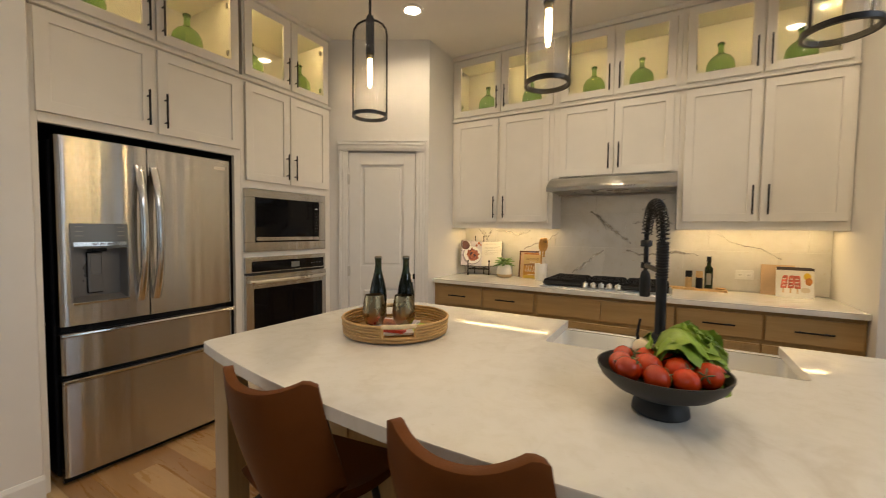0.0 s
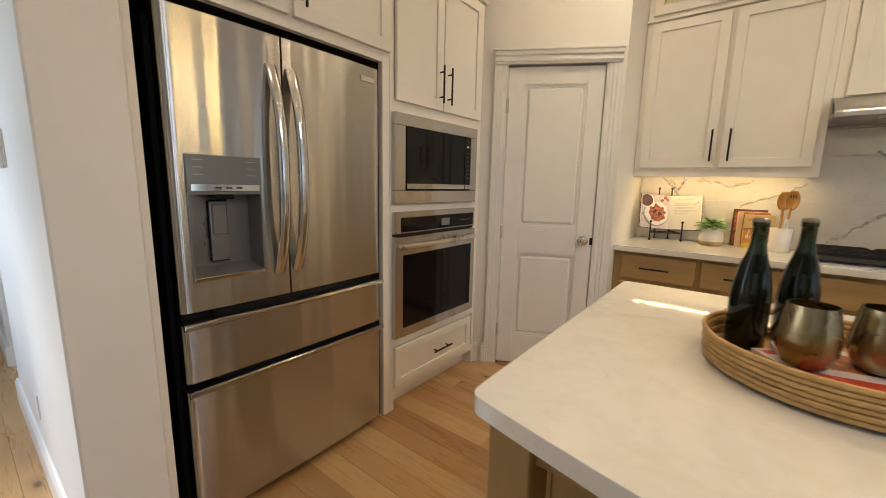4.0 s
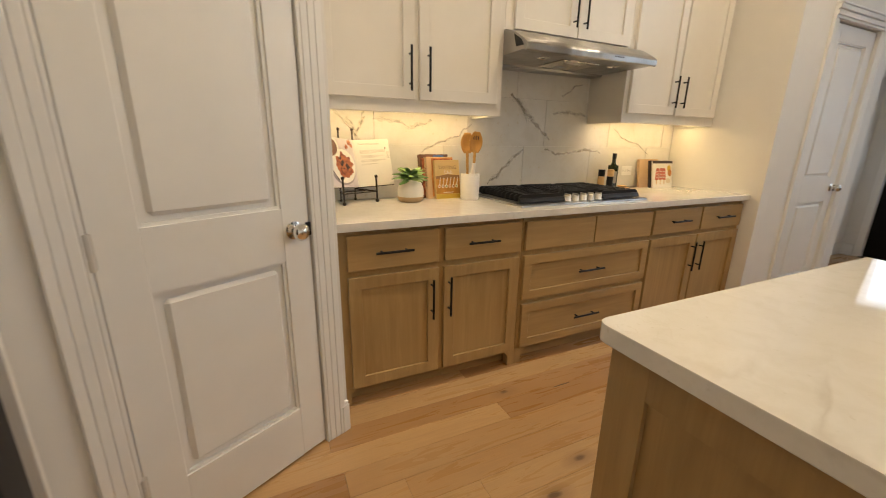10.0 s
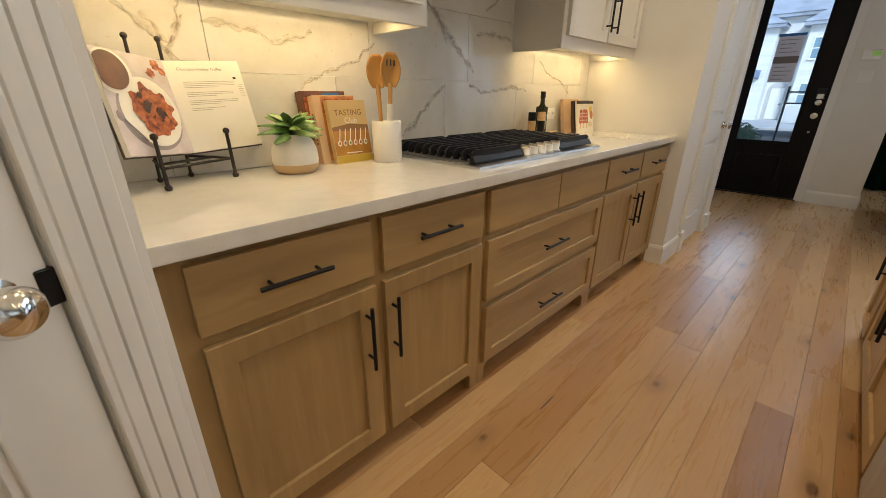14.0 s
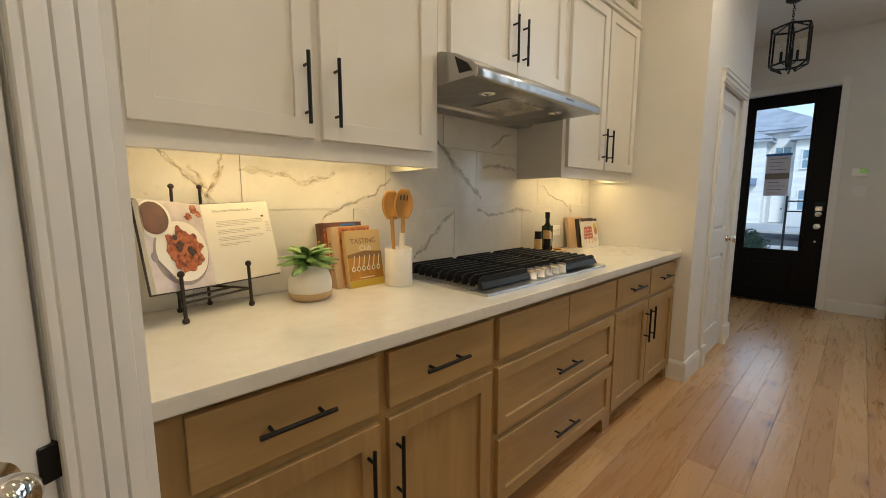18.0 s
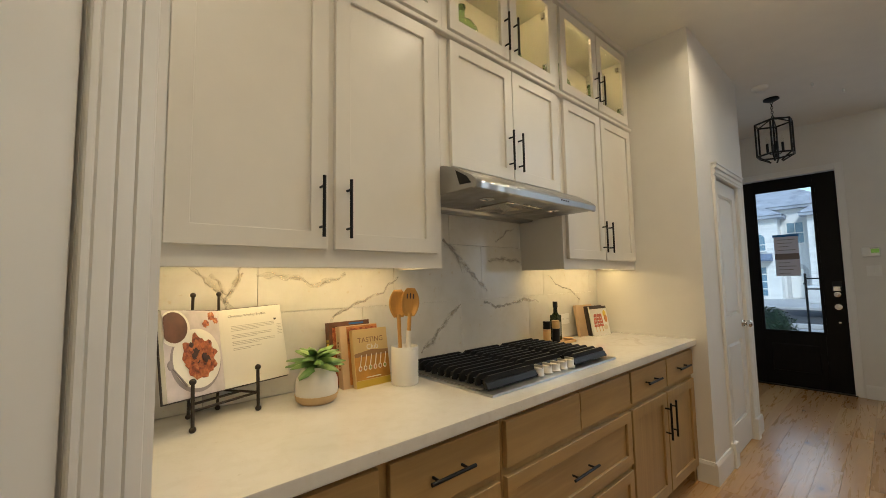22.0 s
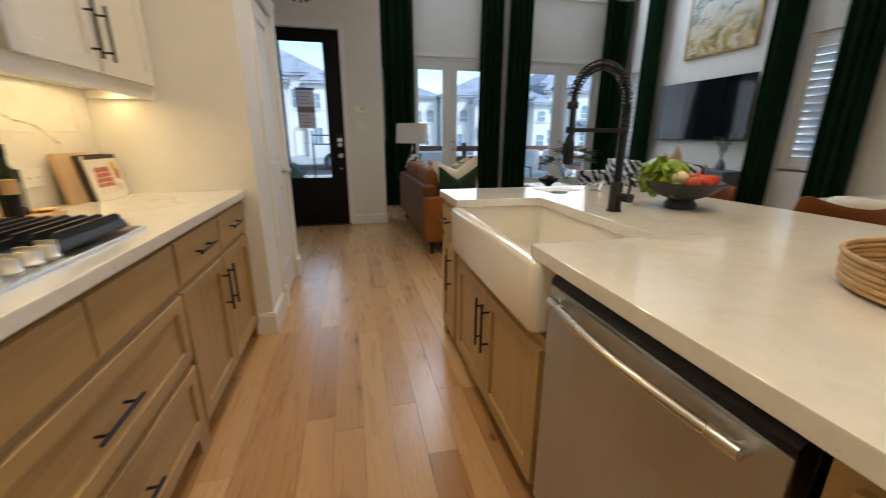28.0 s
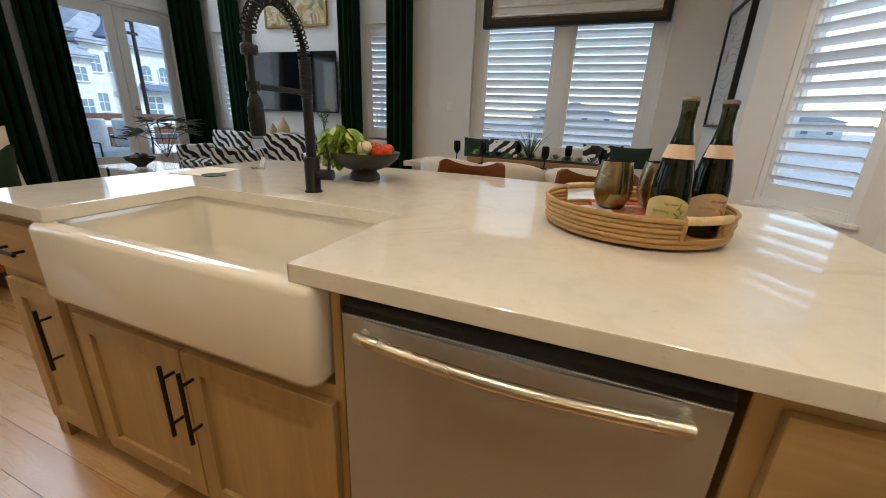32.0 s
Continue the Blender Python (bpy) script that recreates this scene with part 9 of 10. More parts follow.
# ---- dining ----
tb = thing("dining_table", pose(-0.30, -1.13, 0), "long pale dining table set with plants and dark goblets", "dining table")
TABW = plain("pale_table_wood", (0.56, 0.49, 0.40), 0.45, vary=0.08, scale=4)
part("tabletop", Shape().box(-1.15, 1.15, -0.47, 0.47, 0.715, 0.76, 0.006, seg=2), TABW, tb)
for x in (-0.8, 0.8):
    part("pedestal", Shape().box(x - 0.06, x + 0.06, -0.30, 0.30, 0.0, 0.715, 0.01), TABW, tb)


def dining_chair(m):
    c = thing("dining_chair", m, "white upholstered barrel-back dining chair with piped edge", "dining chair", "white dining chairs")
    def back(u, v):
        a = radians(-88 + 176 * u)
        R_ = 0.262
        flare = 0.02 * v
        z = 0.44 + 0.40 * v - 0.10 * (abs(u - 0.5) * 2) ** 2.2 * v
        return ((R_ + flare) * math.sin(a), 0.06 + (R_ + flare) * math.cos(a) * 0.92, z)
    part("backrest", Shape().grid(back, 24, 8), WHITEF, c, "", None, 0.034)
    part("piping", Shape().tube([Vector(back(k / 24, 1.0)) + Vector((0, 0, 0.002)) for k in range(25)], 0.008, 6), LINEN, c, "pale piping")
    part("seat", Shape().lathe([(0.0, 0.36), (0.22, 0.36), (0.25, 0.39), (0.25, 0.45), (0.23, 0.475), (0.0, 0.48)], (0, 0.03, 0), 32), WHITEF, c)
    for x in (-0.18, 0.18):
        for y in (-0.14, 0.2):
            part("leg", Shape().tube([(x * 0.9, y * 0.9, 0.37), (x * 1.1, y * 1.15, 0)], [0.018, 0.012], 8), DOORB, c)
    return c


c1 = dining_chair(pose(0.34, -0.72, 0))
for x in (-0.23, -0.80):
    copy_thing(c1, pose(x, -0.72, 0))
bn = thing("bench", pose(-0.28, -2.02, 0), "white upholstered bench under the window with pillows", "bench")
part("seat", Shape().box(-0.95, 0.95, -0.22, 0.22, 0.34, 0.48, 0.03, seg=3), WHITEF, bn)
part("back", Shape().box(-0.95, 0.95, -0.32, -0.22, 0.30, 0.88, 0.03, seg=3), WHITEF, bn)
for x in (-0.85, 0.85):
    for y in (-0.2, 0.16):
        part("leg", Shape().tube([(x, y, 0.35), (x, y, 0)], 0.018, 8), DOORB, bn)
for x, mt, lab, rz, dy in ((0.52, GREENP, "dark green pillow on the bench", 8, 0), (0.22, ZEBRA, "zebra pillow on the bench", -6, 0.03), (-0.92, ZEBRA, "zebra pillow on the bench", 10, 0.0), (-1.18, GREENP, "dark green velvet pillow on the bench", -12, 0.06)):
    pillow("throw_pillow", pose(x, -2.10 + dy, 0.72, 12, 0, rz), 0.44, 0.46, 0.16, mt, lab, "bench pillows")
pn = thing("planter", pose(-0.30, -1.10, 0.7605), "long wooden planter of mixed succulents on the table", "planter")
part("trough", Shape().box(-0.62, 0.62, -0.10, 0.10, 0, 0.055, 0.006), TANBOX, pn)
part("soil", Shape().box(-0.60, 0.60, -0.085, 0.085, 0.05, 0.062), SOIL, pn)
rng = random.Random(14)


def rosette(n, L, wd, material, name="rosette"):
    s = Shape()
    for k in range(n):
        f = k / n
        tilt = radians(78 - 60 * f)
        a = k * 2.39996
        d = Vector((math.cos(a) * math.sin(tilt), math.sin(a) * math.sin(tilt), math.cos(tilt)))
        sdv = Vector((-math.sin(a), math.cos(a), 0)) * wd * (1 - 0.4 * f)
        upv = sdv.cross(d).normalized() * wd * 0.3
        l = L * (1 - 0.35 * f)
        b0 = Vector((0, 0, 0.01 * f))
        vs = [s.bm.verts.new(c) for c in (b0, b0 + d * l * 0.6 + sdv, b0 + d * l, b0 + d * l * 0.6 - sdv)]
        v2 = s.bm.verts.new(b0 + d * l * 0.6 - upv)
        for a_, b_ in ((0, 1), (1, 2), (2, 3), (3, 0)):
            s.bm.faces.new((vs[a_], vs[b_], v2))
        s.bm.faces.new(vs[::-1])
    return s


for k in range(11):
    x = -0.55 + 0.11 * k
    part("succulent", rosette(rng.randint(16, 26), rng.uniform(0.06, 0.10), rng.uniform(0.012, 0.02), (SUCC2, SUCC, PALM)[k % 3]), (SUCC2, SUCC, PALM)[k % 3], pn, "", pose(x, rng.uniform(-0.04, 0.04), 0.065))
s = Shape()
for k in range(46):
    a = rng.uniform(0, 6.28)
    d = Vector((math.cos(a) * rng.uniform(0.1, 0.7), math.sin(a) * rng.uniform(0.1, 0.7), 1)).normalized() * rng.uniform(0.18, 0.33)
    s.tube([(0, 0, 0), tuple(d * 0.6), tuple(d + Vector((d.x, d.y, -0.04)) * 0.3)], [0.004, 0.003, 0.0005], 4)
part("air_plant", s, PALM, pn, "spiky dark plant", pose(0.02, 0, 0.06))
for x, y in ((0.42, -0.98), (0.14, -0.93), (-0.45, -0.93), (-0.62, -1.25), (-0.93, -0.98), (-0.12, -1.33)):
    gb = thing("goblet", pose(x, y, 0.7605), "dark smoked glass goblet on the table", "goblet", "dark goblets")
    part("glass_body", Shape().lathe([(0.0, 0.0), (0.034, 0.0), (0.034, 0.004), (0.006, 0.010), (0.005, 0.075), (0.022, 0.095), (0.034, 0.125), (0.034, 0.165), (0.030, 0.200), (0.0285, 0.200), (0.032, 0.165), (0.031, 0.127), (0.0, 0.10)], sides=20), BLACKG, gb)
# roman shade
rs = thing("roman_shade", pose(0.685, SOUTH + 0.012, 0, 0, 0, 180), "white roman shade with brown and dark green banded edge, half raised", "blind")
RW = 2.05
part("shade_cloth", Shape().box(0.0, RW, -0.055, -0.02, 2.31, 2.95, 0.004), LINEN, rs)
for k, z in enumerate((2.36, 2.46, 2.58, 2.72)):
    part("fold", Shape().prism([(-0.055, z), (-0.085 + 0.006 * k, z - 0.018), (-0.085 + 0.006 * k, z - 0.024), (-0.055, z - 0.03)], 0.0, RW, "x"), LINEN, rs)
part("brown_band", Shape().box(0.05, RW - 0.05, -0.092, -0.02, 2.262, 2.318, 0.003).box(0.05, 0.10, -0.09, -0.05, 2.318, 2.95).box(RW - 0.10, RW - 0.05, -0.09, -0.05, 2.318, 2.95), BROWNBAND, rs, "brown band")
part("green_band", Shape().box(0.0, RW, -0.094, -0.02, 2.215, 2.262, 0.003).box(0.0, 0.05, -0.092, -0.02, 2.262, 2.95).box(RW - 0.05, RW, -0.092, -0.02, 2.262, 2.95), GREENBAND, rs, "dark green band")
# framed print and fittings
fp = thing("framed_print", pose(WESTD, -1.88, 1.70, 0, 0, 90), "framed pale grey abstract print in a deep black frame", "picture")
part("frame", Shape().box(-0.38, -0.355, -0.05, -0.001, -0.52, 0.52, 0.002).box(0.355, 0.38, -0.05, -0.001, -0.52, 0.52, 0.002).box(-0.355, 0.355, -0.05, -0.001, -0.52, -0.495).box(-0.355, 0.355, -0.05, -0.001, 0.495, 0.52), BLACKP, fp)
part("print", Shape().box(-0.355, 0.355, -0.030, -0.004, -0.495, 0.495), ARTP, fp)
for k in range(9):
    z = -0.30 + 0.075 * k
    part("print_stroke", Shape().grid(lambda u, v: (-0.26 + 0.52 * u, -0.0312, z + 0.03 * math.sin(u * 5 + k) + 0.012 * v), 12, 1), ARTL, fp)
sw = thing("light_switch", pose(1.118, SOUTH, 1.32, 0, 0, 180), "white switch plate on the wall beside the window", "light switch", "switches")
part("plate", Shape().box(-0.036, 0.036, -0.006, 0, -0.058, 0.058, 0.002), PLATEM, sw)
part("rocker", Shape().box(-0.016, 0.016, -0.010, -0.005, -0.033, 0.033, 0.002), PLATEM, sw)

# ---- outside ----
GZ = -0.22
s = Shape().box(-400, 400, -400, 400, GZ - 0.5, GZ)
structure("ground", s, CONC, "pale concrete and paving reaching far away", "ground")
s = Shape().box(13.0, 20.0, -120, 120, GZ, GZ + 0.012)
structure("road", s, ASPH, "asphalt street in front of the houses", "road")
for x0, x1 in ((12.8, 13.0), (20.0, 20.2)):
    structure("kerb", Shape().box(x0, x1, -120, 120, GZ, GZ + 0.13, 0.02), CONC, "concrete kerb along the street", "kerb")
s = Shape().box(5.95, 8.6, -6.0, 2.3, GZ, -0.06)
structure("patio", s, CONC, "concrete patio slab outside the glazed doors", "patio")
s = Shape().box(4.32, 6.2, 2.4, 4.6, GZ, -0.03, 0.01)
structure("porch", s, CONC, "concrete porch slab before the front door", "porch")
s = Shape().box(4.31, 6.2, 2.38, 4.6, 2.85, 3.0)
structure("porch_ceiling", s, CEILP, "pale porch ceiling", "ceiling")


def house(name, y0, y1, x, flip, tall):
    """A white two-storey town house; local y runs along the street, the front faces -x."""
    h = thing(name, pose(x, y0, GZ) @ Matrix.Diagonal((1, 1, tall, 1)), "white brick town house with grey roof across the street", "house", "houses across the street")
    w = y1 - y0
    k = w / 8.6

    def at(y):
        return (w - y * k) if flip else y * k

    def span(a, b):
        return sorted((at(a), at(b)))

    def hip(xf, xb, a, b, z, rise):
        """A hipped roof with an overhang and a fascia board."""
        s = Shape()
        s.box(xf - 0.35, xb + 0.1, a - 0.3, b + 0.3, z - 0.02, z + 0.16)
        lo = [s.bm.verts.new(c) for c in ((xf - 0.4, a - 0.35, z + 0.16), (xb + 0.1, a - 0.35, z + 0.16), (xb + 0.1, b + 0.35, z + 0.16), (xf - 0.4, b + 0.35, z + 0.16))]
        run = min((b - a) / 2, (xb - xf) / 2) * 0.95
        hi = [s.bm.verts.new(c) for c in ((xf + run, (a + b) / 2 - max(0.05, (b - a) / 2 - run), z + rise), (xb - 0.2, (a + b) / 2 - max(0.05, (b - a) / 2 - run), z + rise), (xb - 0.2, (a + b) / 2 + max(0.05, (b - a) / 2 - run), z + rise), (xf + run, (a + b) / 2 + max(0.05, (b - a) / 2 - run), z + rise))]
        for q in range(4):
            s.bm.faces.new((lo[q], lo[(q + 1) % 4], hi[(q + 1) % 4], hi[q]))
        s.bm.faces.new(hi)
        return s

    part("wall", Shape().box(0, 8, 0, w, 0, 5.55), HOUSEW, h)
    part("roof", hip(0.0, 8.0, 0, w, 5.55, 2.6), ROOF, h)
    a, b = span(0.0, 1.3)
    part("pier_wall", Shape().box(-0.9, 0, a, b, 0, 4.95), HOUSEW, h)
    part("pier_roof", hip(-0.9, 1.2, a, b, 4.95, 0.9), ROOF, h)
    a, b = span(2.62, 6.3)
    part("bay_wall", Shape().box(-1.1, 0, a, b, 0, 4.95), HOUSEW, h)
    part("bay_roof", hip(-1.1, 2.4, a, b, 4.95, 1.35), ROOF, h)

    def window(yc, z0, z1, ww, xf, arch=False, panes=2):
        yc = at(yc)
        ww *= k
        fr_ = Shape().box(xf - 0.10, xf + 0.02, yc - ww / 2 - 0.10, yc + ww / 2 + 0.10, z0 - 0.10, z0, 0.02)
        for sg in (-1, 1):
            e = sorted((yc + sg * ww / 2, yc + sg * (ww / 2 + 0.07)))
            fr_.box(xf - 0.05, xf + 0.02, e[0], e[1], z0, z1)
        if not arch:
            fr_.box(xf - 0.05, xf + 0.02, yc - ww / 2 - 0.07, yc + ww / 2 + 0.07, z1, z1 + 0.08)
        wn_ = part("window", fr_, TRIM, h)
        pane = Shape().box(xf - 0.03, xf + 0.01, yc - ww / 2, yc + ww / 2, z0, z1)
        if arch:
            pane.prism([(yc + ww / 2 * math.cos(q), z1 + ww / 2 * math.sin(q)) for q in np.linspace(0, math.pi, 14)], xf - 0.03, xf + 0.01, "x")
        part("pane", pane, HWIN, wn_)
        bars = Shape().box(xf - 0.045, xf - 0.03, yc - ww / 2, yc + ww / 2, (z0 + z1) / 2 - 0.025, (z0 + z1) / 2 + 0.025)
        for q in range(1, panes):
            bars.box(xf - 0.045, xf - 0.03, yc - ww / 2 + ww * q / panes - 0.02, yc - ww / 2 + ww * q / panes + 0.02, z0, z1)
        part("bars", bars, TRIM, wn_)

    window(1.95, 3.40, 4.64, 0.74, 0.0)
    window(3.55, 2.98, 3.70, 0.58, -1.1, True)
    window(4.70, 2.98, 3.70, 0.58, -1.1, True)
    for yc in (6.95, 8.0):
        window(yc, 3.20, 4.10, 0.58, 0.0, True)
    window(0.65, 3.30, 4.30, 0.60, -0.9)
    window(0.65, 0.90, 2.00, 0.62, -0.9)
    window(5.75, 2.98, 3.70, 0.50, -1.1, True)
    window(7.45, 0.90, 2.05, 0.85, 0.0)
    window(5.45, 0.60, 1.95, 0.90, -1.1, False, 3)
    a, b = span(2.95, 6.1)
    part("awning", Shape().prism([(-1.95, 2.32), (-1.95, 2.40), (-1.1, 2.78), (-1.1, 2.32)], a, b, "y"), AWN, h, "blue-grey metal canopy")
    a, b = span(3.20, 4.35)
    fd_ = part("glazed_door", Shape().box(-1.16, -1.08, a, b, 0, 2.08), TRIM, h, "white glazed double door")
    for q in range(2):
        for r_ in range(4):
            y_ = a + (b - a) * (0.08 + 0.46 * q)
            part("pane", Shape().box(-1.18, -1.15, y_, y_ + (b - a) * 0.36, 0.20 + 0.45 * r_, 0.58 + 0.45 * r_), HWIN, fd_)
    yc, r_ = at(2.0), 0.52 * k
    # flat arch; the recess's shade is put into its grey
    d = part("door_recess", Shape().box(-0.02, 0.03, yc - r_, yc + r_, 0, 1.62).prism([(yc + r_ * math.cos(q), 1.62 + r_ * math.sin(q)) for q in np.linspace(0, math.pi, 14)], -0.02, 0.03, "x"), SHADEP, h, "flat arched doorway, greyed for the shade of its recess")
    part("front_door", Shape().box(-0.06, -0.021, yc - 0.32 * k, yc + 0.32 * k, 0.05, 1.78, 0.01), TRIM, d)
    part("door_knob", Shape().ball((-0.08, yc - 0.24 * k, 0.9), 0.05), BRONZE, d)
    return h


for k, (a, b) in enumerate(((-52, -43), (-42.8, -34), (-33.8, -25), (-24.8, -16), (-15.8, -7.2), (-7, 1.4), (1.6, 10.2), (10.4, 19), (19.2, 28))):
    house("town_house", a + 2.6, b + 2.6, 30.0 + (1.2 if k % 2 else 0), k % 2 == 1, 0.79 if k in (4, 5) else 1.0)

# patio fence, seats and pot plant
fn = thing("patio_fence", pose(8.7, 0, GZ), "brown horizontal board fence along the patio", "fence")
for k in range(7):
    y = -7.2 + 1.4 * k
    part("post", Shape().box(-0.05, 0.05, y - 0.05, y + 0.05, 0, 1.28, 0.006), FENCE, fn)
for z in (0.25, 0.52, 0.79, 1.06):
    for k in range(6):
        y = -7.2 + 1.4 * k
        part("board", Shape().box(-0.075, -0.05, y + 0.003, y + 1.397, z, z + 0.14, 0.004), FENCE, fn)


def patio_chair(m):
    c = thing("patio_chair", m, "metal patio armchair with thick white cushions", "patio chair", "patio chairs")
    part("seat_cushion", Shape().box(-0.34, 0.34, -0.34, 0.30, 0.32, 0.50, 0.06, seg=3), OUTF, c)
    part("back_cushion", Shape().box(-0.34, 0.34, 0.20, 0.40, 0.48, 0.98, 0.08, seg=3), OUTF, c)
    for x in (-0.40, 0.40):
        part("arm", Shape().tube([(x, -0.36, 0), (x, -0.36, 0.62), (x, 0.40, 0.66), (x, 0.46, 0.95)], 0.016, 8), BLACKM, c)
        part("back_leg", Shape().tube([(x, 0.40, 0.66), (x, 0.46, 0)], 0.016, 8), BLACKM, c)
        part("arm_curl", Shape().tube([(x, -0.2, 0.3), (x, 0.1, 0.45), (x, 0.38, 0.32)], 0.010, 6), BLACKM, c)
    part("seat_frame", Shape().tube([(-0.4, -0.34, 0.30), (0.4, -0.34, 0.30), (0.4, 0.42, 0.30), (-0.4, 0.42, 0.30)], 0.016, 8, closed=True), BLACKM, c)
    return c


pc = patio_chair(pose(7.05, -1.42, -0.06, 0, 0, -75))
copy_thing(pc, pose(7.0, 1.25, -0.06, 0, 0, 120))
copy_thing(pc, pose(7.3, -2.3, -0.06, 0, 0, 20))
yp = thing("potted_palm", pose(7.6, 0.45, -0.06), "spiky green palm in a pot on the patio", "plant")
part("pot", Shape().lathe([(0, 0), (0.16, 0), (0.22, 0.35), (0.20, 0.36), (0, 0.33)], sides=20), GREYP, yp)
s = Shape()
rng = random.Random(4)
for k in range(46):
    a, t_ = rng.uniform(0, 6.28), rng.uniform(0.15, 1.1)
    d = Vector((math.cos(a) * math.sin(t_), math.sin(a) * math.sin(t_), math.cos(t_))) * rng.uniform(0.6, 0.95)
    sdv = d.cross(Vector((0, 0, 1))).normalized() * 0.018
    p0 = Vector((0, 0, 0.34))
    vs = [s.bm.verts.new(c) for c in (p0 - sdv * 0.4, p0 + d * 0.5 - sdv, p0 + d - Vector((0, 0, 0.1)), p0 + d * 0.5 + sdv)]
    s.bm.faces.new(vs)
part("blades", s, BUSH, yp, "", None, 0.003)

# bush by the door, street lamp, pickup
def bush(m, r, seed):
    b = thing("bush", m, "round clipped dark green bush", "bush", "bushes")
    rr = random.Random(seed)
    s = Shape()
    for k in range(900):
        d = Vector((rr.gauss(0, 1), rr.gauss(0, 1), rr.gauss(0, 1))).normalized()
        p = d * r * rr.uniform(0.72, 1.05) + Vector((0, 0, r * 0.95))
        if p.z < 0.02:
            continue
        t1 = d.orthogonal().normalized() * r * 0.10
        t2 = d.cross(t1).normalized() * r * 0.05
        t1 = t1 + d * rr.uniform(-0.05, 0.05)
        vs = [s.bm.verts.new(c) for c in (p - t1, p + t2, p + t1, p - t2)]
        s.bm.faces.new(vs)
    part("leaves", s, BUSH, b)
    part("core", Shape().ball((0, 0, r * 0.95), r * 0.74, (1, 1, 1), 2, 0.2, seed), BUSH, b)
    part("stem", Shape().tube([(0, 0, 0), (0, 0, r * 0.6)], 0.04, 8), FENCE, b)


bush(pose(9.0, 4.24, GZ), 0.42, 1)
bush(pose(11.4, 5.6, GZ), 0.5, 2)
sl = thing("street_lamp", pose(11.3, -4.9, GZ), "dark street lamp with a bell-shaped shade", "street lamp")
part("pole", Shape().tube([(0, 0, 0), (0, 0, 3.9)], [0.06, 0.045], 12), BLACKM, sl)
part("arm", Shape().box(-0.05, 0.05, 0.0, 0.75, 3.45, 3.53).box(-0.04, 0.04, -0.1, 0.15, 3.15, 3.22), BLACKM, sl)
part("shade", Shape().lathe([(0.05, 3.45), (0.07, 3.30), (0.14, 3.18), (0.30, 2.98), (0.29, 2.97), (0.12, 3.16)], (0, 0.65, 0), 24), AWN, sl, "blue-grey bell shade")
pk = thing("pickup_truck", pose(17.2, 1.7, GZ), "white pickup truck parked across the street", "car")
part("body", Shape().prism([(-2.6, 0.45), (-2.6, 1.05), (-1.2, 1.12), (-0.55, 1.75), (1.0, 1.78), (1.15, 1.12), (2.7, 1.12), (2.7, 0.5)], -0.9, 0.9, "x", 0.05), CARP, pk)
part("side_window", Shape().prism([(-0.95, 1.16), (-0.48, 1.66), (0.92, 1.68), (1.0, 1.16)], -0.915, 0.915, "x"), HWIN, pk)
for y in (-1.7, 1.75):
    for sx in (-0.85, 0.85):
        wl = part("wheel", Shape().tube([(sx - 0.12, y, 0.38), (sx + 0.12, y, 0.38)], 0.38, 24), RUBBER, pk)
        part("rim", Shape().tube([(sx - 0.125, y, 0.38), (sx + 0.125, y, 0.38)], 0.22, 18), CHROME, wl)
gt = thing("garden_gate", pose(8.3, 3.55, GZ), "thin black metal gate frame beyond the porch", "gate")
for y in (-0.45, 0.0):
    part("post", Shape().tube([(0, y, 0), (0, y, 1.55)], 0.02, 8), BLACKM, gt)
for z in (1.25, 1.45):
    part("rail", Shape().tube([(0, -0.45, z), (0, 0.0, z)], 0.014, 6), BLACKM, gt)

# neighbours beyond the shuttered windows
def block(name, m, w, d, hgt, label, mt):
    b = thing(name, m, label, "house", "neighbour houses")
    part("wall", Shape().box(-w / 2, w / 2, -d / 2, d / 2, 0, hgt), mt, b)
    part("roof", Shape().prism([(-w / 2 - 0.4, hgt), (0, hgt + w * 0.13), (w / 2 + 0.4, hgt)], -d / 2 - 0.4, d / 2 + 0.4, "y"), ROOF, b)
    for k in range(4):
        for z in (1.6,):
            x = -w / 2 + w * (k + 0.5) / 4
            wn_ = part("window", Shape().box(x - 0.55, x + 0.55, d / 2, d / 2 + 0.06, z - 0.8, z + 0.8), TRIM, b)
            part("pane", Shape().box(x - 0.48, x + 0.48, d / 2 + 0.06, d / 2 + 0.08, z - 0.72, z + 0.72), HWIN, wn_)


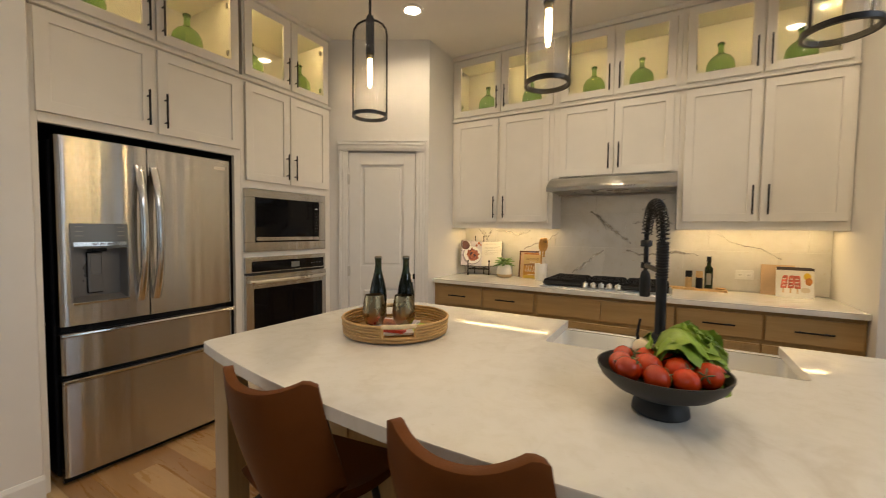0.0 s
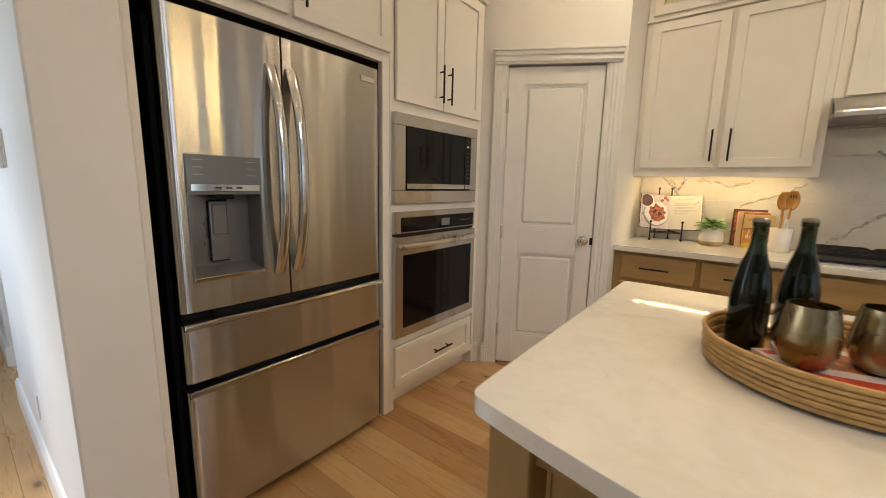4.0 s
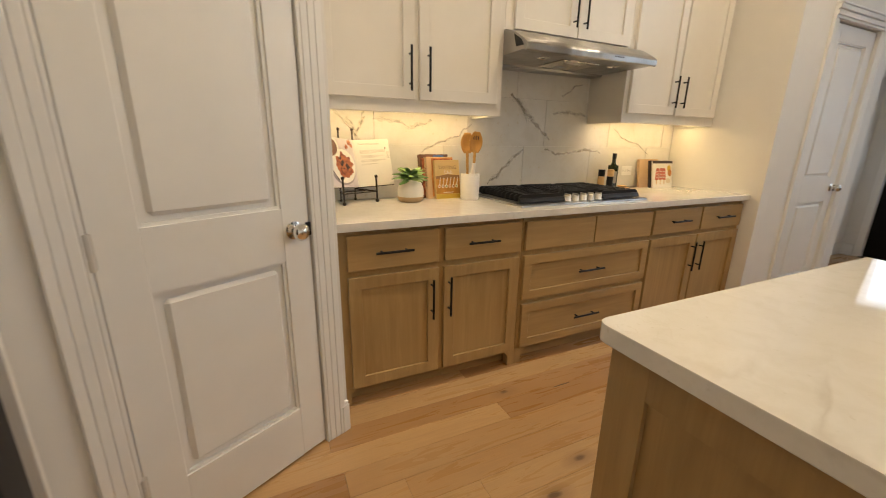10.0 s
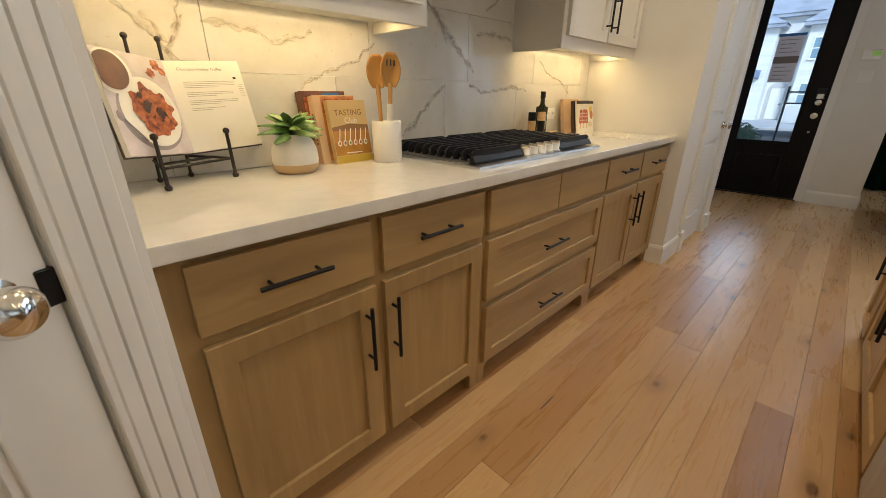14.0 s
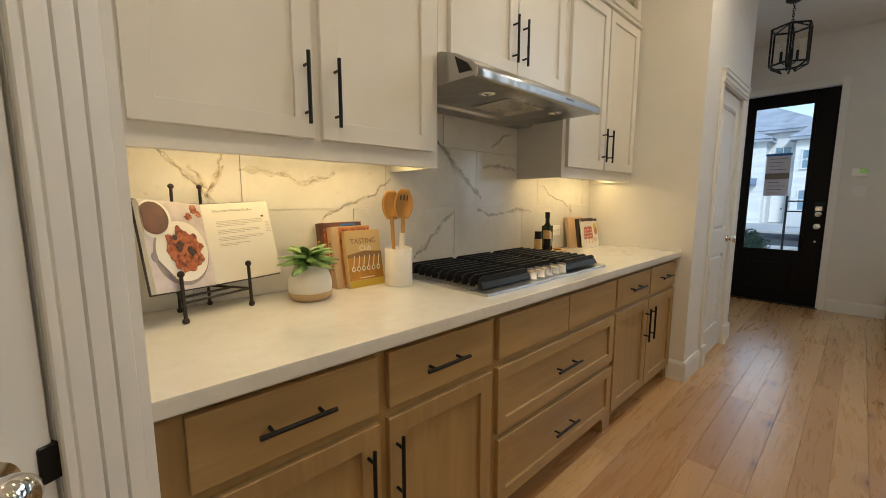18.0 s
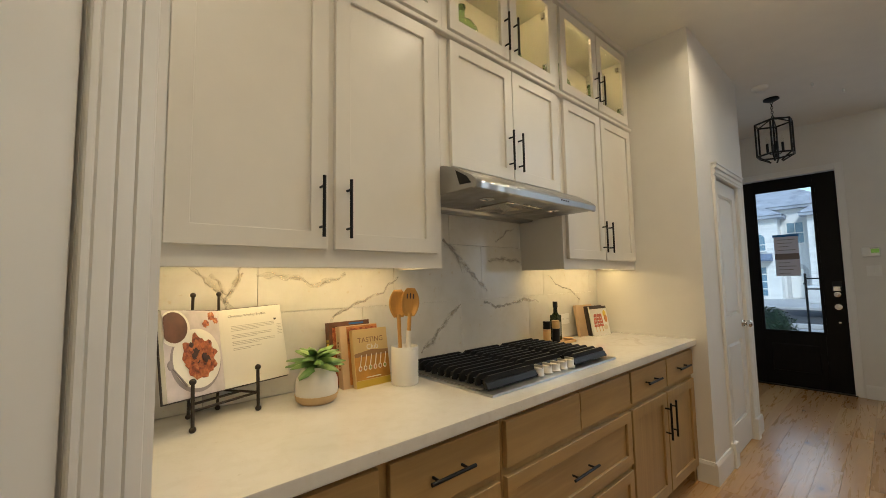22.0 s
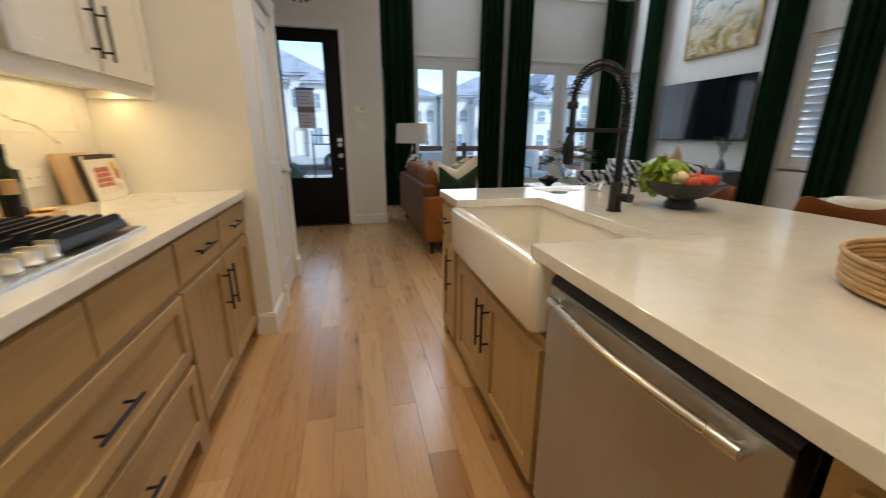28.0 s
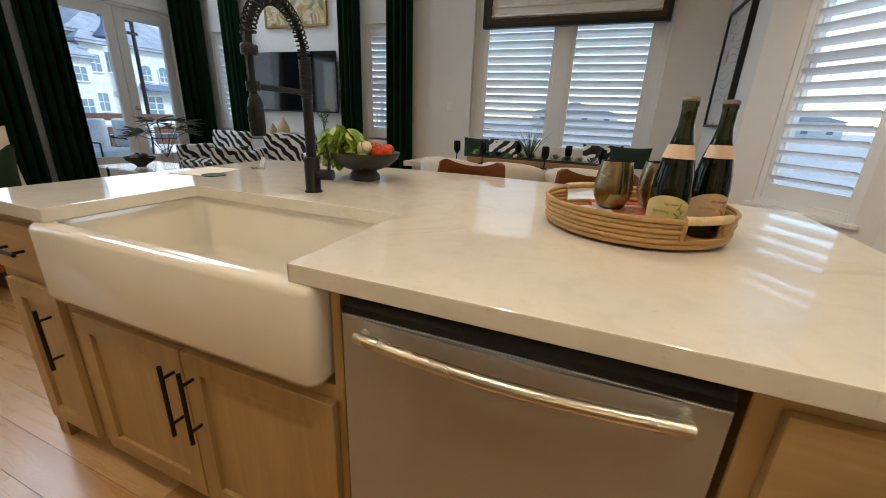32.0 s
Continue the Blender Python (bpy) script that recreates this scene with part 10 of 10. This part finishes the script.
block("neighbour_house", pose(6, -85, GZ), 16, 9, 2.9, "pale house beyond the side yard", STUCCO)
block("neighbour_house", pose(-30, -90, GZ), 14, 9, 2.9, "pale house beyond the side yard", HOUSEW)
bk_ = block("neighbour_house", pose(-75, -20, GZ, 0, 0, -70), 14, 9, 2.9, "brick house under construction beyond the hall window", FENCE)

# ---- floor boards, nearest ones as pieces ----
floor_ob = bpy.data.objects["floor"]
rng = random.Random(77)
PW = 0.122
BOARDS = {}


def board_mesh(length, width):
    key = (round(length, 2), round(width, 3))
    if key not in BOARDS:
        BOARDS[key] = mesh_of(Shape().box(0, length - 0.0008, 0.0004, width - 0.0004, -0.0135, 0, 0.0006), "plank", FLOORM)
    return BOARDS[key]


rest_v, rest_f, count = [], [], 0
y = -2.50
while y < 3.95:
    x = -6.6 - rng.uniform(0, 1.4)
    while x < 5.8:
        L = round(rng.choice((0.9, 1.2, 1.5, 1.8, 2.1, 2.4)), 2)
        a, b = max(x, -6.6), min(x + L, 5.8)
        if y < KEND[1] - 0.1:
            a = max(a, WESTD - 0.12 if y < K[1] else WESTD - 0.10 - 0.62 * (y - K[1]))
        if b - a > 0.03:
            near = -3.0 < a < 4.0 and y > 0.60 and count < 298
            if near:
                part("plank", board_mesh(b - a, PW), FLOORM, floor_ob, "", pose(a, y, 0))
                count += 1
            else:
                i = len(rest_v)
                x0, x1, y0, y1 = a, b - 0.0008, y + 0.0004, y + PW - 0.0004
                rest_v += [(x0, y0, -0.013), (x1, y0, -0.013), (x1, y1, -0.013), (x0, y1, -0.013), (x0, y0, -0.001), (x1, y0, -0.001), (x1, y1, -0.001), (x0, y1, -0.001), (x0 + 0.001, y0 + 0.001, 0), (x1 - 0.001, y0 + 0.001, 0), (x1 - 0.001, y1 - 0.001, 0), (x0 + 0.001, y1 - 0.001, 0)]
                for q in ((0, 1, 5, 4), (1, 2, 6, 5), (2, 3, 7, 6), (3, 0, 4, 7), (4, 5, 9, 8), (5, 6, 10, 9), (6, 7, 11, 10), (7, 4, 8, 11), (8, 9, 10, 11)):
                    rest_f.append(tuple(i + k for k in q))
        x += L
    y += PW
me = bpy.data.meshes.new("plank_field")
me.from_pydata(rest_v, [], rest_f)
me.materials.append(FLOORJ)
fo = new("plank_field", me)
fo.parent = floor_ob
fo["kind"] = "stuff"
